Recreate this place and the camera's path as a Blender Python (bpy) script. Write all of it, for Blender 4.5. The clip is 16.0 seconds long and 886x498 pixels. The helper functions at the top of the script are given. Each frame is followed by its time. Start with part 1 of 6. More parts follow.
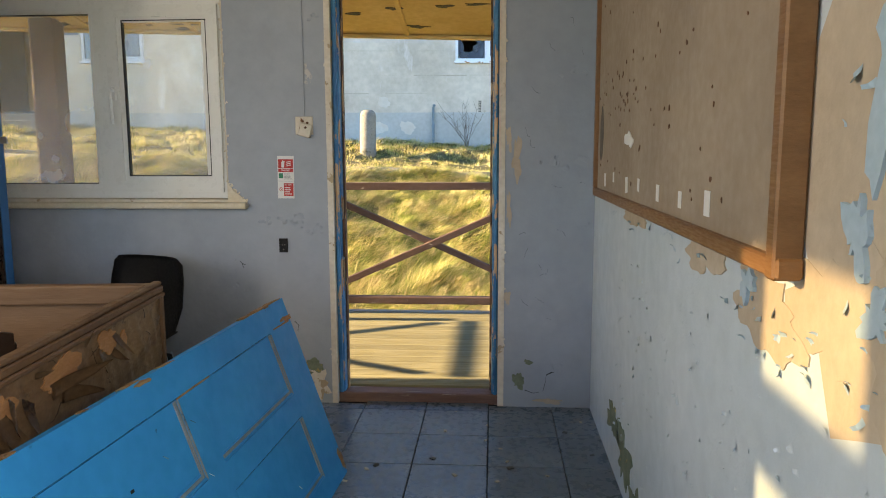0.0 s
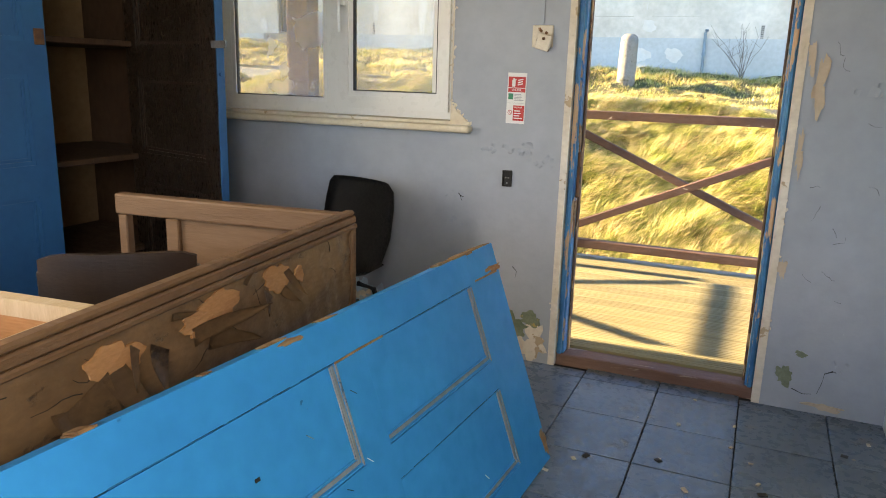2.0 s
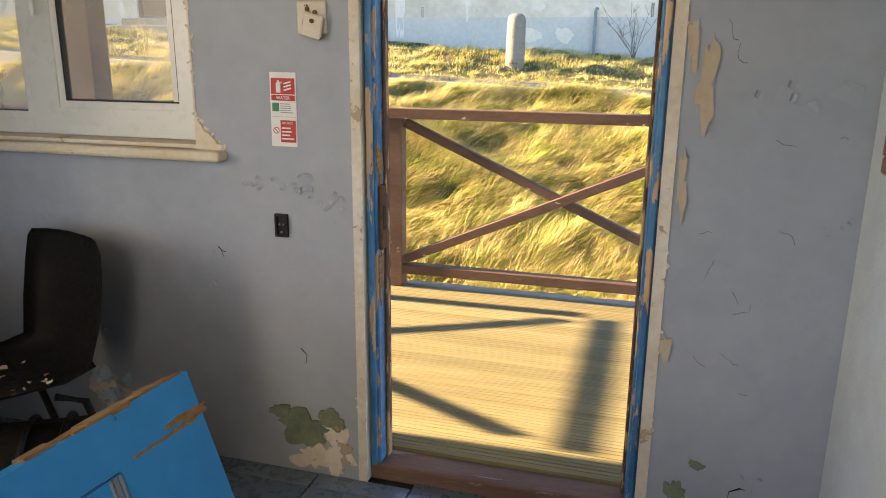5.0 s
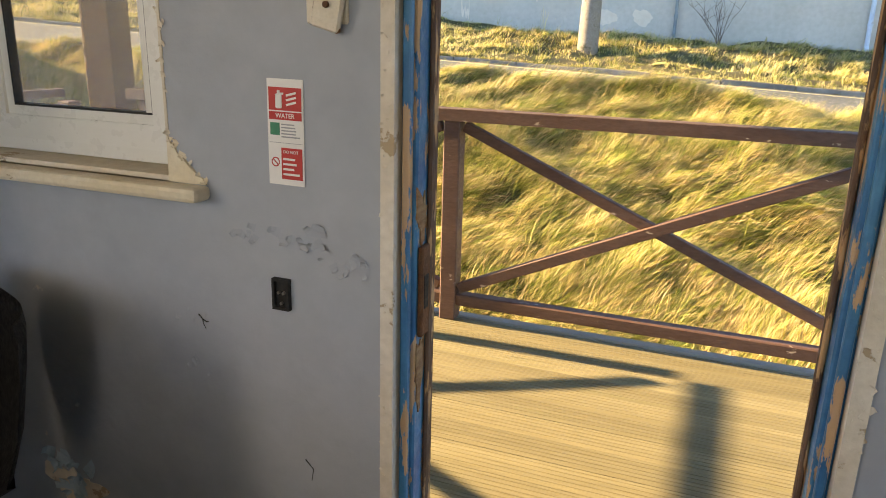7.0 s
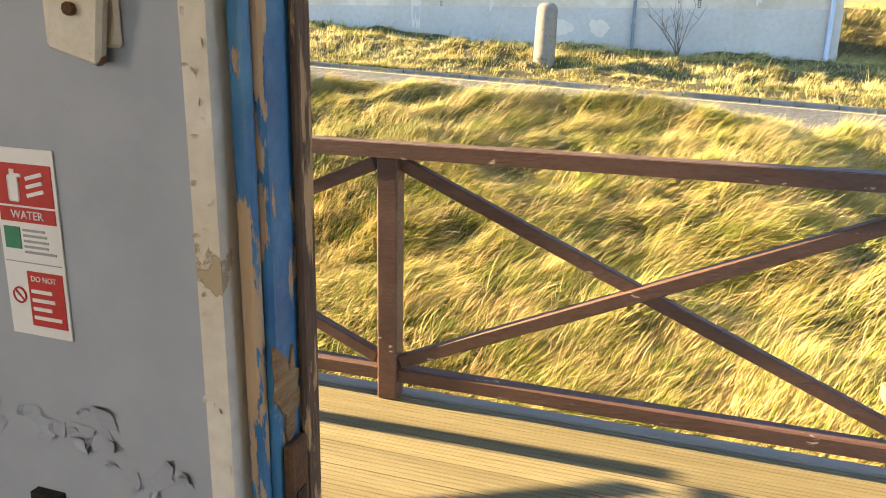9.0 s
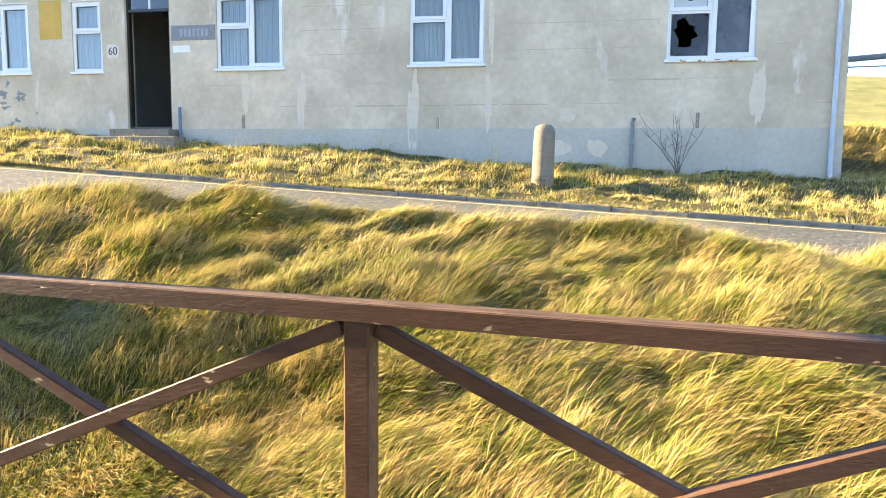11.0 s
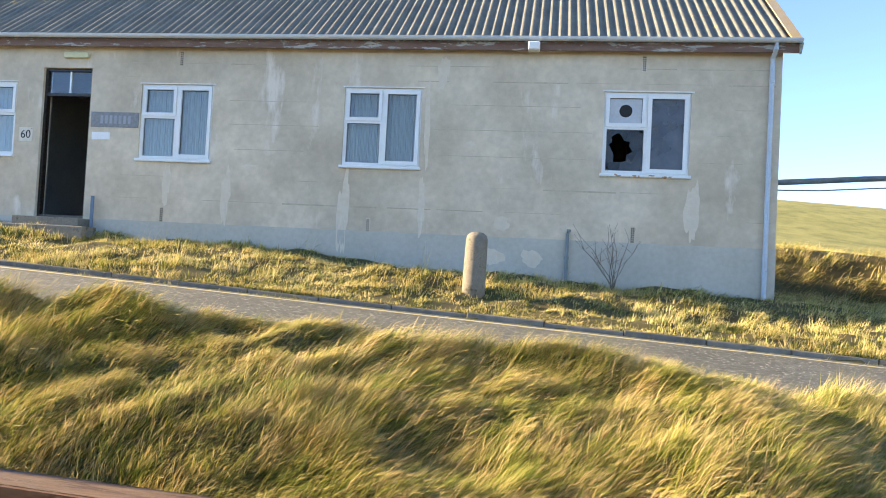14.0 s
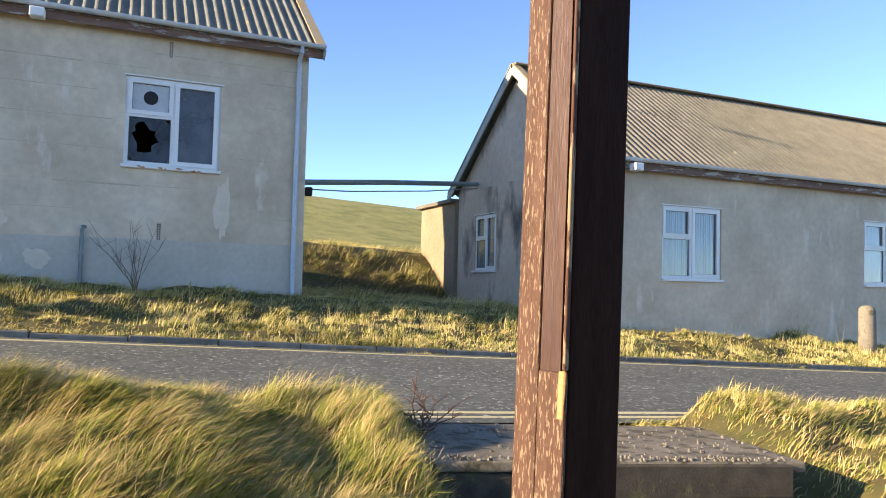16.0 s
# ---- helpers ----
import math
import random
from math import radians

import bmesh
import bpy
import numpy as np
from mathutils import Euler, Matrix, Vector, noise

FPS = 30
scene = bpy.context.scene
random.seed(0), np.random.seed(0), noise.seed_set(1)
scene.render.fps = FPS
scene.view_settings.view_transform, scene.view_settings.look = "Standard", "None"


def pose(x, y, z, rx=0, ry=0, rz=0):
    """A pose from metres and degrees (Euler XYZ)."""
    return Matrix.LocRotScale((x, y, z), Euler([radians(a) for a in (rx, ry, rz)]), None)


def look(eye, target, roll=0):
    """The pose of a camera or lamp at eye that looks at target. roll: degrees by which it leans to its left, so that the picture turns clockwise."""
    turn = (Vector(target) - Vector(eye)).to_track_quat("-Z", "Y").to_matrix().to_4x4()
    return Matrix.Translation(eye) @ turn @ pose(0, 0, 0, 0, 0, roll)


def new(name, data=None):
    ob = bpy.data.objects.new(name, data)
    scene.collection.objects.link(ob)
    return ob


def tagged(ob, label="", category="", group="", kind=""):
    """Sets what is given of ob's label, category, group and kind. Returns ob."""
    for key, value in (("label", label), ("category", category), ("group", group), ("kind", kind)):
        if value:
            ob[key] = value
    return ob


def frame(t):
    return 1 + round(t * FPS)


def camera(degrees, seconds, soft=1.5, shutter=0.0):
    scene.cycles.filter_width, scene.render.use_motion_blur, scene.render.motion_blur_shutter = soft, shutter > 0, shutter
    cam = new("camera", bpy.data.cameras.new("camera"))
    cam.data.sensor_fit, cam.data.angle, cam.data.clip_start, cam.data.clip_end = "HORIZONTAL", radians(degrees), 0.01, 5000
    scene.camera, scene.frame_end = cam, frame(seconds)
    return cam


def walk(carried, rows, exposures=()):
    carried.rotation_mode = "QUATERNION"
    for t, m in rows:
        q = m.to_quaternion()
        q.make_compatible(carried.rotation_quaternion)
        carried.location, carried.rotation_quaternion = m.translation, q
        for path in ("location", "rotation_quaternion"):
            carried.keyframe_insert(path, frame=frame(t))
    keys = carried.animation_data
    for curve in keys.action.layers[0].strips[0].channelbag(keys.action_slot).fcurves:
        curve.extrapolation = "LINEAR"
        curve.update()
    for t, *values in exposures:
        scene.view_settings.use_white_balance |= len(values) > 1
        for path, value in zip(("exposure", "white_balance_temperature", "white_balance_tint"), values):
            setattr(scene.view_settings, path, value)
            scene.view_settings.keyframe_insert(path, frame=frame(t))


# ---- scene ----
cam = camera(62.5, 16.0, soft=1.0)
PATH = [
    (0, (-0.062, 0.217, 1.272), (-0.208, 2.333, 0.981), -0.2),
    (0.5, (-0.062, 0.378, 1.286), (-0.435, 2.471, 1.040), -0.2),
    (1, (-0.067, 0.492, 1.267), (-0.687, 2.519, 0.965), 0.4),
    (1.5, (-0.082, 0.616, 1.248), (-0.847, 2.572, 0.832), 1.1),
    (2, (-0.114, 0.777, 1.223), (-0.935, 2.690, 0.727), 1.7),
    (2.5, (-0.132, 0.963, 1.230), (-0.939, 2.877, 0.717), 2.0),
    (3, (-0.108, 1.134, 1.262), (-0.851, 3.082, 0.775), 1.5),
    (3.5, (-0.066, 1.313, 1.253), (-0.737, 3.291, 0.788), 0.6),
    (4, (-0.016, 1.514, 1.251), (-0.624, 3.512, 0.783), -0.1),
    (4.2, (-0.005, 1.578, 1.251), (-0.590, 3.580, 0.773), -0.1),
    (6.3, (-0.204, 2.296, 1.339), (-0.842, 4.247, 0.732), 2.1),
    (6.5, (-0.227, 2.353, 1.339), (-0.897, 4.295, 0.737), 1.8),
    (7, (-0.268, 2.510, 1.325), (-1.006, 4.428, 0.728), 1.5),
    (7.5, (-0.302, 2.704, 1.310), (-1.095, 4.603, 0.723), 0.7),
    (8, (-0.330, 2.868, 1.333), (-1.117, 4.770, 0.750), 0.7),
    (8.2, (-0.349, 2.932, 1.332), (-1.110, 4.846, 0.751), 0.9),
    (10.3, (-0.533, 3.488, 1.382), (-1.050, 5.514, 0.921), 1.0),
    (10.5, (-0.542, 3.548, 1.382), (-1.094, 5.576, 0.979), 0.7),
    (11, (-0.553, 3.685, 1.406), (-1.209, 5.708, 1.164), 0.6),
    (11.5, (-0.556, 3.847, 1.432), (-1.326, 5.843, 1.361), 1.0),
    (12, (-0.545, 3.993, 1.453), (-1.360, 5.969, 1.471), 1.8),
    (12.5, (-0.559, 4.073, 1.437), (-1.376, 6.046, 1.489), 2.7),
    (13, (-0.556, 4.139, 1.423), (-1.321, 6.134, 1.483), 3.2),
    (13.5, (-0.571, 4.262, 1.426), (-1.223, 6.298, 1.488), 3.3),
    (14, (-0.569, 4.351, 1.465), (-1.066, 6.430, 1.527), 3.0),
    (14.5, (-0.452, 4.446, 1.494), (-0.727, 6.567, 1.557), 2.4),
    (15, (-0.238, 4.524, 1.504), (-0.218, 6.662, 1.586), 2.2),
    (15.5, (0.005, 4.643, 1.511), (0.356, 6.751, 1.615), 1.9),
    (16, (0.277, 4.696, 1.509), (0.942, 6.728, 1.610), 1.4),
]
walk(cam, [(t, look(eye, target, roll)) for t, eye, target, roll in PATH],
     exposures=[(0, 2.9, 9000, 13), (0.5, 3.15, 9200, 14), (1, 3.25, 9300, 14), (2.5, 3.6, 9600, 15), (4, 3.4, 10100, 17), (6.3, 2.98, 10200, 17), (7, 2.9, 10300, 17), (8.5, 2.97, 10100, 17), (10.3, 2.95, 9600, 17), (12.5, 2.55, 9300, 15), (14, 2.32, 9000, 16), (16, 1.8, 8200, 17)])

# ---- world, sun, exposure ----
SUN_WAY = Vector((-3.2, -0.10, 1.0)).normalized()
world = bpy.data.worlds.new("sky")
scene.world = world
world.use_nodes = True
_nt = world.node_tree
_sky = _nt.nodes.new("ShaderNodeTexSky")
_sky.sky_type = "NISHITA"
_sky.sun_disc = False
_sky.sun_elevation = math.asin(SUN_WAY.z)
_sky.sun_rotation = math.atan2(SUN_WAY.x, SUN_WAY.y) % (2 * math.pi)
_sky.air_density, _sky.dust_density, _sky.ozone_density, _sky.altitude = 0.85, 0.0, 5.5, 3000
_nt.links.new(_sky.outputs["Color"], _nt.nodes["Background"].inputs["Color"])
_nt.nodes["Background"].inputs["Strength"].default_value = 0.14
sun = new("sun", bpy.data.lights.new("sun", "SUN"))
sun.data.energy, sun.data.angle, sun.data.color = 4.0, radians(0.6), (1.0, 0.91, 0.74)
sun.matrix_world = look(SUN_WAY * 60, (0, 0, 0))


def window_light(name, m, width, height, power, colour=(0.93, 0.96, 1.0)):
    """An area lamp in a window opening of the room, standing in for daylight."""
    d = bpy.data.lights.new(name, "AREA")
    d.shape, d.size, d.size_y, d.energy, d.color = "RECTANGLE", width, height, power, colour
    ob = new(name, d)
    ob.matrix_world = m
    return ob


# ---- materials ----
def mat(name, c1, c2, scale=4.0, rough=0.75, bump=0.25, bscale=70.0, metal=0.0, stretch=(1, 1, 1), wear=None, wscale=5.0, wlevel=0.62,
        wsoft=0.02, fine=0.25, vary=0.0, spec=0.4, wstretch=None, coat=0.0):
    """A procedural surface: two colours mixed by broad and fine noise, relief, and wear patches of a third colour."""
    m = bpy.data.materials.new(name)
    m.use_nodes = True
    nt = m.node_tree
    n, link = nt.nodes, nt.links.new
    bsdf = n["Principled BSDF"]
    tc, info = n.new("ShaderNodeTexCoord"), n.new("ShaderNodeObjectInfo")
    shift = n.new("ShaderNodeVectorMath")
    shift.operation = "MULTIPLY_ADD"
    cx = n.new("ShaderNodeCombineXYZ")
    for k in range(3):
        link(info.outputs["Random"], cx.inputs[k])
    link(cx.outputs[0], shift.inputs[0])
    shift.inputs[1].default_value = (17, 31, 23)
    link(tc.outputs["Object"], shift.inputs[2])
    mp = n.new("ShaderNodeMapping")
    mp.inputs["Scale"].default_value = stretch
    link(shift.outputs[0], mp.inputs[0])

    def noi(s, d=6.0, src=mp, r=0.55):
        t = n.new("ShaderNodeTexNoise")
        t.inputs["Scale"].default_value, t.inputs["Detail"].default_value, t.inputs["Roughness"].default_value = s, d, r
        link(src.outputs[0], t.inputs["Vector"])
        return t.outputs["Fac"]

    def ramp(fac, a, b):
        r = n.new("ShaderNodeMapRange")
        r.inputs["From Min"].default_value, r.inputs["From Max"].default_value = a, b
        link(fac, r.inputs["Value"])
        return r.outputs["Result"]

    def mix(fac, a, b, mode="MIX"):
        x = n.new("ShaderNodeMix")
        x.data_type, x.blend_type = "RGBA", mode
        for sock, v in ((x.inputs["Factor"], fac), (x.inputs["A"], a), (x.inputs["B"], b)):
            if isinstance(v, (int, float)):
                sock.default_value = v
            elif isinstance(v, tuple):
                sock.default_value = (*v, 1)
            else:
                link(v, sock)
        return x.outputs["Result"]

    broad = ramp(noi(scale), 0.32, 0.68)
    small = ramp(noi(scale * 9, 8), 0.3, 0.7)
    col = mix(broad, c1, c2)
    dark = tuple(v * 0.6 for v in c1)
    f = n.new("ShaderNodeMath")
    f.operation = "MULTIPLY"
    f.inputs[1].default_value = fine
    link(small, f.inputs[0])
    col = mix(f.outputs[0], col, dark)
    if vary:
        hv = n.new("ShaderNodeHueSaturation")
        vv = n.new("ShaderNodeMapRange")
        vv.inputs["To Min"].default_value, vv.inputs["To Max"].default_value = 1 - vary, 1 + vary
        link(info.outputs["Random"], vv.inputs["Value"])
        link(vv.outputs["Result"], hv.inputs["Value"])
        link(col, hv.inputs["Color"])
        col = hv.outputs["Color"]
    height = noi(bscale, 4)
    bn = n.new("ShaderNodeBump")
    bn.inputs["Strength"].default_value, bn.inputs["Distance"].default_value = bump, 0.004
    link(height, bn.inputs["Height"])
    out_n = bn.outputs[0]
    if wear:
        src = mp
        if wstretch:
            src = n.new("ShaderNodeMapping")
            src.inputs["Scale"].default_value = wstretch
            link(shift.outputs[0], src.inputs[0])
        wf = ramp(noi(wscale, 9, src, 0.62), wlevel, wlevel + wsoft)
        col = mix(wf, col, wear)
        b2 = n.new("ShaderNodeBump")
        b2.invert = True
        b2.inputs["Strength"].default_value, b2.inputs["Distance"].default_value = 0.6, 0.003
        link(wf, b2.inputs["Height"])
        link(out_n, b2.inputs["Normal"])
        out_n = b2.outputs[0]
    link(col, bsdf.inputs["Base Color"])
    link(out_n, bsdf.inputs["Normal"])
    rr = n.new("ShaderNodeMapRange")
    rr.inputs["To Min"].default_value, rr.inputs["To Max"].default_value = max(0.05, rough - 0.12), min(1.0, rough + 0.12)
    link(small, rr.inputs["Value"])
    link(rr.outputs["Result"], bsdf.inputs["Roughness"])
    bsdf.inputs["Metallic"].default_value = metal
    bsdf.inputs["Specular IOR Level"].default_value = spec
    bsdf.inputs["Coat Weight"].default_value = coat
    return m


def glass(name, rough=0.02, tint=(0.93, 0.97, 0.96), dirt=0.0, film=None):
    """Window glass; dirt scatters light coming through; film paints a reflected tone instead."""
    m = bpy.data.materials.new(name)
    m.use_nodes = True
    n, link = m.node_tree.nodes, m.node_tree.links.new
    n.remove(n["Principled BSDF"])
    clear, gloss, mixer, fres = n.new("ShaderNodeBsdfTransparent"), n.new("ShaderNodeBsdfGlossy"), n.new("ShaderNodeMixShader"), n.new("ShaderNodeLayerWeight")
    clear.inputs[0].default_value = (*tint, 1)
    gloss.inputs["Roughness"].default_value = rough
    fres.inputs["Blend"].default_value = 0.35
    soft_ = n.new("ShaderNodeMath")
    soft_.operation = "MULTIPLY_ADD"
    soft_.inputs[1].default_value, soft_.inputs[2].default_value = 0.22, 0.03
    link(fres.outputs["Facing"], soft_.inputs[0])
    link(soft_.outputs[0], mixer.inputs[0])
    link(clear.outputs[0], mixer.inputs[1])
    link(gloss.outputs[0], mixer.inputs[2])
    last = mixer
    if dirt:
        tc, no, rg, haze, m2 = n.new("ShaderNodeTexCoord"), n.new("ShaderNodeTexNoise"), n.new("ShaderNodeMapRange"), n.new("ShaderNodeBsdfDiffuse" if film else "ShaderNodeBsdfTranslucent"), n.new("ShaderNodeMixShader")
        no.inputs["Scale"].default_value, no.inputs["Detail"].default_value = 3.0, 9
        link(tc.outputs["Object"], no.inputs["Vector"])
        link(no.outputs["Fac"], rg.inputs["Value"])
        rg.inputs["From Min"].default_value, rg.inputs["From Max"].default_value = 0.3, 0.75
        rg.inputs["To Min"].default_value, rg.inputs["To Max"].default_value = dirt * 0.4, dirt
        haze.inputs[0].default_value = (*(film or (0.90, 0.89, 0.86)), 1)
        link(rg.outputs["Result"], m2.inputs[0])
        link(mixer.outputs[0], m2.inputs[1])
        link(haze.outputs[0], m2.inputs[2])
        last = m2
    link(last.outputs[0], n["Material Output"].inputs["Surface"])
    return m


def leaf(name, straw, green, dark, scale):
    """Grass: dry straw and green mixed by patches and by blade; a little light comes through."""
    m = bpy.data.materials.new(name)
    m.use_nodes = True
    n, link = m.node_tree.nodes, m.node_tree.links.new
    bsdf = n["Principled BSDF"]
    geo, tc, no = n.new("ShaderNodeNewGeometry"), n.new("ShaderNodeTexCoord"), n.new("ShaderNodeTexNoise")
    no.inputs["Scale"].default_value, no.inputs["Detail"].default_value = scale, 5
    link(tc.outputs["Object"], no.inputs["Vector"])
    add = n.new("ShaderNodeMath")
    add.operation = "MULTIPLY_ADD"
    add.inputs[1].default_value, add.inputs[2].default_value = 0.66, -0.33
    link(geo.outputs["Random Per Island"], add.inputs[0])
    s = n.new("ShaderNodeMath")
    link(no.outputs["Fac"], s.inputs[0])
    link(add.outputs[0], s.inputs[1])
    r = n.new("ShaderNodeValToRGB")
    e = r.color_ramp.elements
    e[0].position, e[0].color = 0.30, (*dark, 1)
    e[1].position, e[1].color = 0.64, (*straw, 1)
    mid = r.color_ramp.elements.new(0.44)
    mid.color = (*green, 1)
    link(s.outputs[0], r.inputs[0])
    link(r.outputs[0], bsdf.inputs["Base Color"])
    bsdf.inputs["Roughness"].default_value = 0.55
    bsdf.inputs["Specular IOR Level"].default_value = 0.1
    tr, mx = n.new("ShaderNodeBsdfTranslucent"), n.new("ShaderNodeMixShader")
    link(r.outputs[0], tr.inputs[0])
    mx.inputs[0].default_value = 0.25
    link(bsdf.outputs[0], mx.inputs[1])
    link(tr.outputs[0], mx.inputs[2])
    link(mx.outputs[0], n["Material Output"].inputs["Surface"])
    return m


# same pale blue, darker in front and lighter at right: room light put into colour
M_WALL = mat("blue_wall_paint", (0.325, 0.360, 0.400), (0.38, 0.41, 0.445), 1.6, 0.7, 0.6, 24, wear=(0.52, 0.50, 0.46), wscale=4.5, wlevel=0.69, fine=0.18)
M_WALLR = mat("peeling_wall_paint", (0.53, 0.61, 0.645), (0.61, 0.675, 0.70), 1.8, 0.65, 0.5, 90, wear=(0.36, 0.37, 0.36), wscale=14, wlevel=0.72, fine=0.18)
M_CREAM = mat("cream_plaster", (0.66, 0.57, 0.44), (0.77, 0.71, 0.61), 5, 0.85, 0.6, 50, wear=(0.45, 0.34, 0.22), wscale=11, wlevel=0.62, wsoft=0.02, fine=0.3)
M_BEIGE = mat("bare_beige_plaster", (0.50, 0.395, 0.285), (0.58, 0.47, 0.35), 4, 0.9, 0.3, 80, fine=0.25)
M_FLAKE = mat("pale_blue_flake", (0.36, 0.50, 0.58), (0.46, 0.58, 0.64), 6, 0.55, 0.2, 90)
M_PATCHG = mat("green_old_paint", (0.13, 0.17, 0.11), (0.24, 0.27, 0.18), 14, 0.8, 0.5, 90, wear=(0.45, 0.33, 0.12), wscale=18, wlevel=0.66)
M_TILE = mat("slate_blue_floor_tile", (0.085, 0.125, 0.17), (0.135, 0.18, 0.225), 3.5, 0.30, 0.2, 60, wear=(0.19, 0.17, 0.14), wscale=6, wlevel=0.63, wsoft=0.12, vary=0.18, spec=0.5)
M_GROUT = mat("dark_joint", (0.02, 0.02, 0.022), (0.035, 0.034, 0.032), 20, 0.9)
M_CEIL = mat("ceiling_paint", (0.62, 0.62, 0.60), (0.70, 0.70, 0.68), 2, 0.8, 0.2, 40)
M_BLUE = mat("bright_blue_paint", (0.001, 0.265, 0.64), (0.002, 0.325, 0.74), 2.5, 0.46, 0.14, 40, wear=(0.01, 0.15, 0.36), wscale=11, wlevel=0.70, fine=0.16, spec=0.12)
M_BLUEF = mat("worn_blue_frame_paint", (0.012, 0.12, 0.28), (0.055, 0.28, 0.47), 5, 0.42, 0.5, 60, wear=(0.56, 0.36, 0.21), wscale=9, wlevel=0.55, wsoft=0.015, wstretch=(2.5, 2.5, 0.5), fine=0.3)
M_BLUEC = mat("deep_blue_cupboard_paint", (0.008, 0.075, 0.19), (0.011, 0.10, 0.23), 4, 0.4, 0.12, 50, fine=0.12)
M_GROOVE = mat("grey_moulding", (0.16, 0.22, 0.27), (0.26, 0.32, 0.36), 12, 0.6, 0.3, 90, wear=(0.02, 0.1, 0.2), wscale=9, wlevel=0.66)
M_RAW = mat("splintered_wood", (0.22, 0.11, 0.05), (0.42, 0.27, 0.14), 20, 0.9, 0.6, 120, stretch=(1, 1, 4))
M_DESK = mat("dusty_brown_wood", (0.135, 0.070, 0.035), (0.21, 0.118, 0.062), 5, 0.6, 0.35, 80, stretch=(1, 0.25, 2.5), wear=(0.085, 0.046, 0.022), wscale=5, wlevel=0.6, wsoft=0.15)
M_VENEER = mat("crazed_brown_veneer", (0.155, 0.088, 0.042), (0.27, 0.158, 0.080), 5, 0.42, 1.0, 16, wear=(0.06, 0.032, 0.016), wscale=7, wlevel=0.60, wsoft=0.05, fine=0.4, stretch=(1, 1, 1.8), spec=0.5)
M_ORANGE = mat("bare_orange_wood", (0.47, 0.225, 0.095), (0.55, 0.285, 0.13), 8, 0.7, 0.4, 60, stretch=(1, 0.3, 3), fine=0.35)
M_PALE = mat("pale_drawer_wood", (0.52, 0.38, 0.23), (0.62, 0.48, 0.32), 5, 0.6, 0.2, 60, stretch=(1, 6, 1))
# dark wood; on the open cupboard door it stands for a backlit face
M_DARKW = mat("dark_and_backlit_wood", (0.015, 0.009, 0.006), (0.028, 0.017, 0.011), 6, 0.30, 0.25, 60, stretch=(3, 3, 0.6))
# cupboard wood and cream back darkened: the shade inside is in these colours
M_SHELF = mat("cupboard_wood", (0.045, 0.022, 0.012), (0.075, 0.039, 0.021), 4, 0.65, 0.25, 60, stretch=(1, 3, 0.5))
M_BACKB = mat("cupboard_back_board", (0.19, 0.115, 0.055), (0.25, 0.155, 0.08), 3, 0.8, 0.2, 60)
M_BOARD = mat("notice_board_hardboard", (0.31, 0.235, 0.17), (0.39, 0.305, 0.225), 3, 0.7, 0.25, 80, wear=(0.30, 0.24, 0.19), wscale=4, wlevel=0.63, wsoft=0.15, fine=0.15)
M_BOARDF = mat("varnished_frame", (0.20, 0.09, 0.033), (0.27, 0.13, 0.052), 8, 0.45, 0.25, 70, stretch=(1, 0.3, 3))
M_UPVC = mat("white_plastic_frame", (0.72, 0.71, 0.66), (0.78, 0.77, 0.73), 3, 0.32, 0.06, 40, fine=0.08, spec=0.5)
M_SILL = mat("cream_painted_sill", (0.66, 0.56, 0.40), (0.74, 0.66, 0.52), 8, 0.6, 0.4, 60, wear=(0.40, 0.27, 0.16), wscale=16, wlevel=0.66, wstretch=(1, 2, 3))
M_GASKET = mat("black_rubber", (0.012, 0.012, 0.012), (0.02, 0.02, 0.02), 10, 0.6)
M_PLASTIC = mat("black_chair_plastic", (0.014, 0.014, 0.015), (0.022, 0.022, 0.023), 8, 0.5, 0.3, 200)
M_STEEL = mat("dull_steel", (0.20, 0.19, 0.18), (0.32, 0.31, 0.29), 14, 0.45, 0.2, 80, metal=0.8, wear=(0.20, 0.09, 0.04), wscale=10, wlevel=0.62)
M_RUST = mat("rusty_metal", (0.10, 0.05, 0.03), (0.22, 0.10, 0.045), 30, 0.8, 0.5, 150, metal=0.3)
M_BLACK = mat("matt_black", (0.010, 0.010, 0.010), (0.018, 0.017, 0.016), 12, 0.7)
M_WHITE = mat("white_card", (0.74, 0.73, 0.70), (0.80, 0.79, 0.76), 10, 0.6, 0.1, 80, fine=0.08)
M_RED = mat("red_print", (0.50, 0.03, 0.03), (0.56, 0.045, 0.04), 8, 0.5, 0.05, 60, fine=0.06)
M_GREEN = mat("green_print", (0.02, 0.22, 0.12), (0.03, 0.26, 0.15), 8, 0.5)
M_GREY = mat("grey_print", (0.30, 0.31, 0.33), (0.36, 0.37, 0.38), 8, 0.6)
M_SWITCH = mat("yellowed_switch_plastic", (0.62, 0.55, 0.43), (0.72, 0.66, 0.55), 18, 0.5, 0.15, 60, wear=(0.22, 0.10, 0.04), wscale=26, wlevel=0.62)
M_DECK = mat("weathered_deck_timber", (0.185, 0.152, 0.072), (0.275, 0.232, 0.118), 3, 0.75, 0.35, 60, stretch=(0.25, 3, 3), wear=(0.17, 0.155, 0.06), wscale=2.5, wlevel=0.58, wsoft=0.2, vary=0.1)
M_KERBT = mat("grey_edge_timber", (0.27, 0.245, 0.19), (0.36, 0.33, 0.26), 4, 0.8, 0.3, 60, stretch=(0.3, 4, 4))
M_RAIL = mat("brown_stained_timber", (0.10, 0.050, 0.033), (0.15, 0.078, 0.052), 6, 0.6, 0.5, 60, stretch=(0.6, 2, 2), wear=(0.42, 0.31, 0.22), wscale=18, wlevel=0.66, wstretch=(0.5, 1.5, 1.5), fine=0.35)
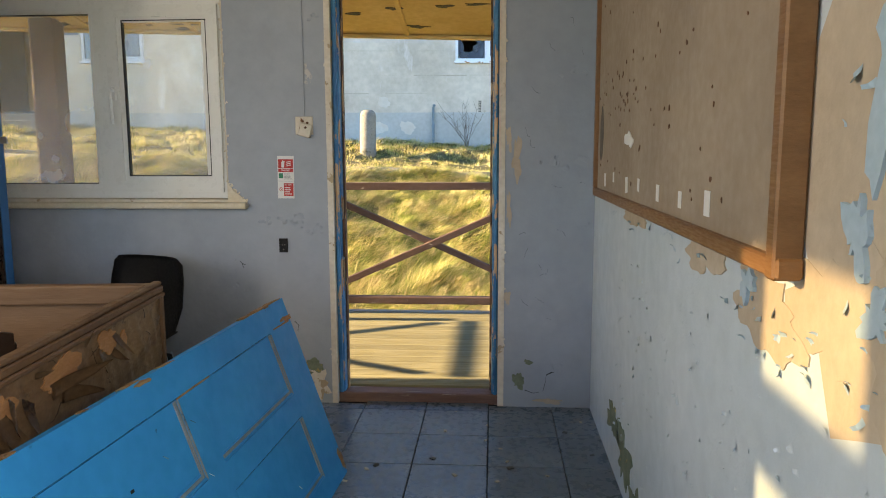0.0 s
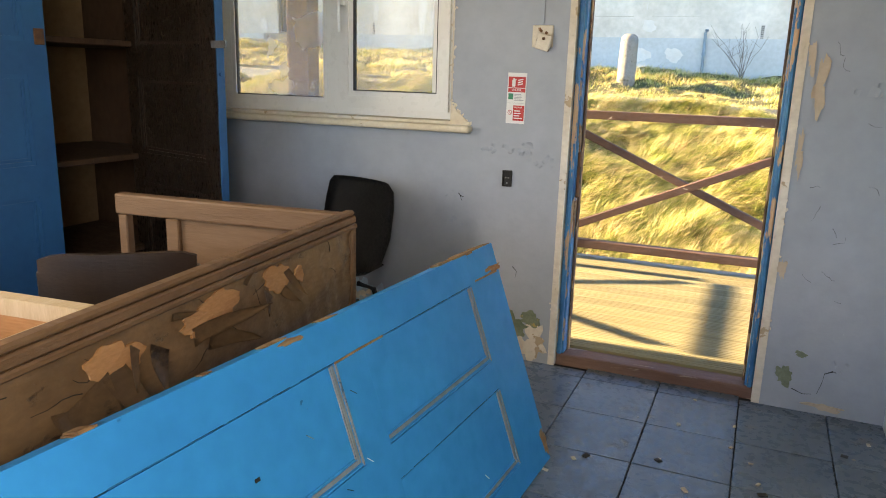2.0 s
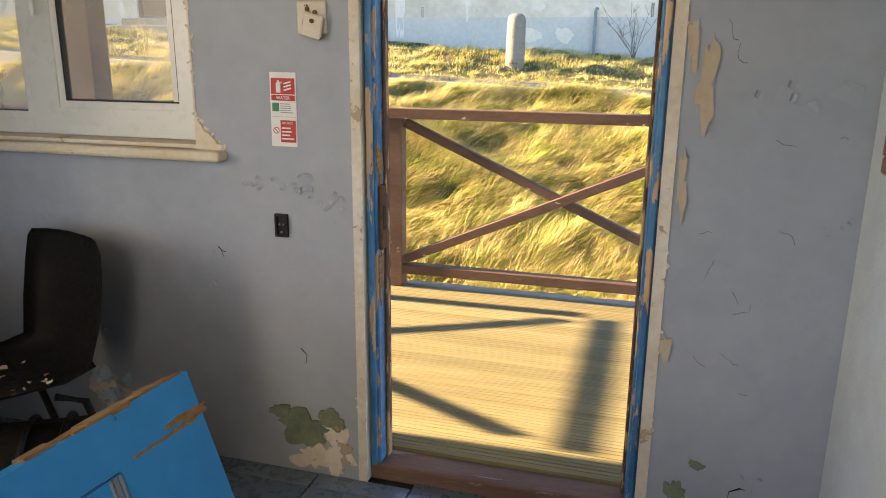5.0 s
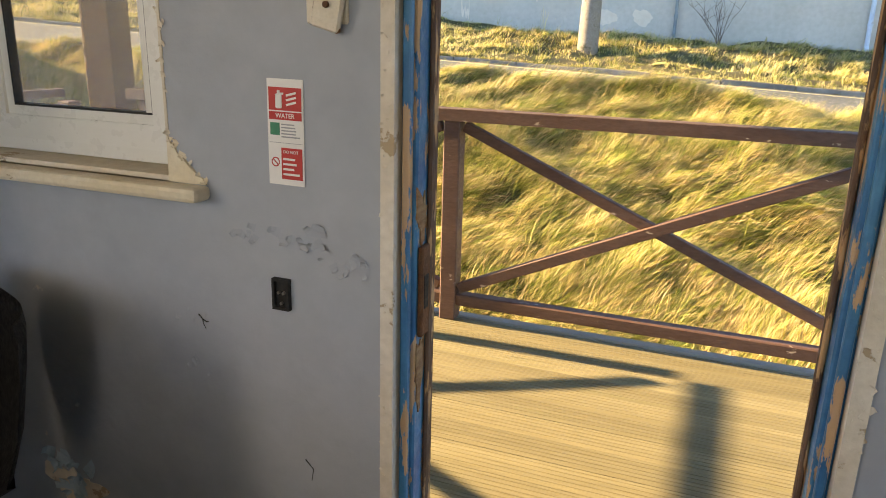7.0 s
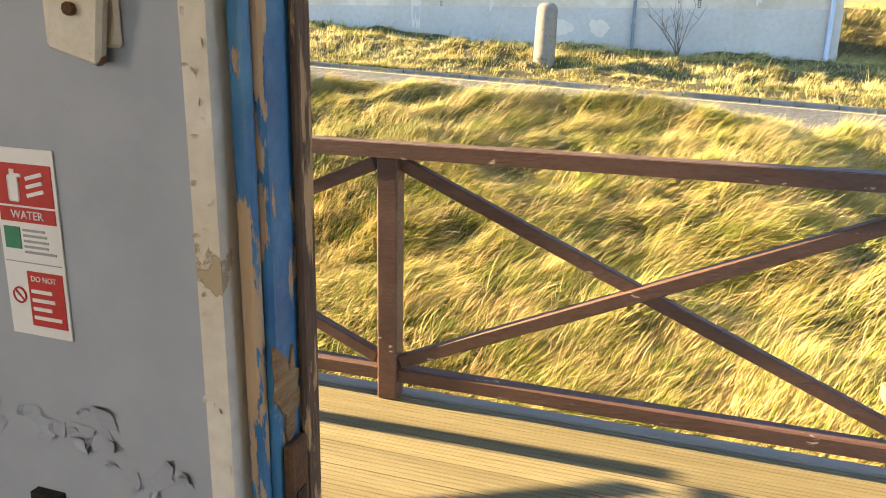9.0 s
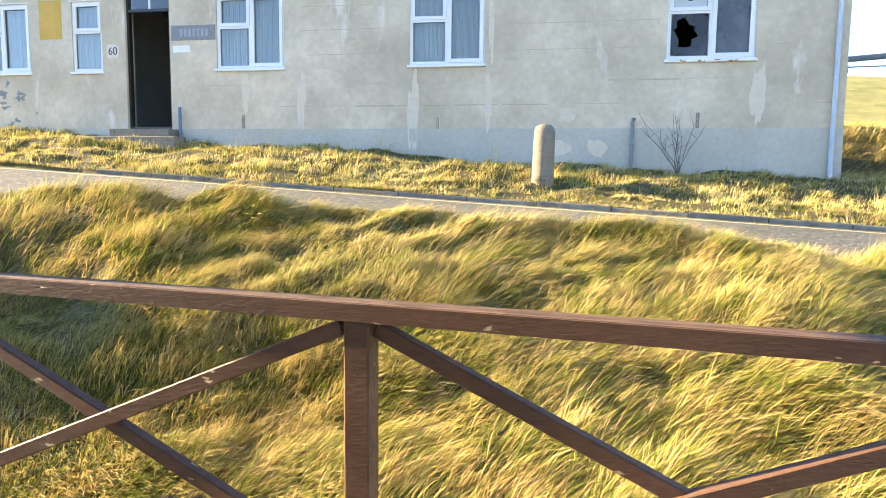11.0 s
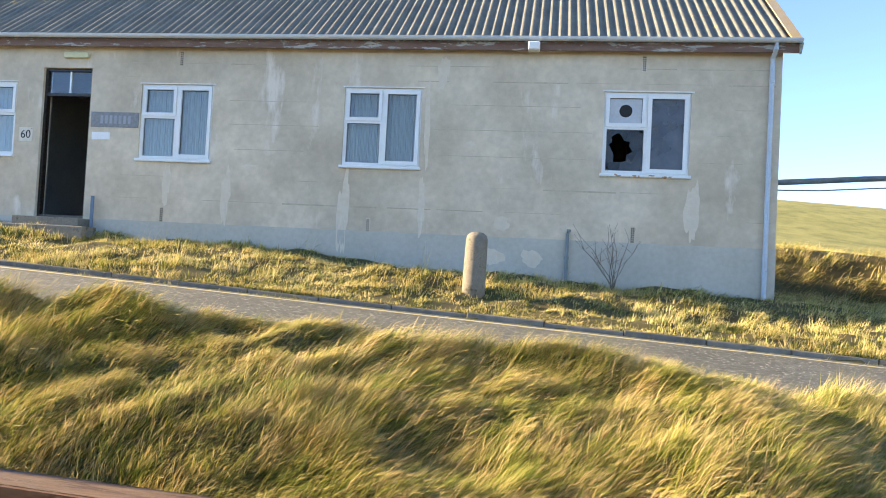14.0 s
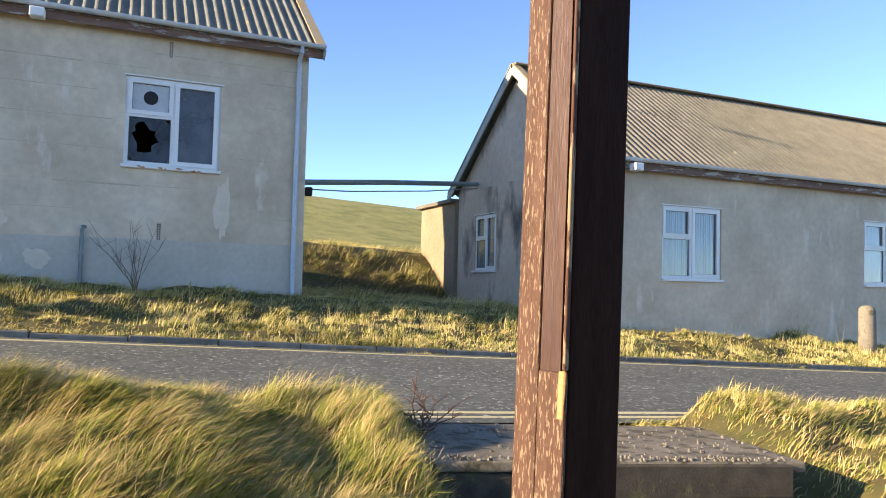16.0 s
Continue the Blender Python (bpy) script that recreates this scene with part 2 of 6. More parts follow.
M_POSTR = mat("reddish_stained_rebate", (0.046, 0.016, 0.010), (0.072, 0.028, 0.017), 7, 0.6, 0.4, 90, stretch=(3, 3, 0.35), fine=0.4)
M_RAILT = mat("rail_top_worn", (0.12, 0.072, 0.046), (0.21, 0.14, 0.09), 5, 0.6, 0.6, 70, stretch=(0.5, 4, 2), wear=(0.085, 0.045, 0.03), wscale=8, wlevel=0.52, wsoft=0.05, wstretch=(0.6, 5, 2), fine=0.4)
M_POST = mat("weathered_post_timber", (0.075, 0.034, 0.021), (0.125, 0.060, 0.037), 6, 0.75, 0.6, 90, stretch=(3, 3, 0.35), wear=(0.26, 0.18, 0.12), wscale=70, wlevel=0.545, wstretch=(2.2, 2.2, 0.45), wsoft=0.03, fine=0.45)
# post timber again, darkened for the faces turned from the sun
M_POSTD = mat("shaded_post_timber", (0.028, 0.0105, 0.006), (0.05, 0.019, 0.010), 6, 0.88, 0.5, 90, stretch=(3, 3, 0.35), fine=0.4, spec=0.1)
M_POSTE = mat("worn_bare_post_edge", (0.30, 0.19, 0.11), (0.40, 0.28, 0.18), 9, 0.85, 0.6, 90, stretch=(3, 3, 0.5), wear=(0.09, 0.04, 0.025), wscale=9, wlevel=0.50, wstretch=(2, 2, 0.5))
M_SOFFIT = mat("ochre_soffit_board", (0.56, 0.37, 0.14), (0.66, 0.47, 0.21), 2.5, 0.75, 0.35, 50, wear=(0.14, 0.075, 0.035), wscale=3.2, wlevel=0.69, wsoft=0.02, fine=0.25)
M_RENDER = mat("weathered_render", (0.50, 0.40, 0.285), (0.74, 0.61, 0.45), 1.0, 0.9, 0.6, 30, wear=(0.72, 0.63, 0.52), wscale=1.6, wlevel=0.60, wsoft=0.10, wstretch=(1.6, 1.6, 0.45), fine=0.28)
M_RENDER2 = mat("stained_grey_render", (0.58, 0.45, 0.32), (0.70, 0.56, 0.42), 0.8, 0.9, 0.5, 30, wear=(0.13, 0.115, 0.10), wscale=1.0, wlevel=0.52, wsoft=0.16, wstretch=(1.6, 1.6, 0.6), fine=0.32)
M_PLINTH = mat("blue_grey_plinth_paint", (0.46, 0.425, 0.345), (0.53, 0.49, 0.41), 1.5, 0.85, 0.3, 45, wear=(0.52, 0.52, 0.49), wscale=2.6, wlevel=0.68, wsoft=0.05)
M_STAIN = mat("pale_wash_stain", (0.66, 0.56, 0.43), (0.71, 0.61, 0.48), 2, 0.9, 0.3, 45, wear=(0.62, 0.50, 0.365), wscale=7, wlevel=0.5, wsoft=0.25, fine=0.2)
M_ROOF = mat("fibre_cement_sheet", (0.125, 0.13, 0.11), (0.20, 0.20, 0.165), 2.5, 0.8, 0.35, 40, wear=(0.42, 0.27, 0.08), wscale=3.4, wlevel=0.66, wsoft=0.08, fine=0.3)
M_ROOF2 = mat("pale_fibre_cement_sheet", (0.15, 0.135, 0.10), (0.22, 0.20, 0.15), 2.5, 0.8, 0.35, 40, wear=(0.33, 0.28, 0.15), wscale=2.4, wlevel=0.66, wsoft=0.08, fine=0.3)
M_LICHEN = mat("lichened_verge", (0.36, 0.25, 0.10), (0.30, 0.27, 0.22), 5, 0.9, 0.5, 60)
M_GUTTER = mat("grey_white_plastic_gutter", (0.52, 0.54, 0.54), (0.62, 0.64, 0.63), 3, 0.45, 0.1, 50, fine=0.2)
M_FASCIA = mat("peeling_fascia", (0.17, 0.085, 0.062), (0.24, 0.15, 0.11), 4, 0.8, 0.4, 60, stretch=(0.4, 3, 3), wear=(0.40, 0.37, 0.33), wscale=5, wlevel=0.56, wstretch=(0.6, 3, 3))
M_BARGE = mat("green_grey_bargeboard", (0.34, 0.37, 0.31), (0.44, 0.46, 0.38), 3, 0.7, 0.25, 50)
M_PIPEB = mat("pale_blue_downpipe", (0.42, 0.50, 0.56), (0.52, 0.59, 0.63), 5, 0.5, 0.15, 50, wear=(0.30, 0.25, 0.2), wscale=8, wlevel=0.68)
M_PIPEG = mat("grey_green_service_pipe", (0.16, 0.20, 0.20), (0.24, 0.28, 0.28), 5, 0.6, 0.15, 50)
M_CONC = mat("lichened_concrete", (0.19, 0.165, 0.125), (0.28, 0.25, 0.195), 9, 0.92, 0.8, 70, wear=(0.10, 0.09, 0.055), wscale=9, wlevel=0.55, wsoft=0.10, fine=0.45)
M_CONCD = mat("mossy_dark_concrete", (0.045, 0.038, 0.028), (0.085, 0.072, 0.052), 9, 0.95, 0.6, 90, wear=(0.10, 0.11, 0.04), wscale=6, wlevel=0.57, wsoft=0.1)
M_KERB = mat("kerb_stone", (0.15, 0.135, 0.11), (0.25, 0.225, 0.18), 7, 0.9, 0.5, 80, wear=(0.30, 0.25, 0.12), wscale=8, wlevel=0.60, wsoft=0.1, vary=0.15)
M_ROAD = mat("road_chippings", (0.085, 0.092, 0.080), (0.125, 0.132, 0.112), 1.2, 0.85, 1.0, 26, wear=(0.44, 0.445, 0.375), wscale=22, wlevel=0.575, wsoft=0.08, fine=0.75)
M_LINE = mat("worn_yellow_line", (0.56, 0.48, 0.24), (0.64, 0.57, 0.34), 6, 0.85, 0.4, 80, wear=(0.16, 0.16, 0.14), wscale=14, wlevel=0.60, wsoft=0.08)
M_EARTH = mat("turf", (0.075, 0.068, 0.022), (0.13, 0.10, 0.035), 0.9, 0.95, 1.0, 9, wear=(0.05, 0.065, 0.016), wscale=2.2, wlevel=0.52, wsoft=0.2, fine=0.5)
# pasture on the hill is drier and paler than the turf by the lane
_n, _l = M_EARTH.node_tree.nodes, M_EARTH.node_tree.links.new
_tc, _sep, _mr, _no, _cr, _mx = (_n.new("ShaderNode" + k) for k in ("TexCoord", "SeparateXYZ", "MapRange", "TexNoise", "ValToRGB", "Mix"))
_mx.data_type = "RGBA"
_l(_tc.outputs["Object"], _sep.inputs[0])
_l(_sep.outputs["Y"], _mr.inputs["Value"])
_mr.inputs["From Min"].default_value, _mr.inputs["From Max"].default_value = 24.0, 30.0
_mp = _n.new("ShaderNodeMapping")
_mp.inputs["Scale"].default_value = (0.8, 0.5, 1.0)
_l(_tc.outputs["Object"], _mp.inputs[0])
_l(_mp.outputs[0], _no.inputs["Vector"])
_no.inputs["Scale"].default_value, _no.inputs["Detail"].default_value, _no.inputs["Roughness"].default_value = 0.9, 14, 0.68
_cr.color_ramp.elements[0].position, _cr.color_ramp.elements[0].color = 0.36, (0.17, 0.17, 0.035, 1)
_cr.color_ramp.elements[1].position, _cr.color_ramp.elements[1].color = 0.60, (0.30, 0.275, 0.075, 1)
_l(_no.outputs["Fac"], _cr.inputs[0])
_old = M_EARTH.node_tree.nodes["Principled BSDF"].inputs["Base Color"].links[0].from_socket
_l(_mr.outputs["Result"], _mx.inputs["Factor"])
_l(_old, _mx.inputs["A"])
_l(_cr.outputs[0], _mx.inputs["B"])
_l(_mx.outputs["Result"], M_EARTH.node_tree.nodes["Principled BSDF"].inputs["Base Color"])
# tinted glass for the unseen left window, added to weaken the sun patch
M_GLASSG = glass("sun_dimming_glass", 0.3, (0.50, 0.47, 0.40), 0.2)
M_NET = mat("net_curtain", (0.60, 0.62, 0.65), (0.68, 0.70, 0.72), 3, 0.9, 0.3, 120, stretch=(8, 8, 0.4))
M_SEAL = mat("grey_rubber_seal", (0.10, 0.11, 0.12), (0.16, 0.17, 0.18), 8, 0.7)
M_BMARK = mat("board_marked_render", (0.46, 0.37, 0.26), (0.60, 0.49, 0.355), 2.0, 0.95, 0.4, 40, fine=0.4)
M_STOP = mat("rubbed_door_stop", (0.10, 0.055, 0.035), (0.17, 0.095, 0.06), 6, 0.75, 0.6, 70, stretch=(3, 3, 0.5), wear=(0.50, 0.30, 0.15), wscale=14, wlevel=0.53, wsoft=0.04, wstretch=(2.5, 2.5, 0.5), fine=0.4)
M_BLANK = mat("grey_white_blanking_panel", (0.46, 0.48, 0.48), (0.54, 0.55, 0.55), 3, 0.5, 0.1, 40)
M_YELLOW = mat("ochre_yellow_paint", (0.66, 0.37, 0.08), (0.72, 0.42, 0.11), 4, 0.8, 0.3, 45)
M_PLAQUE = mat("grey_plaque", (0.20, 0.20, 0.20), (0.27, 0.27, 0.265), 20, 0.6, 0.2, 80)
M_TWIG = mat("bare_twig", (0.13, 0.09, 0.065), (0.20, 0.15, 0.11), 12, 0.85)
M_TWIGR = mat("reddish_twig", (0.11, 0.045, 0.03), (0.17, 0.08, 0.05), 12, 0.85)
M_GLASS = glass("window_glass")
M_GLASSD = glass("dusty_window_glass", 0.30, (0.98, 0.98, 0.96), 0.26)
# grey film colour stands in for the sky reflected in these panes
M_GLASSR = glass("ribbed_dark_glass", 0.08, (0.40, 0.43, 0.46), 0.55, (0.24, 0.27, 0.30))
M_GRASS = leaf("bank_grass", (0.68, 0.51, 0.25), (0.39, 0.40, 0.08), (0.14, 0.18, 0.034), 3.4)
M_GRASSV = leaf("verge_grass", (0.70, 0.55, 0.27), (0.43, 0.43, 0.11), (0.15, 0.16, 0.04), 2.6)


# cream render coloured darker to tone down the sun on the annexe wall
M_CREAMR = mat("darkened_cream_render", (0.25, 0.185, 0.115), (0.32, 0.245, 0.16), 1.5, 0.9, 0.4, 40, fine=0.3)
M_DARKM = mat("dark_door_moulding", (0.030, 0.018, 0.013), (0.05, 0.03, 0.022), 8, 0.4, 0.2, 60)
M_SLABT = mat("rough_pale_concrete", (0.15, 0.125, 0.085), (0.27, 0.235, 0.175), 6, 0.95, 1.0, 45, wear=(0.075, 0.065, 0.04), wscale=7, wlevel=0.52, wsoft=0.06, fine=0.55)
M_SLATE = mat("dark_slate", (0.028, 0.032, 0.038), (0.05, 0.055, 0.06), 8, 0.6, 0.4, 60)


# ---- builders ----
def part(name, bm, material, parent=None, label=""):
    """Links a bmesh as one mesh object, in the coordinates of its parent."""
    me = bpy.data.meshes.new(name)
    bmesh.ops.recalc_face_normals(bm, faces=bm.faces)
    bm.to_mesh(me)
    bm.free()
    me.materials.append(material)
    ob = new(name, me)
    if parent is not None:
        ob.parent = parent
    return tagged(ob, label)


def thing(name, m, label, category, group="", kind=""):
    ob = new(name)
    ob.empty_display_size = 0.1
    ob.matrix_basis = m
    return tagged(ob, label, category, group, kind)


def box(x0, x1, y0, y1, z0, z1, bevel=0.0, bm=None, segs=1):
    bm = bm or bmesh.new()
    b = bmesh.new()
    bmesh.ops.create_cube(b, size=1, matrix=Matrix.Translation(((x0 + x1) / 2, (y0 + y1) / 2, (z0 + z1) / 2)) @ Matrix.Diagonal((abs(x1 - x0), abs(y1 - y0), abs(z1 - z0), 1)))
    if bevel:
        bmesh.ops.bevel(b, geom=b.edges[:], offset=bevel, segments=segs, affect="EDGES", profile=0.5)
    return absorb(bm, b)


def absorb(bm, b, m=None):
    """Adds the mesh of b to bm."""
    vs = [bm.verts.new(m @ v.co if m else v.co) for v in b.verts]
    b.verts.index_update()
    for f in b.faces:
        bm.faces.new([vs[v.index] for v in f.verts])
    b.free()
    return bm


def beam(p, q, w, h, bevel=0.004, bm=None, up=(0, 0, 1)):
    """A square-cut timber from p to q; h lies along up."""
    p, q = Vector(p), Vector(q)
    d = (q - p)
    x = d.normalized()
    z = Vector(up)
    y = z.cross(x).normalized()
    z = x.cross(y)
    m = Matrix((x, y, z)).transposed().to_4x4()
    m.translation = (p + q) / 2
    b = box(-d.length / 2, d.length / 2, -w / 2, w / 2, -h / 2, h / 2, bevel)
    bm = bm or bmesh.new()
    return absorb(bm, b, m)


def tube(points, r, seg=10, bm=None, r2=None):
    """A round tube through points, tapering to r2."""
    bm = bm or bmesh.new()
    pts = [Vector(p) for p in points]
    rings = []
    for i, p in enumerate(pts):
        d = (pts[min(i + 1, len(pts) - 1)] - pts[max(i - 1, 0)]).normalized()
        a = d.cross(Vector((0, 0, 1)) if abs(d.z) < 0.9 else Vector((1, 0, 0))).normalized()
        b = d.cross(a)
        rr = r if r2 is None else r + (r2 - r) * i / (len(pts) - 1)
        rings.append([bm.verts.new(p + rr * (math.cos(k * math.tau / seg) * a + math.sin(k * math.tau / seg) * b)) for k in range(seg)])
    for a, b in zip(rings, rings[1:]):
        for k in range(seg):
            bm.faces.new((a[k], a[(k + 1) % seg], b[(k + 1) % seg], b[k]))
    bm.faces.new(rings[0][::-1])
    bm.faces.new(rings[-1])
    return bm


def holed(u0, u1, w0, w1, holes, t0, t1, place):
    """A slab from t0 to t1 thick with rectangular holes right through; place(u, w, t) gives the point."""
    us = sorted({u0, u1, *(h[0] for h in holes), *(h[1] for h in holes)})
    ws = sorted({w0, w1, *(h[2] for h in holes), *(h[3] for h in holes)})
    us, ws = [u for u in us if u0 <= u <= u1], [w for w in ws if w0 <= w <= w1]

    def solid(i, j):
        if not (0 <= i < len(us) - 1 and 0 <= j < len(ws) - 1):
            return False
        u, w = (us[i] + us[i + 1]) / 2, (ws[j] + ws[j + 1]) / 2
        return not any(h[0] < u < h[1] and h[2] < w < h[3] for h in holes)
    bm, seen = bmesh.new(), {}

    def v(i, j, k):
        if (i, j, k) not in seen:
            seen[i, j, k] = bm.verts.new(place(us[i], ws[j], (t0, t1)[k]))
        return seen[i, j, k]
    for i in range(len(us) - 1):
        for j in range(len(ws) - 1):
            if not solid(i, j):
                continue
            for k in (0, 1):
                bm.faces.new((v(i, j, k), v(i + 1, j, k), v(i + 1, j + 1, k), v(i, j + 1, k)))
            for di, dj, a, b in ((-1, 0, (i, j), (i, j + 1)), (1, 0, (i + 1, j), (i + 1, j + 1)), (0, -1, (i, j), (i + 1, j)), (0, 1, (i, j + 1), (i + 1, j + 1))):
                if not solid(i + di, j + dj):
                    bm.faces.new((v(*a, 0), v(*b, 0), v(*b, 1), v(*a, 1)))
    return bm


def ring(u0, u1, w0, w1, wide, t0, t1, place):
    return holed(u0, u1, w0, w1, [(u0 + wide, u1 - wide, w0 + wide, w1 - wide)], t0, t1, place)


def blotch(u, w, ru, rw, t0, t1, place, rng, n=30, rough=0.35):
    """A ragged thin patch with a raised rim of thickness."""
    bm = bmesh.new()
    ph = [rng.uniform(0, 6.28) for _ in range(6)]
    ring0, ring1 = [], []
    for k in range(n):
        a = k * math.tau / n
        r = 1 + rough * (0.5 * math.sin(2 * a + ph[0]) + 0.35 * math.sin(3 * a + ph[1]) + 0.3 * math.sin(5 * a + ph[2]) + 0.3 * math.sin(9 * a + ph[3])) + rng.uniform(-0.12, 0.12) * rough * 2
        ring0.append(bm.verts.new(place(u + ru * r * math.cos(a), w + rw * r * math.sin(a), t0)))
        ring1.append(bm.verts.new(place(u + ru * r * math.cos(a), w + rw * r * math.sin(a), t1)))
    mid = bm.verts.new(place(u, w, t1))
    for k in range(n):
        bm.faces.new((mid, ring1[k], ring1[(k + 1) % n]))
        bm.faces.new((ring0[k], ring0[(k + 1) % n], ring1[(k + 1) % n], ring1[k]))
    return bm


def curl(u, w, size, lift, place, rng, bm=None):
    """A torn flake of paint that bends away from the wall."""
    bm = bm or bmesh.new()
    a = rng.uniform(0, 6.28)
    ca, sa = math.cos(a), math.sin(a)
    rows = []
    width = size * rng.uniform(0.35, 0.8)
    for i in range(4):
        f = i / 3
        row = []
        for j in range(3):
            e = (j - 1) * width * (1 - 0.55 * f * rng.uniform(0.6, 1.2))
            d = size * math.sin(f * 1.3)
            row.append(bm.verts.new(place(u + ca * d - sa * e, w + sa * d + ca * e, 0.0015 + lift * f * f * rng.uniform(0.7, 1.2))))
        rows.append(row)
    for r0, r1 in zip(rows, rows[1:]):
        for j in range(2):
            bm.faces.new((r0[j], r0[j + 1], r1[j + 1], r1[j]))
    return bm


def words(text, size, m, material, parent, depth=0.0006):
    c = bpy.data.curves.new("lettering", "FONT")
    c.body, c.size, c.align_x, c.align_y, c.extrude = text, size, "CENTER", "CENTER", depth
    c.materials.append(material)
    ob = new("lettering", c)
    ob.parent = parent
    ob.matrix_basis = m
    return ob


# ---- the room: floor, walls, ceiling ----
WY, RX, LX, BY, CZ = 3.73, 0.42, -3.40, -2.60, 2.60


def on_front(u, w, t):
    return (u, WY - t, w)


def on_right(u, w, t):
    return (RX - t, u, w)


def on_left(u, w, t):
    return (LX + t, u, w)


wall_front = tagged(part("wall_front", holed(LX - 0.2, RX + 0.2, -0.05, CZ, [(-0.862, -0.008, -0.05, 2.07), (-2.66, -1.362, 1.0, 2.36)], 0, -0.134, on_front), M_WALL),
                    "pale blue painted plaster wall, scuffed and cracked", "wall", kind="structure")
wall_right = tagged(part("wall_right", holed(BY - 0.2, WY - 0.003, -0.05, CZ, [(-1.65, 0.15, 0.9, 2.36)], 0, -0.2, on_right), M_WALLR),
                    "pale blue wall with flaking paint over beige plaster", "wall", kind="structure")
wall_left = tagged(part("wall_left", holed(BY - 0.2, WY - 0.003, -0.05, CZ, [(0.145, 1.425, 1.0, 2.36)], 0, -0.2, on_left), M_WALL),
                   "pale blue painted plaster wall", "wall", kind="structure")
wall_back = tagged(part("wall_back", holed(LX, RX, -0.05, CZ, [(-2.9, 0.1, 0.85, 2.36)], 0, -0.2, lambda u, w, t: (u, BY + t, w)), M_WALL),
                   "pale blue painted plaster wall", "wall", kind="structure")
ceiling = tagged(part("ceiling", box(LX - 0.2, RX + 0.2, BY - 0.2, WY + 0.134, CZ, CZ + 0.15), M_CEIL), "plain painted ceiling", "ceiling", kind="structure")
# left window: a post and a high transom between two pairs of lights
bm = ring(0.145, 1.425, 1.0, 2.36, 0.03, -0.14, -0.06, on_left)
box(LX - 0.14, LX - 0.06, 0.965, 1.04, 1.03, 2.33, 0, bm)
box(LX - 0.14, LX - 0.06, 0.175, 0.965, 1.93, 2.083, 0, bm)
box(LX - 0.14, LX - 0.06, 1.04, 1.395, 1.93, 2.083, 0, bm)
w2_ = tagged(part("window_2", bm, M_UPVC), "white frame of an unseen window in the side wall", "window", kind="structure")
part("pane", box(LX - 0.103, LX - 0.098, 0.175, 1.395, 1.03, 2.33), M_GLASSG, w2_)
# unseen back window, added to carry a fill lamp
tagged(part("window_3", ring(-2.9, 0.1, 0.85, 2.36, 0.05, -0.14, -0.06, lambda u, w, t: (u, BY + t, w)), M_UPVC), "added white window frame in the unseen back wall", "window", kind="structure")
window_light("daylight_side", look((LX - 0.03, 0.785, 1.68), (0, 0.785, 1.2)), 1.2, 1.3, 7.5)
# back and right lamps are added fill; their windows are assumed, out of view
window_light("fill_back", look((-1.4, BY + 0.03, 1.6), (-1.4, 2, 1.0)), 2.9, 1.45, 1.2)
window_light("fill_right", look((RX + 0.03, -0.75, 1.6), (-2, -0.75, 0.9)), 1.7, 1.3, 7.5)
# unseen right-hand window, added around the fill lamp
tagged(part("window_4", ring(-1.65, 0.15, 0.9, 2.36, 0.05, -0.14, -0.06, on_right), M_UPVC), "white frame of an unseen window in the side wall", "window", kind="structure")

floor = tagged(part("floor", box(LX, RX, BY, WY + 0.06, -0.12, -0.012), M_GROUT), "slate-blue square floor tiles with dark joints, dusty", "floor", kind="structure")

# right wall: plaster laid bare where the paint has come off, with loose flakes
rng = random.Random(5)
for k, (u, w, ru, rw) in enumerate(((1.03, 1.64, 0.40, 0.66), (1.24, 1.04, 0.16, 0.10), (1.52, 0.985, 0.15, 0.075), (1.90, 1.03, 0.13, 0.045), (2.75, 1.04, 0.16, 0.035), (1.02, 1.05, 0.16, 0.13))):
    tagged(part("bare_patch", blotch(u, w, ru, rw, -0.001, 0.0012 + 0.0007 * k, on_right, rng, 44), M_BEIGE), "beige plaster bared by flaked paint", "wall patch", kind="structure")
for k, (u, w, ru, rw) in enumerate(((1.15, 1.42, 0.045, 0.17), (1.05, 1.25, 0.03, 0.09), (1.14, 1.06, 0.035, 0.028), (1.20, 1.16, 0.028, 0.05), (1.60, 1.02, 0.03, 0.03))):
    tagged(part("paint_remnant", blotch(u, w, ru, rw, 0.001, 0.0072 + 0.0006 * k, on_right, rng, 30, rough=0.6), M_FLAKE), "pale blue paint left on bare plaster", "wall patch", kind="structure")
bm = bmesh.new()
for k in range(60):
    a = rng.random()
    u, w = (rng.uniform(1.0, 1.32), rng.uniform(0.92, 1.6)) if a < 0.35 else (rng.uniform(1.3, 1.75), rng.uniform(0.9, 1.05)) if a < 0.7 else (rng.uniform(1.8, 3.2), rng.uniform(0.98, 1.06))
    curl(u, w, rng.uniform(0.008, 0.02), rng.uniform(0.005, 0.014), on_right, rng, bm)
tagged(part("paint_flakes", bm, M_FLAKE), "curled pale blue paint flakes on the wall", "paint flakes", kind="stuff")
bm = bmesh.new()
for k in range(150):
    curl(rng.uniform(1.0, 3.0), rng.uniform(0.15, 0.9), rng.uniform(0.006, 0.018), rng.uniform(0.002, 0.008), on_right, rng, bm)
tagged(part("small_paint_blisters", bm, M_WALLR), "small blisters of pale blue paint", "paint flakes", kind="stuff")
for u, w, ru, rw in ((2.80, 0.16, 0.11, 0.10), (3.05, 0.2, 0.10, 0.07), (2.55, 0.08, 0.10, 0.06)):
    tagged(part("old_paint_patch", blotch(u, w, ru, rw, -0.001, 0.003, on_right, rng, rough=0.6), M_PATCHG), "dark green old paint showing through", "wall patch", kind="structure")
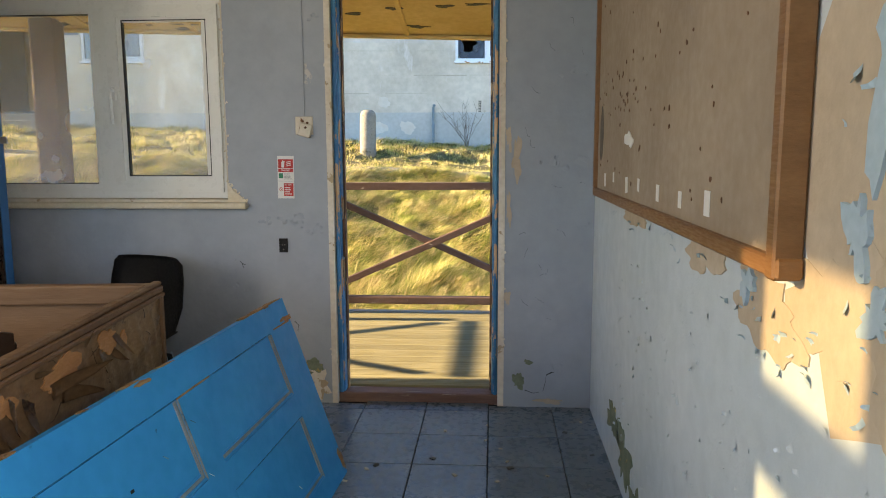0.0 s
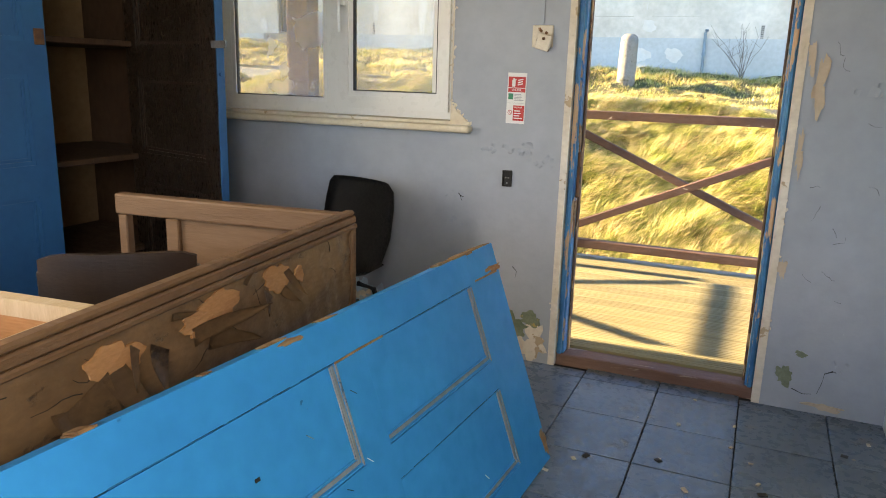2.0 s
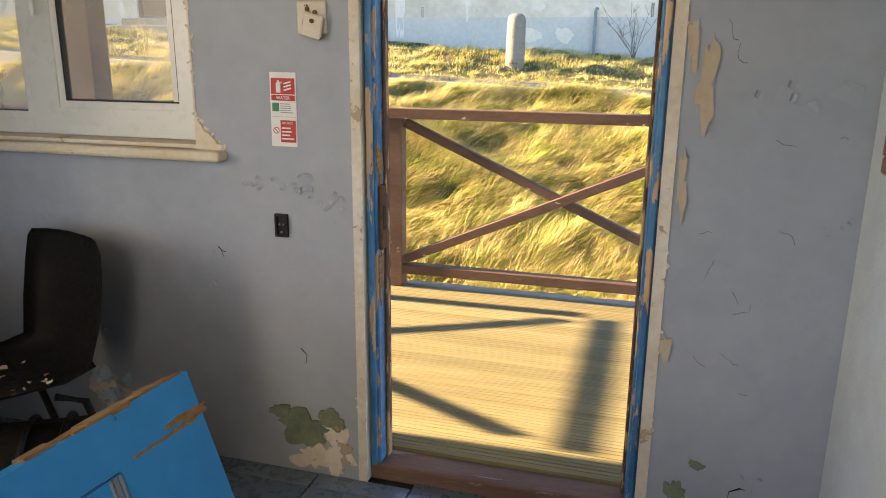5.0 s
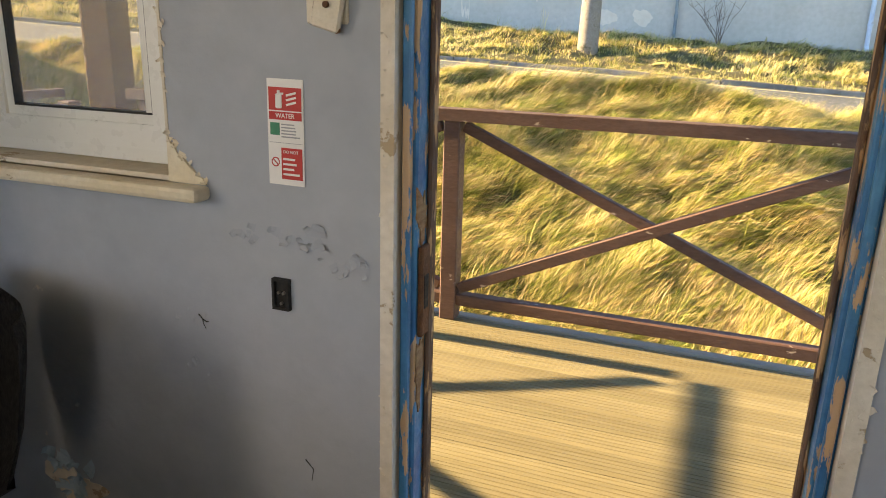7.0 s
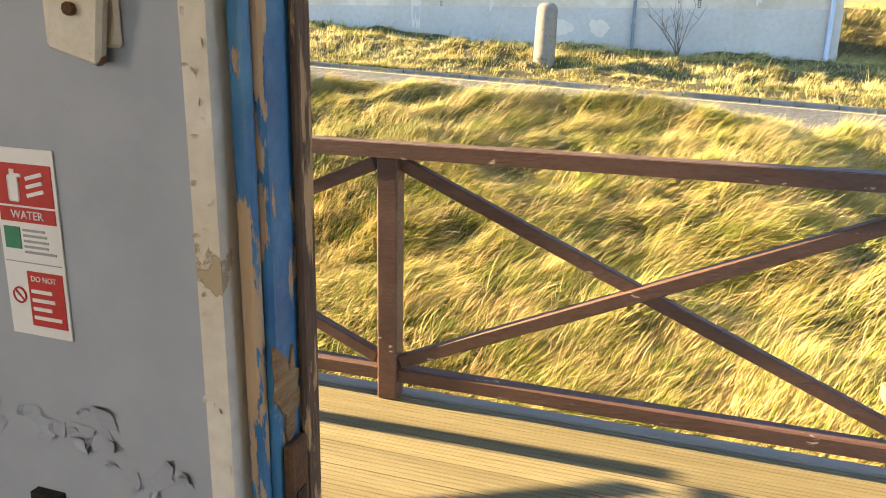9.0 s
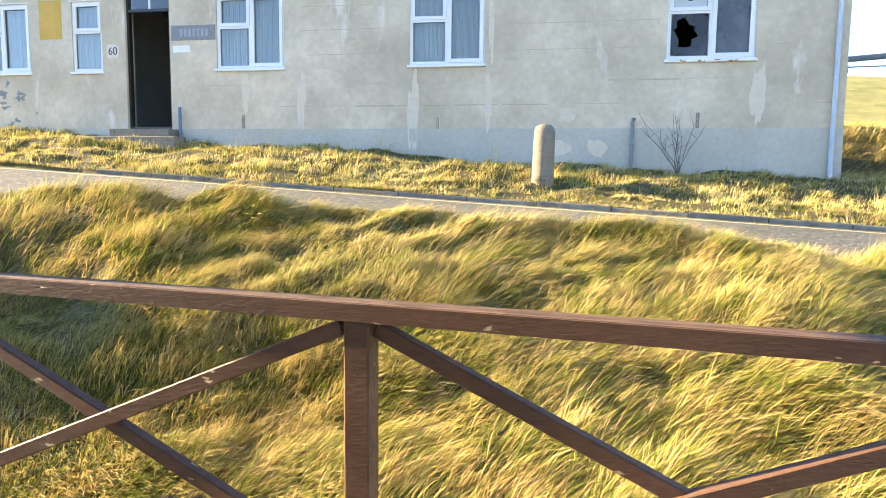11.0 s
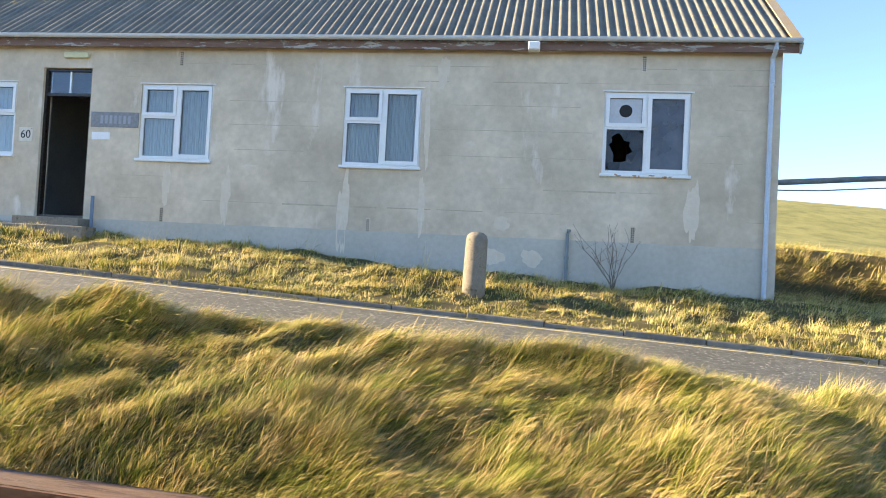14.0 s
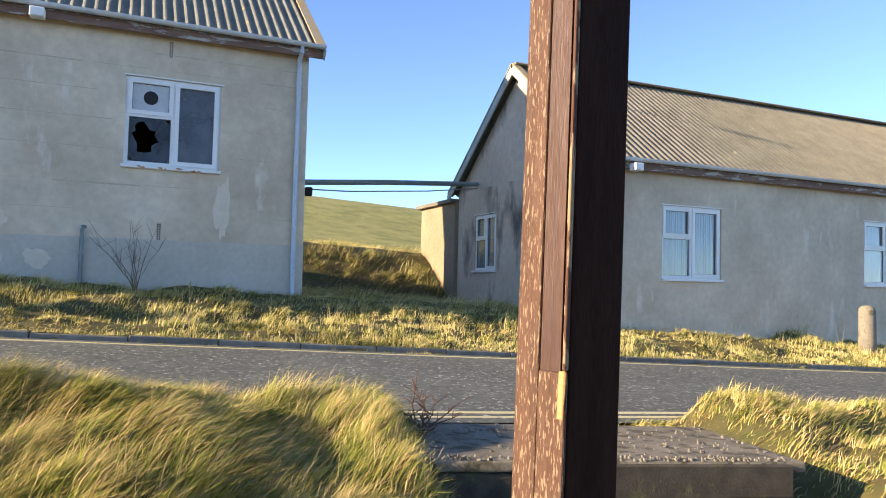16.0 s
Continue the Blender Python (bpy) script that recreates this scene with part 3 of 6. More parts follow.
# front wall: patches by the door
for k, (u, w, ru, rw) in enumerate(((0.068, 0.132, 0.027, 0.040), (0.116, 0.228, 0.020, 0.012), (-1.055, 0.150, 0.085, 0.055), (-0.955, 0.195, 0.045, 0.032), (-1.13, 0.20, 0.035, 0.02))):
    tagged(part("old_paint_patch", blotch(u, w, ru, rw, -0.001, 0.0030 + 0.0008 * k, on_front, rng, 44, 0.32), M_PATCHG), "dark green old paint showing through", "wall patch", kind="structure")
for u, w, ru, rw in ((0.22, 0.03, 0.06, 0.012), (-0.935, 0.09, 0.055, 0.075), (-1.02, 0.055, 0.06, 0.045), (0.050, 1.22, 0.024, 0.085), (0.012, 1.32, 0.014, 0.05), (0.014, 0.98, 0.012, 0.07), (0.010, 0.55, 0.012, 0.04)):
    tagged(part("bare_patch", blotch(u, w, ru, rw, -0.001, 0.0052 + 0.002 * u + 0.0007 * w, on_front, rng, rough=0.5), M_BEIGE if u > 0 else M_CREAM), "beige plaster bared by chipped paint", "wall patch", kind="structure")
bm = bmesh.new()
for u, w, n, s in ((0.26, 1.19, 6, 0.05), (0.30, 1.62, 5, 0.03), (0.25, 0.2, 4, 0.03), (-1.05, 0.92, 12, 0.03), (-0.95, 0.88, 9, 0.025), (-1.18, 0.93, 7, 0.02), (-1.33, 0.72, 4, 0.02), (-1.30, 0.6, 4, 0.02), (-2.0, 0.25, 10, 0.05), (-1.75, 0.4, 6, 0.03), (-0.9, 1.9, 5, 0.02), (0.36, 0.9, 5, 0.02)):
    for _ in range(n):
        curl(u + rng.uniform(-2, 2) * s, w + rng.uniform(-0.7, 0.7) * s, s * rng.uniform(0.4, 1), s * 0.2, on_front, rng, bm)
tagged(part("paint_flakes", bm, M_WALL), "lifted flakes of pale blue paint", "paint flakes", kind="stuff")
bm = bmesh.new()
for k in range(26):
    curl(-1.74 + rng.uniform(-0.10, 0.07), 0.22 + rng.uniform(-0.12, 0.03), rng.uniform(0.012, 0.04), rng.uniform(0.006, 0.016), on_front, rng, bm)
tagged(part("paint_flakes", bm, M_FLAKE), "curled paint flakes lifting low on the wall", "paint flakes", kind="stuff")
tagged(part("bare_patch", blotch(-1.74 - 0.02, 0.22 - 0.06, 0.085, 0.055, -0.001, 0.0016, on_front, rng, 40, 0.45), M_CREAM), "cream undercoat bared low on the wall", "wall patch", kind="structure")
bm = bmesh.new()
for pts in (((0.232, 0.18), (0.205, 0.165), (0.200, 0.125), (0.188, 0.08)), ((0.205, 0.165), (0.235, 0.178), (0.25, 0.172)), ((0.10, 0.085), (0.14, 0.07), (0.17, 0.075)), ((-1.05, 0.42), (-1.03, 0.40), (-1.035, 0.37)), ((-1.315, 0.72), (-1.305, 0.71), (-1.303, 0.698), (-1.297, 0.687)), ((-1.305, 0.71), (-1.295, 0.705), (-1.288, 0.706))):
    tube([on_front(u, w, 0.0) for u, w in pts], 0.0020, 5, bm, 0.0008)
for k in range(16):
    u, w = rng.uniform(0.03, 0.40), rng.uniform(0.1, 2.0)
    pts = []
    a = rng.uniform(0, 6.28)
    for i in range(rng.randint(3, 6)):
        pts.append((u, w))
        a += rng.gauss(0, 0.7)
        u, w = min(0.41, max(0.03, u + 0.012 * math.cos(a))), w + 0.012 * math.sin(a)
    tube([on_front(*q, 0.0) for q in pts], 0.0006, 4, bm, 0.0003)
tagged(part("wall_cracks", bm, M_BLACK), "fine dark cracks in plaster", "crack", kind="structure")

# cream reveals of the doorway
bm = box(-0.866, -0.838, WY - 0.003, WY + 0.032, 0.0, 2.04)
box(-0.036, -0.006, WY - 0.004, WY + 0.032, 0.0, 2.04, 0, bm)
box(-0.868, -0.004, WY - 0.004, WY + 0.032, 2.04, 2.074, 0, bm)
for k in range(150):
    s = rng.choice((-1, 1))
    z = rng.uniform(0.05, 2.0)
    curl((-0.856 if s < 0 else -0.016) + rng.uniform(-0.007, 0.007), z, rng.uniform(0.006, 0.016), 0.005, on_front, rng, bm)
tagged(part("doorway_reveal", bm, M_CREAM), "flaking cream plaster edge round a doorway", "trim", kind="structure")

# door frame, stops and threshold
door_frame = thing("door_1", pose(0, 0, 0), "empty doorway with a worn blue wooden frame", "door frame", kind="structure")
for name, x0, x1 in (("jamb", -0.860, -0.806), ("jamb", -0.066, -0.010)):
    part(name, box(x0, x1, WY + 0.034, WY + 0.108, 0.048, 2.06, 0.004), M_BLUEF, door_frame)
for x0, x1 in ((-0.833, -0.814), (-0.058, -0.041)):
    part("bead", box(x0, x1, WY + 0.018, WY + 0.0335, 0.048, 2.03, 0.005, segs=2), M_BLUEF, door_frame)
part("head", box(-0.805, -0.067, WY + 0.034, WY + 0.108, 2.0, 2.06, 0.004), M_BLUEF, door_frame)
for x0, x1 in ((-0.805, -0.796), (-0.077, -0.067)):
    part("stop", box(x0, x1, WY + 0.080, WY + 0.112, 0.05, 1.999, 0.003), M_STOP, door_frame, "bare brown door stop")
part("threshold", box(-0.862, -0.008, WY + 0.033, WY + 0.135, -0.01, 0.046, 0.008, segs=2), mat("reddish_threshold_timber", (0.15, 0.075, 0.055), (0.24, 0.14, 0.10), 6, 0.7, 0.4, 70, stretch=(0.4, 3, 3), wear=(0.34, 0.26, 0.2), wscale=9, wlevel=0.6), door_frame, "worn reddish threshold")
part("latch_plate", box(-0.8055, -0.794, WY + 0.040, WY + 0.078, 0.74, 0.93, 0.003), M_RUST, door_frame, "rusty strike plate")
part("keep_slot", box(-0.7938, -0.7925, WY + 0.048, WY + 0.068, 0.80, 0.87), M_BLACK, door_frame)
part("torn_wood", blotch(WY + 0.055, 0.99, 0.022, 0.05, 0.0, 0.003, lambda u, w, t: (-0.806 + t, u, w), rng, 24, 0.5), M_RAW, door_frame, "splintered wood round the lock")
part("torn_wood", blotch(WY + 0.052, 0.66, 0.020, 0.06, 0.0, 0.003, lambda u, w, t: (-0.806 + t, u, w), rng, 24, 0.5), M_RAW, door_frame, "splintered wood round the lock")
for z in (0.35, 1.72):
    part("hinge", box(-0.070, -0.0665, WY + 0.045, WY + 0.078, z, z + 0.1, 0.002), M_RUST, door_frame)

# front window
win = thing("window_1", pose(0, 0, 0), "white plastic casement window with dusty panes", "window", kind="structure")
WP = 0.092


def on_win(u, w, t):
    return (u, WY + WP - t, w)


bm = ring(-2.655, -1.364, 1.03, 2.355, 0.05, -0.04, 0.0, on_win)
box(-2.046, -1.972, WY + WP, WY + WP + 0.04, 1.08, 2.305, 0, bm)
box(-2.605, -2.046, WY + WP, WY + WP + 0.04, 1.96, 2.02, 0, bm)
box(-1.972, -1.414, WY + WP, WY + WP + 0.04, 1.96, 2.02, 0, bm)
part("window_frame", bm, M_UPVC, win)
part("glazing_bead", ring(-2.606, -2.045, 1.079, 1.961, 0.022, -0.012, -0.001, on_win), M_UPVC, win)
sash = part("sash", ring(-1.978, -1.412, 1.062, 1.975, 0.056, -0.01, 0.016, on_win), M_UPVC, win)
part("glazing_bead", ring(-1.923, -1.467, 1.117, 1.920, 0.026, -0.008, 0.008, on_win), M_UPVC, sash)
part("gasket", ring(-1.898, -1.470, 1.140, 1.905, 0.005, -0.014, 0.0095, on_win), M_GASKET, sash)
part("pane", box(-1.900, -1.468, WY + WP + 0.010, WY + WP + 0.015, 1.138, 1.907), M_GLASSD, sash).visible_shadow = False
part("gasket", ring(-2.586, -2.065, 1.099, 1.941, 0.006, -0.03, -0.009, on_win), M_GASKET, win)
part("pane", box(-2.590, -2.060, WY + WP + 0.016, WY + WP + 0.022, 1.095, 1.945), M_GLASSD, win).visible_shadow = False
part("pane", box(-2.605, -1.414, WY + WP + 0.022, WY + WP + 0.026, 2.02, 2.305), M_GLASSD, win).visible_shadow = False
bm = box(-1.962, -1.934, WY + WP - 0.032, WY + WP - 0.016, 1.515, 1.585, 0.005)
tube([(-1.948, WY + WP - 0.034, 1.565), (-1.947, WY + WP - 0.060, 1.560), (-1.946, WY + WP - 0.064, 1.52), (-1.944, WY + WP - 0.060, 1.40)], 0.0095, 8, bm, 0.008)
part("window_handle", bm, M_UPVC, win, "white lever handle")
bm = box(-2.655, -1.364, WY + 0.02, WY + WP + 0.04, 1.0005, 1.0275)
box(-2.66, -1.258, WY - 0.055, WY - 0.0005, 0.985, 1.016, 0.010, bm, 2)
box(-2.655, -1.364, WY - 0.002, WY + 0.03, 1.0005, 1.020, 0.003, bm, 1)
part("window_sill", bm, M_SILL, win, "chipped cream wooden sill")
# plaster broken away above the end of the sill, in a ragged triangle
rk = random.Random(8)
bm = bmesh.new()
edge_ = [(-1.3625, 1.115), (-1.3625, 1.016), (-1.268, 1.016)] + [(-1.268 - 0.0945 * f + rk.uniform(-0.005, 0.005), 1.022 + 0.093 * f ** 1.25 + rk.uniform(-0.006, 0.006)) for f in np.linspace(0.06, 0.96, 12)]
top_ = [bm.verts.new(on_front(u, w, 0.004 + rk.uniform(0, 0.004))) for u, w in edge_]
low_ = [bm.verts.new(on_front(u, w, -0.001)) for u, w in edge_]
bm.faces.new(top_)
for k in range(len(edge_)):
    bm.faces.new((low_[k], low_[(k + 1) % len(edge_)], top_[(k + 1) % len(edge_)], top_[k]))
for k in range(10):
    f = rk.random()
    curl(-1.27 - 0.09 * f, 1.025 + 0.09 * f, rk.uniform(0.006, 0.014), 0.008, on_front, rk, bm)
part("broken_plaster", bm, M_SILL, win, "broken cream plaster at the sill end")
bm = holed(-2.664, -1.358, 1.0, 2.364, [(-2.6545, -1.3645, 1.028, 2.3555)], -0.09, 0.002, on_front)
for k in range(60):
    curl(-1.362 + rk.uniform(-0.004, 0.008), rk.uniform(1.1, 2.3), rk.uniform(0.005, 0.013), 0.005, on_front, rk, bm)
part("reveal", bm, M_CREAM, win)

# ---- things in the room ----
# notice board on the right wall
nb = thing("notice_board", pose(0, 0, 0), "large brown notice board with a varnished wooden frame on the wall", "notice board")
part("panel", box(RX - 0.03, RX - 0.006, 1.40, 3.44, 1.10, 2.28), M_BOARD, nb)
for name, a in (("bottom_rail", (RX - 0.046, RX - 0.004, 1.36, 3.47, 1.068, 1.102)), ("top_rail", (RX - 0.046, RX - 0.004, 1.36, 3.47, 2.28, 2.315)), ("near_stile", (RX - 0.050, RX - 0.003, 1.366, 1.40, 1.066, 2.317)), ("far_stile", (RX - 0.046, RX - 0.004, 3.44, 3.475, 1.102, 2.28))):
    part(name, box(*a, 0.004), M_BOARDF, nb)
for k in range(95):
    y, z = rng.uniform(1.5, 3.4), rng.uniform(1.15, 2.2)
    if rng.random() < 0.4:
        y, z = 2.9 + rng.gauss(0, 0.22), 1.5 + rng.gauss(0, 0.06)
    r = rng.choice((0.004, 0.005, 0.007))
    if z > 1.13 and 1.42 < y < 3.42:
        part("pin_hole", blotch(y, z, r, r, -0.001, 0.001, lambda u, w, t: (RX - 0.0305 - t, u, w), rng, 7, 0.3), M_RUST, nb)
part("pin_hole", blotch(1.62, 1.86, 0.013, 0.018, -0.001, 0.0015, lambda u, w, t: (RX - 0.0305 - t, u, w), rng, 12, 0.2), M_BLACK, nb, "round dark hole")
for k in range(7):
    y, z, a_ = 3.22 - 0.235 * k + rng.uniform(-0.03, 0.03), 1.145 + 0.02 * rng.random(), rng.uniform(-8, 8)
    s_ = rng.uniform(0.7, 1.15)
    part("tape_scrap", absorb(bmesh.new(), box(-0.0008, 0.0004, -0.018 * s_, 0.018 * s_, -0.024 * s_, 0.024 * s_), pose(RX - 0.0312, y, z, a_)), M_WHITE, nb, "square of torn white paper")
part("tape_scrap", blotch(2.72, 1.30, 0.075, 0.024, -0.001, 0.002, lambda u, w, t: (RX - 0.0305 - t, u, w), rng, 16, 0.35), M_WHITE, nb, "torn white label with rust stains")
part("stain", blotch(3.34, 1.33, 0.045, 0.11, -0.001, 0.0008, lambda u, w, t: (RX - 0.0305 - t, u, w), rng, 18, 0.15), mat("dark_stain", (0.10, 0.085, 0.07), (0.17, 0.145, 0.12), 8, 0.8), nb, "dark rectangular stain")

# fire sign
sign = thing("fire_sign", pose(-1.112, WY - 0.001, 1.035, 0, 0.6, 0), "red and white water extinguisher sign stuck to the wall", "sign")
part("plate", box(0, 0.081, -0.0015, 0, 0, 0.206), M_WHITE, sign)
part("red_panel", box(0.004, 0.077, -0.0026, -0.001, 0.146, 0.190), M_RED, sign)
part("red_panel", box(0.004, 0.077, -0.0026, -0.001, 0.128, 0.1435), M_RED, sign)
part("red_panel", box(0.030, 0.077, -0.0026, -0.001, 0.012, 0.074), M_RED, sign)
part("green_square", box(0.006, 0.027, -0.0026, -0.001, 0.098, 0.122), M_GREEN, sign)
bm = box(0.020, 0.034, -0.0036, -0.002, 0.150, 0.178, 0.002)
box(0.024, 0.030, -0.0036, -0.002, 0.178, 0.184, 0, bm)
box(0.030, 0.038, -0.0036, -0.002, 0.176, 0.180, 0, bm)
part("pictogram", bm, M_WHITE, sign)
for k in range(3):
    part("flame_bar", beam((0.044, -0.003, 0.157 + 0.009 * k), (0.066, -0.003, 0.163 + 0.009 * k), 0.0012, 0.004, 0), M_WHITE, sign)
for k in range(5):
    part("text_bar", box(0.031, 0.055 + 0.018 * rng.random(), -0.0024, -0.001, 0.118 - 0.006 * k, 0.1205 - 0.006 * k), M_GREY, sign)
for k in range(4):
    part("text_bar", box(0.034, 0.056 + 0.017 * rng.random(), -0.0034, -0.002, 0.050 - 0.010 * k, 0.054 - 0.010 * k), M_WHITE, sign)
bm = tube([(0.016 + 0.0085 * math.cos(a * math.tau / 16), -0.002, 0.045 + 0.0085 * math.sin(a * math.tau / 16)) for a in range(17)], 0.0012, 5)
beam((0.010, -0.002, 0.051), (0.022, -0.002, 0.039), 0.001, 0.002, 0, bm)
part("ban_ring", bm, M_RED, sign)
part("rule", box(0.003, 0.078, -0.0024, -0.001, 0.083, 0.0838), M_GREY, sign)
words("WATER", 0.0125, pose(0.0405, -0.0028, 0.1357, 90), M_WHITE, sign)
words("DO NOT", 0.0085, pose(0.052, -0.0028, 0.066, 90), M_WHITE, sign)

# switch and socket
sw = thing("light_switch", pose(-0.972, WY, 1.385), "yellowed rust-stained light switch, its cover hanging askew", "switch")
part("back_box", box(-0.043, 0.043, -0.008, 0, -0.043, 0.043, 0.003), M_SWITCH, sw)
b = box(-0.030, 0.030, -0.026, -0.012, -0.036, 0.028, 0.004)
part("cover", absorb(bmesh.new(), b, pose(0.010, 0, -0.016, 7, 15, 0)), M_SWITCH, sw, "tilted square cover")
for x, z in ((0.0, 0.02), (0.022, 0.012), (0.012, -0.01)):
    part("screw_hole", tube([(x, -0.034, z), (x, -0.028, z)], 0.006, 8), M_RUST, sw)
part("cable", tube([(0.0, -0.003, 0.043), (0.003, -0.003, 0.3), (0.0, -0.003, 0.8), (0.002, -0.003, 1.2)], 0.003, 6), M_WALL, sw, "painted-over surface cable")
so = thing("wall_box", pose(-1.092, WY, 0.803), "small black metal wall box without its cover", "socket")
part("box", ring(-0.020, 0.020, -0.034, 0.034, 0.006, 0, 0.012, lambda u, w, t: (u, -t, w)), M_BLACK, so)
part("backing", box(-0.014, 0.014, -0.004, 0, -0.028, 0.028), M_BLACK, so)
for x, z in ((-0.006, 0.003), (0.006, 0.003), (0, -0.02)):
    part("screw", tube([(x, -0.010, z), (x, -0.003, z)], 0.0035, 7), M_STEEL, so)


def panel_door(name, parent, length, width, thick, holes, material, back_material, label="", flush=False):
    """A framed door leaf lying in the plane u (length), w (width); sunk panels and mouldings as parts."""
    leaf_ob = part(name, holed(0, length, 0, width, holes, 0, thick, lambda u, w, t: (u, t, w)), material, parent, label)
    for u0, u1, w0, w1 in holes:
        if flush:
            part("panel", box(u0 + 0.002, u1 - 0.002, thick * 0.3, thick * 0.97, w0 + 0.002, w1 - 0.002), material, leaf_ob)
            for k, wide in enumerate((0.006, 0.010, 0.006)):
                o = (0.003, 0.0115, 0.024)[k]
                part("moulding", box(u0 + o, u0 + o + wide, thick * 0.96, thick * (1.07, 1.0, 1.05)[k], w0 + o, w1 - 0.003, 0.0012), back_material, leaf_ob, "grey bared moulding")
                part("moulding", box(u0 + o + wide + 0.0005, u1 - 0.003, thick * 0.96, thick * (1.07, 1.0, 1.05)[k], w0 + o, w0 + o + wide, 0.0012), back_material if k == 1 else material, leaf_ob)
            continue
        part("panel", box(u0 - 0.001, u1 + 0.001, thick * 0.3, thick * 0.72, w0 - 0.001, w1 + 0.001), material, leaf_ob)
        part("moulding", ring(u0, u1, w0, w1, 0.016, thick * 0.72, thick * 0.9, lambda u, w, t: (u, t, w)), material, leaf_ob)
        part("moulding", ring(u0 + 0.017, u1 - 0.017, w0 + 0.017, w1 - 0.017, 0.011, thick * 0.71, thick * 0.82, lambda u, w, t: (u, t, w)), back_material, leaf_ob)
    return leaf_ob


# the unhung blue door, leaning on its long edge against the desk
top_far, low_far, top_near = Vector((-0.878, 2.945, 0.700)), Vector((-0.630, 2.985, 0.005)), Vector((-0.978, 1.30, 0.700))
ax_u = (top_near - top_far).normalized()
ax_w = (top_far - low_far)
ax_w = (ax_w - ax_w.dot(ax_u) * ax_u).normalized()
ax_t = ax_w.cross(ax_u)
if ax_t.x < 0:
    ax_t = -ax_t
m = Matrix((ax_u, ax_t, ax_w)).transposed().to_4x4()
m.translation = low_far - ax_t * 0.042 + ax_u * 0.05
bdoor = thing("blue_door", m, "bright blue panelled door, off its hinges, leaning on its edge against a desk", "door")
D_W = 0.738
panel_door("leaf", bdoor, 1.96, D_W, 0.042, [(0.212, 0.800, 0.408, 0.645), (0.212, 0.800, 0.080, 0.322), (0.905, 1.84, 0.408, 0.645), (0.905, 1.84, 0.080, 0.322)], M_BLUE, M_GROOVE, flush=True)
bm = bmesh.new()
for k in range(26):
    u = rng.uniform(0, 0.2) if k < 16 else rng.uniform(0.2, 1.9)
    box(u, u + rng.uniform(0.02, 0.07), rng.uniform(0.002, 0.012), rng.uniform(0.03, 0.043), D_W - 0.004, D_W + rng.uniform(0.001, 0.006), 0, bm)
absorb(bm, blotch(0.035, 0.662, 0.055, 0.010, 0.040, 0.0432, lambda u, w, t: (u, t, w), rng, 22, 0.5))
for k in range(5):
    w = D_W - 0.085 + 0.006 * rng.uniform(-1, 1)
    beam((-0.006 * rng.random(), 0.036 + 0.006 * rng.random(), w), (0.04 + 0.05 * rng.random(), 0.0435, w + 0.012 * rng.random()), 0.004, 0.003, 0.001, bm)
part("splinters", bm, M_RAW, bdoor, "splintered bare wood along the broken edge")
bm = bmesh.new()
for u0, w0, u1, w1 in ((0.715, 0.6455, 0.80, 0.6455), (0.80, 0.646, 0.91, 0.644), (0.02, 0.648, 0.18, 0.652)):
    beam((u0, 0.0418, w0), (u1, 0.0418, w1), 0.004, 0.005, 0, bm)
absorb(bm, blotch(0.012, 0.065, 0.018, 0.045, 0.040, 0.0428, lambda u, w, t: (u, t, w), rng, 14))
absorb(bm, blotch(1.02, D_W - 0.008, 0.035, 0.007, 0.040, 0.0428, lambda u, w, t: (u, t, w), rng, 14))
part("chips", bm, M_RAW, bdoor, "chipped paint showing raw wood")
for u0, u1, w in ((0.215, 0.80, 0.6462), (0.905, 1.84, 0.6462), (0.215, 0.80, 0.3232), (0.905, 1.84, 0.3232)):
    bm = bmesh.new()
    x = u0
    while x < u1:
        ln = rng.uniform(0.03, 0.12)
        beam((x, 0.0419, w + rng.uniform(-0.0008, 0.0008)), (min(x + ln, u1), 0.0419, w + rng.uniform(-0.0008, 0.0008)), 0.0012, rng.uniform(0.0006, 0.0016), 0, bm)
        x += ln + rng.choice((0.0, 0.0, 0.01, 0.03))
    part("open_joint", bm, M_BLACK, bdoor, "dark open joint above a panel")
for k in range(14):
    u, w, a = rng.uniform(0.2, 1.8), rng.uniform(0.1, 0.7), rng.uniform(-0.5, 1.2)
    part("scratch", beam((u, 0.0418, w), (u + 0.02 * math.cos(a), 0.0418, w + 0.02 * math.sin(a) + 0.008), 0.001, 0.0018, 0), rng.choice((M_WHITE, M_BLACK, M_GROOVE)), bdoor)
part("keyhole", box(1.2, 1.212, 0.040, 0.0425, 0.52, 0.527), M_BLACK, bdoor)

# the desk without its top
DC, DB, DN = Vector((-1.235, 2.69, 0)), Vector((-2.095, 2.645, 0)), Vector((-1.03, 1.25, 0))
du, dv = (DN - DC).normalized(), (DB - DC).normalized()
dm = Matrix((du, dv, Vector((0, 0, 1)))).transposed().to_4x4()
dm.translation = DC
desk = thing("desk", dm, "dusty brown wooden desk with a missing top and peeling veneer", "desk")


def on_desk(u, w, t):
    return (u, -t, w)


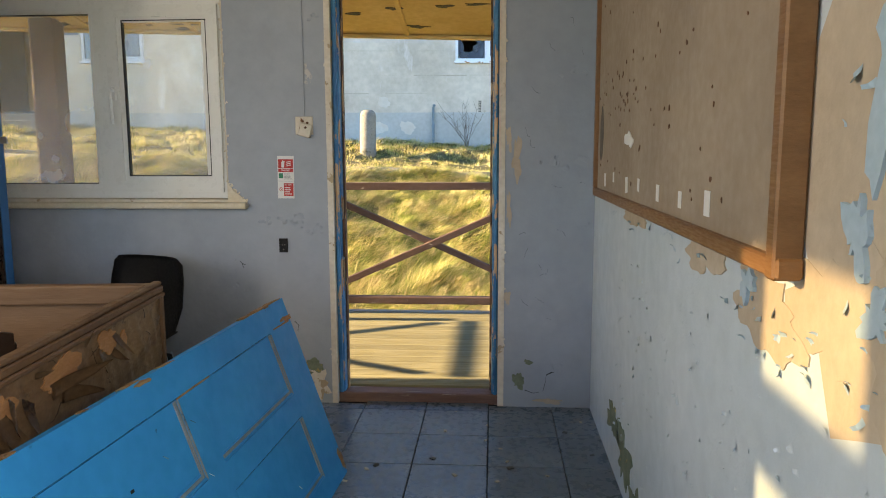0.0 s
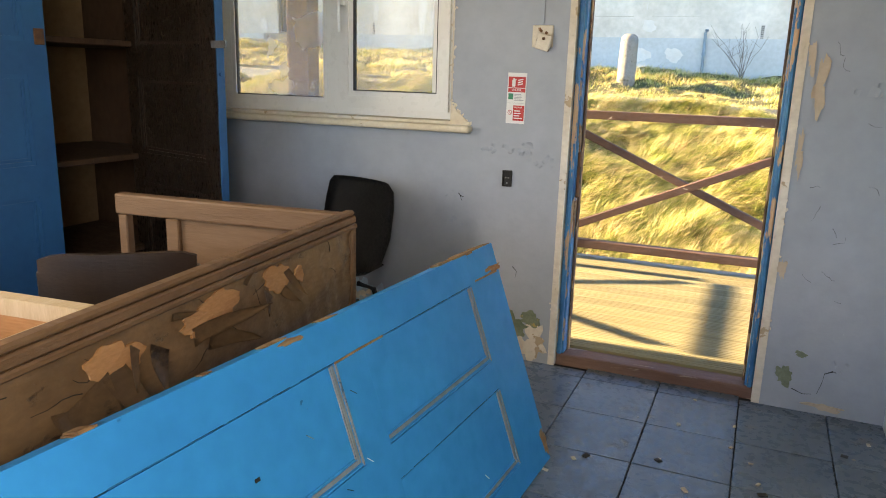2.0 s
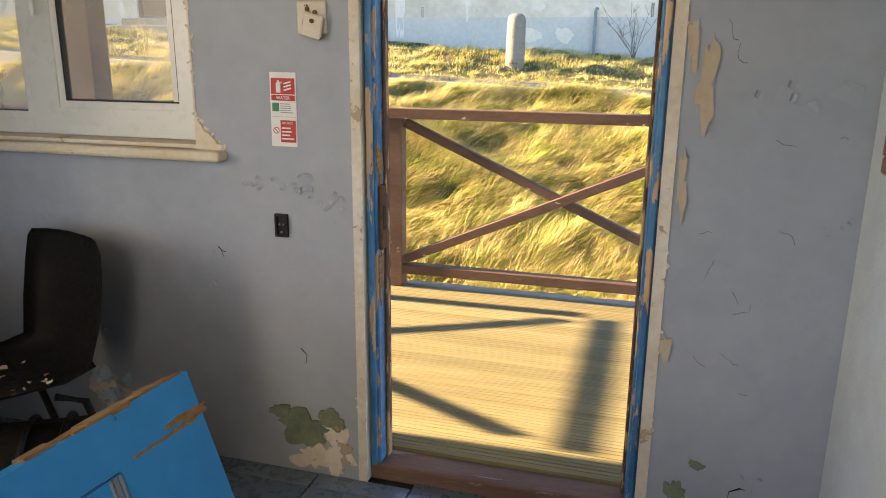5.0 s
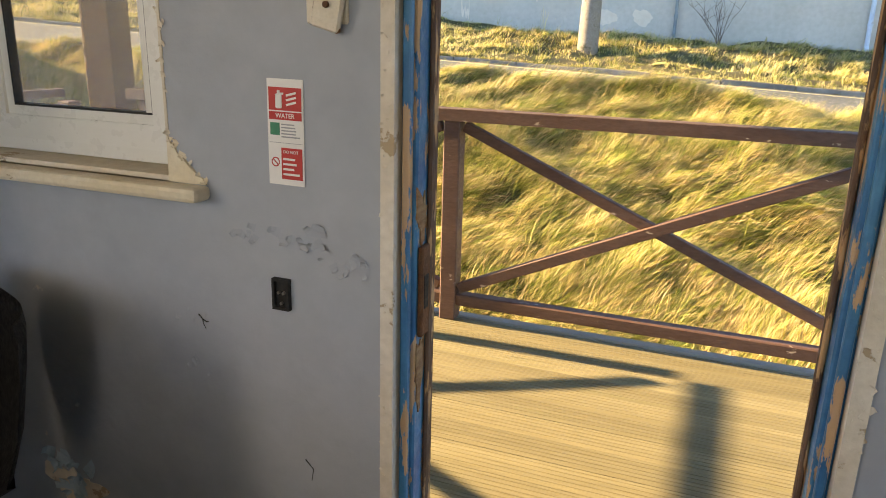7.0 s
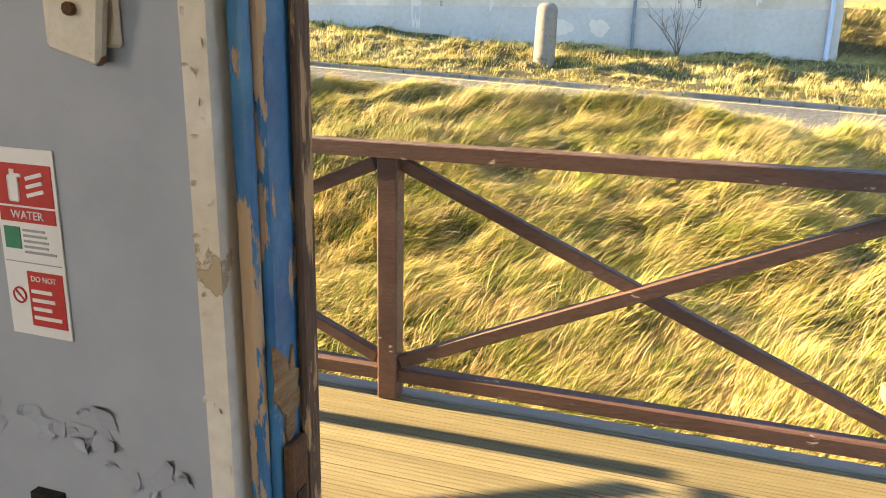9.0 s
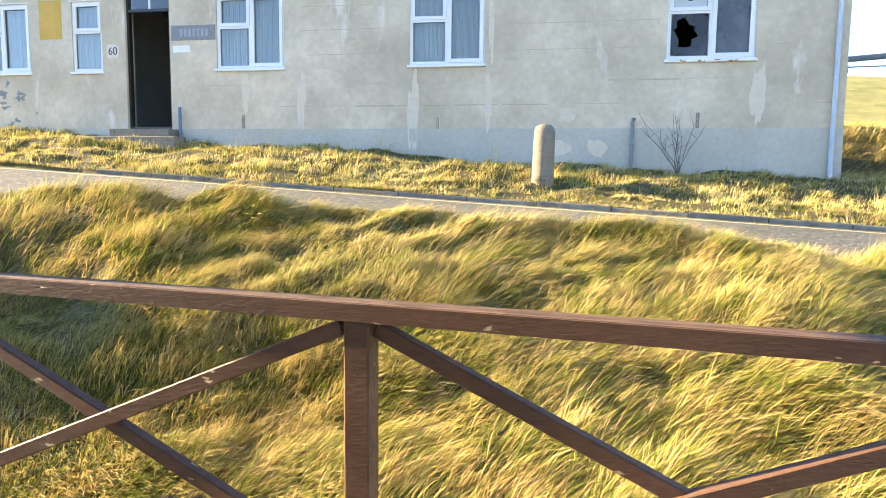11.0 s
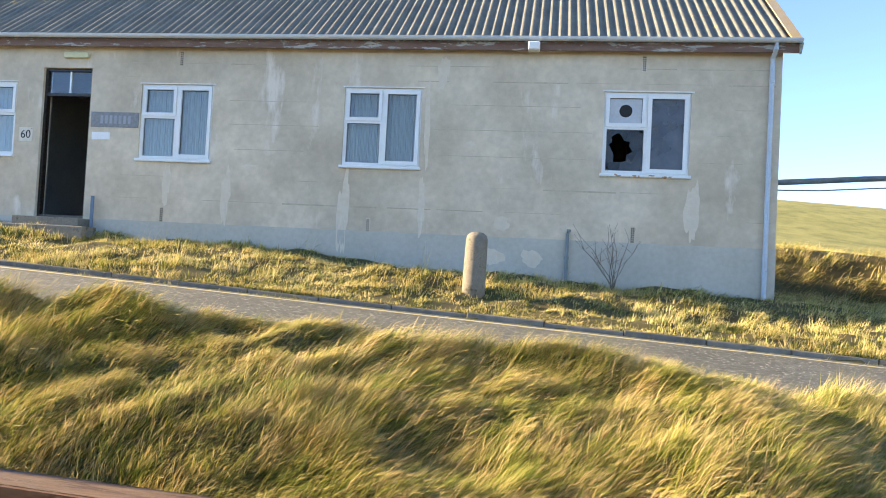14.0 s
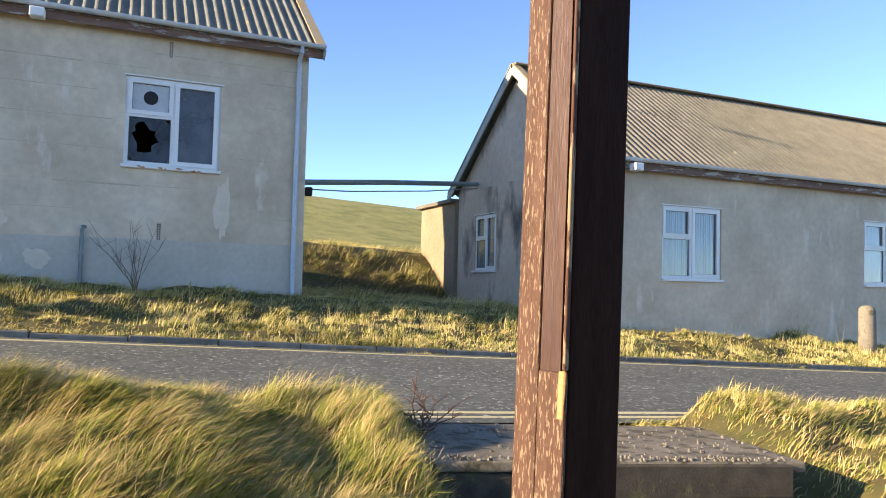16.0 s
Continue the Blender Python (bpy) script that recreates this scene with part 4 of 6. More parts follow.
DL = 1.75
def buckle(u, w):
    """How far the loosened veneer stands off the board."""
    crazed = 1.0 + 1.6 * max(0.0, 1 - u / 0.45)
    b = crazed * 0.0018 * math.sin(u * 31 + w * 17) * math.sin(u * 13 - w * 37) + crazed * 0.0013 * math.sin(u * 71 + w * 53) * math.sin(w * 87 - u * 29)
    for cu, cw, ru, rw, h in ((1.12, 0.60, 0.16, 0.07, 0.012), (0.84, 0.60, 0.16, 0.05, 0.012), (0.52, 0.60, 0.14, 0.07, 0.010), (0.28, 0.62, 0.14, 0.09, 0.008), (0.15, 0.66, 0.08, 0.07, 0.005), (1.40, 0.62, 0.15, 0.06, 0.010)):
        b += h * math.exp(-((u - cu) / ru) ** 2 - ((w - cw) / rw) ** 2)
    return b * min(1, (0.755 - w) / 0.03)


bm = bmesh.new()
us_, ws_ = np.linspace(0.022, DL - 0.02, 150), np.linspace(0.03, 0.755, 44)
gv = [[bm.verts.new((u, 0.004 - buckle(u, w), w)) for w in ws_] for u in us_]
for r0, r1 in zip(gv, gv[1:]):
    for j in range(43):
        bm.faces.new((r0[j], r0[j + 1], r1[j + 1], r1[j]))
fp = part("front_panel", bm, M_VENEER, desk, "crazed peeling veneer panel")
for p in fp.data.polygons:
    p.use_smooth = True
part("backing_board", box(0.022, DL - 0.02, 0.0075, 0.022, 0.03, 0.775), M_DESK, desk)
part("front_rail", box(-0.004, DL, -0.006, 0.032, 0.773, 0.796, 0.004), M_DESK, desk)
part("top_bead", box(-0.002, DL, -0.002, 0.028, 0.797, 0.812, 0.005), M_DESK, desk)
part("lower_bead", box(-0.006, DL, -0.010, 0.003, 0.757, 0.772, 0.004), M_DESK, desk)
part("corner_post", box(-0.006, 0.022, -0.006, 0.030, 0.0, 0.772, 0.005), M_DESK, desk)
part("near_post", box(DL - 0.03, DL, -0.006, 0.030, 0.0, 0.772, 0.005), M_DESK, desk)
part("end_rail", box(-0.004, 0.042, 0.032, 0.865, 0.735, 0.805, 0.008, segs=2), M_DESK, desk)
part("inner_post", box(0.002, 0.040, 0.615, 0.665, 0.0, 0.734, 0.004), M_DESK, desk)
part("end_panel", box(0.010, 0.024, 0.034, 0.614, 0.05, 0.734), M_DESK, desk, "reddish-brown end panel")
part("bottom", box(0.03, DL, 0.03, 0.80, 0.06, 0.085), M_DESK, desk)
part("back_post", box(0.0, 0.035, 0.825, 0.86, 0.0, 0.734, 0.004), M_DESK, desk)
part("drawer_frame", holed(0.80, DL, 0.034, 0.72, [(0.84, 1.28, 0.25, 0.60), (1.36, 1.70, 0.25, 0.60)], 0.675, 0.715, lambda u, w, t: (u, w, t)), M_PALE, desk, "pale open drawer carcass")
for a in ((0.822, 0.838, 0.232, 0.618, 0.40, 0.674), (1.282, 1.298, 0.232, 0.618, 0.40, 0.674), (0.8385, 1.2815, 0.232, 0.248, 0.40, 0.674), (0.8385, 1.2815, 0.602, 0.618, 0.40, 0.674), (0.8385, 1.2815, 0.2485, 0.6015, 0.40, 0.415)):
    part("drawer_side", box(*a), M_ORANGE, desk)
part("far_leg_panel", box(0.80, 0.808, 0.03, 0.74, 0.09, 0.66), M_DESK, desk)
for u, w, ru, rw in ((0.455, 0.715, 0.062, 0.034), (0.725, 0.706, 0.098, 0.038), (1.02, 0.704, 0.066, 0.036), (0.35, 0.70, 0.025, 0.02)):
    part("bare_patch", blotch(u, w, ru, rw, -0.001, 0.0042, lambda a, b, t: (a, 0.004 - t - buckle(a, b), b), rng, 40, 0.24), M_ORANGE, desk, "orange bare wood under lost veneer")
# cracks wander along the sheet
for k in range(26):
    u, w = rng.uniform(0.06, 1.7), rng.uniform(0.56, 0.745)
    pts, n = [], rng.randint(4, 9)
    a = rng.choice((0.15, -0.2, 1.2, 0.4)) + rng.gauss(0, 0.2)
    for i in range(n):
        pts.append((u, 0.0035 - buckle(u, w), w))
        u, w = u + 0.016 * math.cos(a) + rng.gauss(0, 0.004), min(0.75, w + 0.012 * math.sin(a) + rng.gauss(0, 0.005))
    part("crack", tube(pts, 0.0011, 5, None, 0.0005), M_BLACK, desk, "dark open crack in veneer")
# pointed tongues of veneer that lift off: root, bearing, length, width and lift
for u, w, ang, ln, wide, lift in ((0.80, 0.674, 176, 0.19, 0.050, 0.075), (0.74, 0.664, 205, 0.12, 0.060, 0.050), (1.03, 0.690, 262, 0.115, 0.075, 0.080), (1.10, 0.675, 250, 0.12, 0.10, 0.060), (0.90, 0.690, 300, 0.11, 0.05, 0.045), (0.965, 0.715, 300, 0.09, 0.035, 0.030), (0.415, 0.725, 250, 0.085, 0.030, 0.040), (0.50, 0.690, 320, 0.075, 0.035, 0.030), (0.44, 0.68, 230, 0.06, 0.03, 0.03), (0.86, 0.735, 185, 0.07, 0.016, 0.012), (1.13, 0.66, 280, 0.09, 0.07, 0.05), (0.60, 0.735, 120, 0.045, 0.022, 0.016)):
    ca, sa = math.cos(radians(ang)), math.sin(radians(ang))
    bm = bmesh.new()
    rows = []
    for i in range(10):
        f = i / 9
        row = []
        for j in range(6):
            e = (j / 5 - 0.5) * wide * (1 - f ** 1.6 * 0.97) * (1 + 0.25 * math.sin(4 * f + j + u * 30))
            a_, b_ = u + ca * ln * f - sa * e, w + sa * ln * f + ca * e
            row.append(bm.verts.new((a_, 0.0005 - buckle(a_, min(b_, 0.75)) - lift * f ** 1.4 - 0.35 * wide * (j / 5 - 0.5) ** 2 * f, b_ + 0.25 * lift * f * f)))
        rows.append(row)
    for r0, r1 in zip(rows, rows[1:]):
        for j in range(5):
            bm.faces.new((r0[j], r0[j + 1], r1[j + 1], r1[j]))
    bmesh.ops.solidify(bm, geom=bm.faces[:], thickness=0.0014)
    vc = part("veneer_curl", bm, M_VENEER, desk, "tongue of peeling veneer")
    for p in vc.data.polygons:
        p.use_smooth = True
card = thing("paper_scrap", dm @ pose(0.30, 0.045, 0.700, 14, 8, 30), "small crumpled white paper scrap on the desk end", "paper")
bm = bmesh.new()
vs = [[bm.verts.new((0.03 * i, 0.012 * math.sin(3 * i + j), 0.035 * j)) for j in range(3)] for i in range(3)]
for i in range(2):
    for j in range(2):
        bm.faces.new((vs[i][j], vs[i + 1][j], vs[i + 1][j + 1], vs[i][j + 1]))
bmesh.ops.solidify(bm, geom=bm.faces[:], thickness=0.001)
part("sheet", bm, M_WHITE, card)

# curved wooden chair back behind the desk
wc = thing("wooden_chair", pose(-1.745, 2.25, 0, 0, 0, 38), "dark brown wooden chair with a curved back rail behind the desk", "chair")
bm = bmesh.new()
rows = []
for i in range(13):
    f = i / 12 - 0.5
    x, y = f * 0.42, 0.045 * (f * 2) ** 2 - 0.03
    zt = 0.712 - 0.02 * (abs(f) * 2) ** 6
    rows.append([bm.verts.new(p) for p in ((x, y - 0.011, 0.52), (x, y + 0.011, 0.52), (x, y + 0.011, zt), (x, y - 0.011, zt))])
for r0, r1 in zip(rows, rows[1:]):
    for k in range(4):
        bm.faces.new((r0[k], r0[(k + 1) % 4], r1[(k + 1) % 4], r1[k]))
bm.faces.new(rows[0])
bm.faces.new(rows[-1][::-1])
bmesh.ops.bevel(bm, geom=[e for e in bm.edges if len(e.link_faces) == 2 and e.calc_face_angle(0) > 0.8], offset=0.006, segments=2, affect="EDGES")
part("backrest", bm, mat("dark_brown_chair_wood", (0.026, 0.015, 0.010), (0.045, 0.026, 0.017), 6, 0.45, 0.25, 60, stretch=(0.6, 3, 3)), wc)
part("seat", box(-0.22, 0.22, -0.46, -0.03, 0.42, 0.455, 0.012, segs=2), M_DARKW, wc)
for x in (-0.20, 0.20):
    part("leg", beam((x, 0.04, 0), (x, 0.03, 0.66), 0.035, 0.035, 0.004, up=(0, 1, 0)), M_DARKW, wc)
    part("leg", beam((x, -0.42, 0), (x, -0.42, 0.42), 0.035, 0.035, 0.004, up=(0, 1, 0)), M_DARKW, wc)

# black plastic shell chair
ch = thing("plastic_chair", pose(-1.745, 3.315, 0.0, 0, 0, -22), "black plastic shell chair with paint debris on its seat", "chair")
bm = bmesh.new()
prof = [(-0.20, 0.375), (-0.17, 0.405), (-0.05, 0.395), (0.08, 0.385), (0.15, 0.40), (0.19, 0.45), (0.215, 0.56), (0.235, 0.68), (0.245, 0.75), (0.247, 0.775)]
half = [0.20, 0.215, 0.22, 0.22, 0.215, 0.21, 0.238, 0.234, 0.220, 0.190]
rows = []
for (y, z), hw in zip(prof, half):
    row = []
    for j in range(11):
        f = j / 5 - 1
        up = 0.05 * abs(f) ** 3 if z < 0.44 else 0.0
        fw = -0.055 * abs(f) ** 3 if z > 0.42 else 0.0
        row.append(bm.verts.new((f * hw, y + fw, z + up)))
    rows.append(row)
for r0, r1 in zip(rows, rows[1:]):
    for j in range(10):
        bm.faces.new((r0[j], r0[j + 1], r1[j + 1], r1[j]))
bmesh.ops.solidify(bm, geom=bm.faces[:], thickness=0.008)
shell = part("shell", bm, M_PLASTIC, ch)
for p in shell.data.polygons:
    p.use_smooth = True
for s in (-1, 1):
    part("leg", tube([(0.19 * s, -0.22, 0), (0.17 * s, -0.15, 0.36), (0.15 * s, -0.10, 0.375)], 0.011, 8), M_BLACK, ch)
    part("leg", tube([(0.19 * s, 0.22, 0), (0.17 * s, 0.13, 0.34), (0.15 * s, 0.06, 0.372)], 0.011, 8), M_BLACK, ch)
part("crossbar", tube([(-0.16, -0.1, 0.372), (0.16, -0.1, 0.372)], 0.010, 8), M_BLACK, ch)
for k in range(22):
    x, y = rng.uniform(-0.13, 0.13), rng.uniform(-0.12, 0.08)
    s = rng.uniform(0.005, 0.02)
    d = tagged(part("paint_debris", absorb(bmesh.new(), curl(0, 0, s, s * 0.3, lambda u, w, t: (u, w, t), rng), ch.matrix_basis @ pose(x, y, 0.400)), rng.choice((M_CREAM, M_WHITE, M_BEIGE))), "fallen cream paint flake on the chair seat", "paint flake", "debris on the chair")
# bundle under the chair
roll = thing("rolled_cable", pose(-1.73, 3.33, 0.0, 0, 0, 30), "black drum of rolled cable on the floor under the chair", "cable drum")
part("drum", tube([(-0.16, 0, 0.13), (0.16, 0, 0.13)], 0.125, 20), M_BLACK, roll)
for x in (-0.10, 0.0, 0.10):
    part("strap", tube([(x + 0.02 * math.sin(a), 0.131 * math.cos(a), 0.133 + 0.131 * math.sin(a)) for a in np.linspace(0.2, 2.9, 12)], 0.009, 6), M_PLASTIC, roll)
part("loop", tube([(0.16, 0.02, 0.2), (0.24, 0.0, 0.27), (0.27, -0.02, 0.2), (0.25, -0.02, 0.08)], 0.009, 7), M_STEEL, roll, "grey loop of cable")

# cupboard along the left wall
cup = thing("cupboard", pose(0, 0, 0), "tall built-in cupboard with shelves, one blue door ajar and one open", "cupboard")
CF, CB, C0, C1, CH = -2.72, LX + 0.006, 2.10, 3.62, 2.45
part("side", box(CB, CF, C0 - 0.02, C0, 0, CH), M_SHELF, cup)
part("side", box(CB, CF, C1, C1 + 0.02, 0, CH), M_SHELF, cup)
part("back", box(CB, CB + 0.012, C0, C1, 0.08, CH), M_BACKB, cup, "cream back board, coloured dark for the shaded inside")
part("top", box(CB, CF, C0 - 0.02, C1 + 0.02, CH, CH + 0.02), M_SHELF, cup)
part("plinth", box(CB, CF - 0.03, C0, C1, 0, 0.08), M_DARKW, cup)
part("face_frame", holed(C0 - 0.02, C1 + 0.02, 0.0, CH + 0.02, [(C0 + 0.03, C1 - 0.06, 0.1, CH - 0.05)], CF, CF + 0.022, lambda u, w, t: (t, u, w)), M_BLUEC, cup)
for z in (0.40, 0.83, 1.33, 1.80):
    part("shelf", box(CB + 0.013, CF - 0.03, C0 + 0.001, C1 - 0.001, z - 0.025, z, 0.003), M_SHELF, cup)
for y0 in (2.14,):
    d = panel_door("door", cup, 0.68, 2.28, 0.03, [(0.09, 0.59, 0.10, 0.62), (0.09, 0.59, 0.74, 1.08), (0.09, 0.59, 1.20, 1.70), (0.09, 0.59, 1.82, 2.18)], M_BLUEC, M_BLUEC, "deep blue panelled door")
    d.matrix_basis = Matrix(((0, 1, 0, CF + 0.024), (1, 0, 0, y0), (0, 0, 1, 0.10), (0, 0, 0, 1)))
    part("lock", box(0.63, 0.672, 0.029, 0.036, 1.19, 1.25, 0.002), M_RUST, d, "rusty rim lock")
# backlighting of this door's inner face is put into its near-black wood
d = panel_door("door", cup, 0.70, 2.28, 0.03, [(0.09, 0.61, 0.10, 0.62), (0.09, 0.61, 0.74, 1.08), (0.09, 0.61, 1.20, 1.70), (0.09, 0.61, 1.82, 2.18)], M_DARKW, M_DARKM, "open door, inside coloured dark as backlit, with a blue edge")
hinge, edge = Vector((CF - 0.07, 3.36, 0.10)), Vector((-2.105, 3.165, 0.10))
xx = (edge - hinge).normalized()
yy = Vector((xx.y, -xx.x, 0))
if yy.y > 0:
    yy = -yy
mm = Matrix((xx, yy, Vector((0, 0, 1)))).transposed().to_4x4()
mm.translation = hinge
d.matrix_basis = mm
part("blue_face", box(0, 0.70, -0.004, -0.001, 0, 2.28), M_BLUEC, d)
part("blue_edge", box(0.7005, 0.706, -0.004, 0.030, 0, 2.28), M_BLUEC, d)
part("latch_bar", box(0.68, 0.775, 0.031, 0.037, 1.20, 1.228), M_STEEL, d, "flat steel latch bar")
part("knob", tube([(0.706, 0.013, 1.10), (0.716, 0.013, 1.10)], 0.010, 10), M_BLUEC, d)

# crumbs on the tiles
rc = random.Random(12)
for k in range(40):
    s = rc.uniform(0.003, 0.014)
    x, y = rc.uniform(-0.8, 0.38), rc.uniform(2.2, 3.7)
    tagged(part("floor_crumb", absorb(bmesh.new(), box(-s, s, -s * rc.uniform(0.3, 1), s * 0.6, 0, s * 0.35), pose(x, y, 0.0005, 0, 0, rc.uniform(0, 180))), rc.choice((M_CREAM, M_BEIGE, M_GROUT))), "crumb of fallen plaster on the tiles", "debris", "crumbs on the floor")

# ---- veranda: deck, rails, posts, soffit ----
deck = thing("deck", pose(0, 0, 0), "weathered grooved timber veranda deck", "deck", kind="structure")
DY0, DY1, DX0, DX1 = WY + 0.137, 5.60, -3.50, 1.15
nb_ = 13
bw = (DY1 - 0.06 - DY0) / nb_


def deck_board(length, width):
    bm = bmesh.new()
    ys, n = [], 6
    for k in range(n):
        a = k / n * width
        ys += [(a + 0.0005, 0.0), (a + width / n * 0.55, 0.0), (a + width / n * 0.6, -0.0024), (a + width / n * 0.95, -0.0024)]
    ys = [(0, -0.026), (0, -0.004)] + ys[1:-2] + [(width - 0.0085, 0.0), (width - 0.007, -0.004), (width - 0.007, -0.026)]
    a = [bm.verts.new((0, y, z)) for y, z in ys]
    b = [bm.verts.new((length, y, z)) for y, z in ys]
    for k in range(len(ys) - 1):
        bm.faces.new((a[k], b[k], b[k + 1], a[k + 1]))
    bm.faces.new(a)
    bm.faces.new(b[::-1])
    return bm


first = part("board", deck_board(DX1 - DX0, bw), M_DECK, deck)
first.location = (DX0, DY0, 0.06)
for k in range(1, nb_):
    ob = new("board", first.data)
    ob.parent, ob.location = deck, (DX0, DY0 + bw * k, 0.06 + random.uniform(-0.0015, 0.001))
part("edge_board", box(DX0, 0.46, DY1 - 0.06, DY1 + 0.0, -0.05, 0.068, 0.006), M_KERBT, deck, "grey weathered edge board")
part("landing", box(0.46, DX1 + 0.05, DY1 - 0.058, 6.34, 0.0, 0.058, 0.004), M_DECK, deck)
for x in (-3.3, -1.6, 0.2, 1.0):
    part("joist", box(x, x + 0.06, DY0, DY1 - 0.07, -0.14, 0.030), M_RAIL, deck)
for x in (-3.4, -1.4, 0.3, 1.05):
    part("pier", box(x - 0.08, x + 0.08, DY1 - 0.22, DY1 - 0.06, -0.55, -0.14), M_CONC, deck)

RY = 5.525


def railing(name, a, b, label, top=(0.092, 0.050, 1.003)):
    """A rail bay from a to b: top and bottom rail and a saltire of two halved braces."""
    a, b = Vector(a), Vector(b)
    r = thing(name, pose(0, 0, 0), label, "railing", "veranda railings")
    d = (b - a).normalized()
    part("top_rail", beam(a + Vector((0, 0, top[2])), b + Vector((0, 0, top[2])), top[0], top[1], 0), M_RAIL, r)
    part("worn_top", beam(a + Vector((0, 0, top[2] + top[1] / 2 + 0.0006)), b + Vector((0, 0, top[2] + top[1] / 2 + 0.0006)), top[0] - 0.016, 0.0024, 0), M_RAILT, r, "top face worn to bare timber")
    part("bottom_rail", beam(a + Vector((0, 0, 0.160)) + d * 0.036, b + Vector((0, 0, 0.160)) - d * 0.036, 0.060, 0.056, 0.006), M_RAIL, r)
    part("brace", beam(a + Vector((0, 0, 0.955)) + d * 0.05, b + Vector((0, 0, 0.215)) - d * 0.05, 0.040, 0.046, 0.004), M_RAIL, r)
    side = Vector((-d.y, d.x, 0)) * 0.012
    part("brace", beam(a + Vector((0, 0, 0.215)) + d * 0.05 - side, b + Vector((0, 0, 0.955)) - d * 0.05 - side, 0.042, 0.048, 0.004), M_RAIL, r)
    return r


PX = (-3.185, -1.388, 0.385)
railing("railing", (PX[0], RY, 0), (PX[1], RY, 0), "brown stained timber rail with crossed braces, paint chipped")
railing("railing", (PX[1], RY, 0), (PX[2], RY, 0), "brown stained timber rail with crossed braces, paint chipped")
railing("railing", (-3.30, WY + 0.17, 0), (-3.30, 5.19, 0), "brown timber end rail with crossed braces", (0.05, 0.036, 1.02))
for x, y in ((PX[1], RY), (PX[2], RY), (-3.30, 5.23)):
    tagged(part("rail_post", box(x - 0.038, x + 0.038, y - 0.038, y + 0.038, 0.06, 0.978, 0.005), M_RAIL), "short square brown timber rail post on the deck", "post", "rail posts")


def roof_z(x, y):
    return 2.10 - 0.032 * (x + 0.8) + (5.78 - y) * 0.20


def veranda_post(name, x, y, z0, label, turn=0.0, h=None, stop=None, lean=0.0):
    """A square post; above the stop one corner is rebated, with a bead left along the arris."""
    p = thing(name, pose(x, y, z0, 0, lean, turn), label, "post", "veranda posts")
    h = h or roof_z(x, y) - z0 - 0.01
    stop = stop or 0.5 * h
    # shade on the shaft is in its near-black colour
    part("shaft", box(0.0125, 0.184, 0.0, 0.150, 0, h, 0.005, segs=2), M_POSTD, p, "shaft coloured dark for its shaded front")
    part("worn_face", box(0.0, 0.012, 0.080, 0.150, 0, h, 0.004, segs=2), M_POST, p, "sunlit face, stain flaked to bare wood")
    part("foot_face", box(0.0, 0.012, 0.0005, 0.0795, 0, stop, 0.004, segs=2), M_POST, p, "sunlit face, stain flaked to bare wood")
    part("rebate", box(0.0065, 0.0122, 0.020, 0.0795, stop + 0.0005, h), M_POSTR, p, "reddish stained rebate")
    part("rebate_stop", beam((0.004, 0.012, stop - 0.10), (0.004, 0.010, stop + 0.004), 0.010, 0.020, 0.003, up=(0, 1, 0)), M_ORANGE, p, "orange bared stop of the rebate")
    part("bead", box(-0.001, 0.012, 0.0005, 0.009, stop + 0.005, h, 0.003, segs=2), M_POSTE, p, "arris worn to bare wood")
    return p


veranda_post("veranda_post", 0.981, 6.08, 0.060, "weathered brown timber veranda post, paint flaked to bare wood", 20, 2.260, 1.265, 1.5)
veranda_post("veranda_post", -3.46, 5.50, 0.06, "weathered brown timber corner post of the veranda")
bm = bmesh.new()
v = [bm.verts.new((x, y, roof_z(x, y) + dz)) for dz in (0.0, 0.10) for x, y in ((-4.2, WY + 0.136), (0.66, WY + 0.136), (0.66, 5.78), (-4.2, 5.78))]
for f in ((0, 1, 2, 3), (7, 6, 5, 4), (0, 4, 5, 1), (1, 5, 6, 2), (2, 6, 7, 3), (3, 7, 4, 0)):
    bm.faces.new([v[k] for k in f])
soffit = tagged(part("veranda_ceiling", bm, M_SOFFIT), "ochre painted veranda soffit boards, paint peeling", "ceiling", kind="structure")
part("fascia", beam((-4.2, 5.796, roof_z(-4.2, 5.79) + 0.05), (0.66, 5.796, roof_z(0.66, 5.79) + 0.05), 0.03, 0.12, 0.004), M_SOFFIT, soffit)
for k in range(7):
    x = -3.9 + 0.8 * k
    part("batten", beam((x, WY + 0.14, roof_z(x, WY + 0.14) - 0.008), (x, 5.77, roof_z(x, 5.77) - 0.008), 0.035, 0.014, 0.002), M_SOFFIT, soffit)
part("beam", beam((-4.2, 5.74, roof_z(-4.2, 5.74) - 0.012), (0.66, 5.74, roof_z(0.66, 5.74) - 0.012), 0.05, 0.022, 0.003), M_SOFFIT, soffit)
rr_ = random.Random(3)
for k in range(64):
    x, y = rr_.uniform(-3.6, 0.5), 5.70 - 1.4 * rr_.random() ** 1.8
    part("bare_patch", blotch(x, y, rr_.uniform(0.02, 0.09), rr_.uniform(0.01, 0.04), 0.001, -0.003, lambda u, w, t: (u, w, roof_z(u, w) + t), rr_, 14, 0.6), M_DARKW, soffit, "dark board bared by lost paint")
tagged(part("header_beam", box(0.98, 1.09, WY + 0.136, 6.26, 2.322, 2.42, 0.004), M_RAIL), "brown timber header carried by the entrance post", "beam", kind="structure")
tagged(part("roof_covering", box(LX - 0.5, RX + 0.4, BY - 0.4, WY + 0.14, CZ + 0.16, CZ + 0.26), M_ROOF), "flat grey hut roof", "roof", kind="structure")

# ---- the lie of the land ----
SL = 0.0936


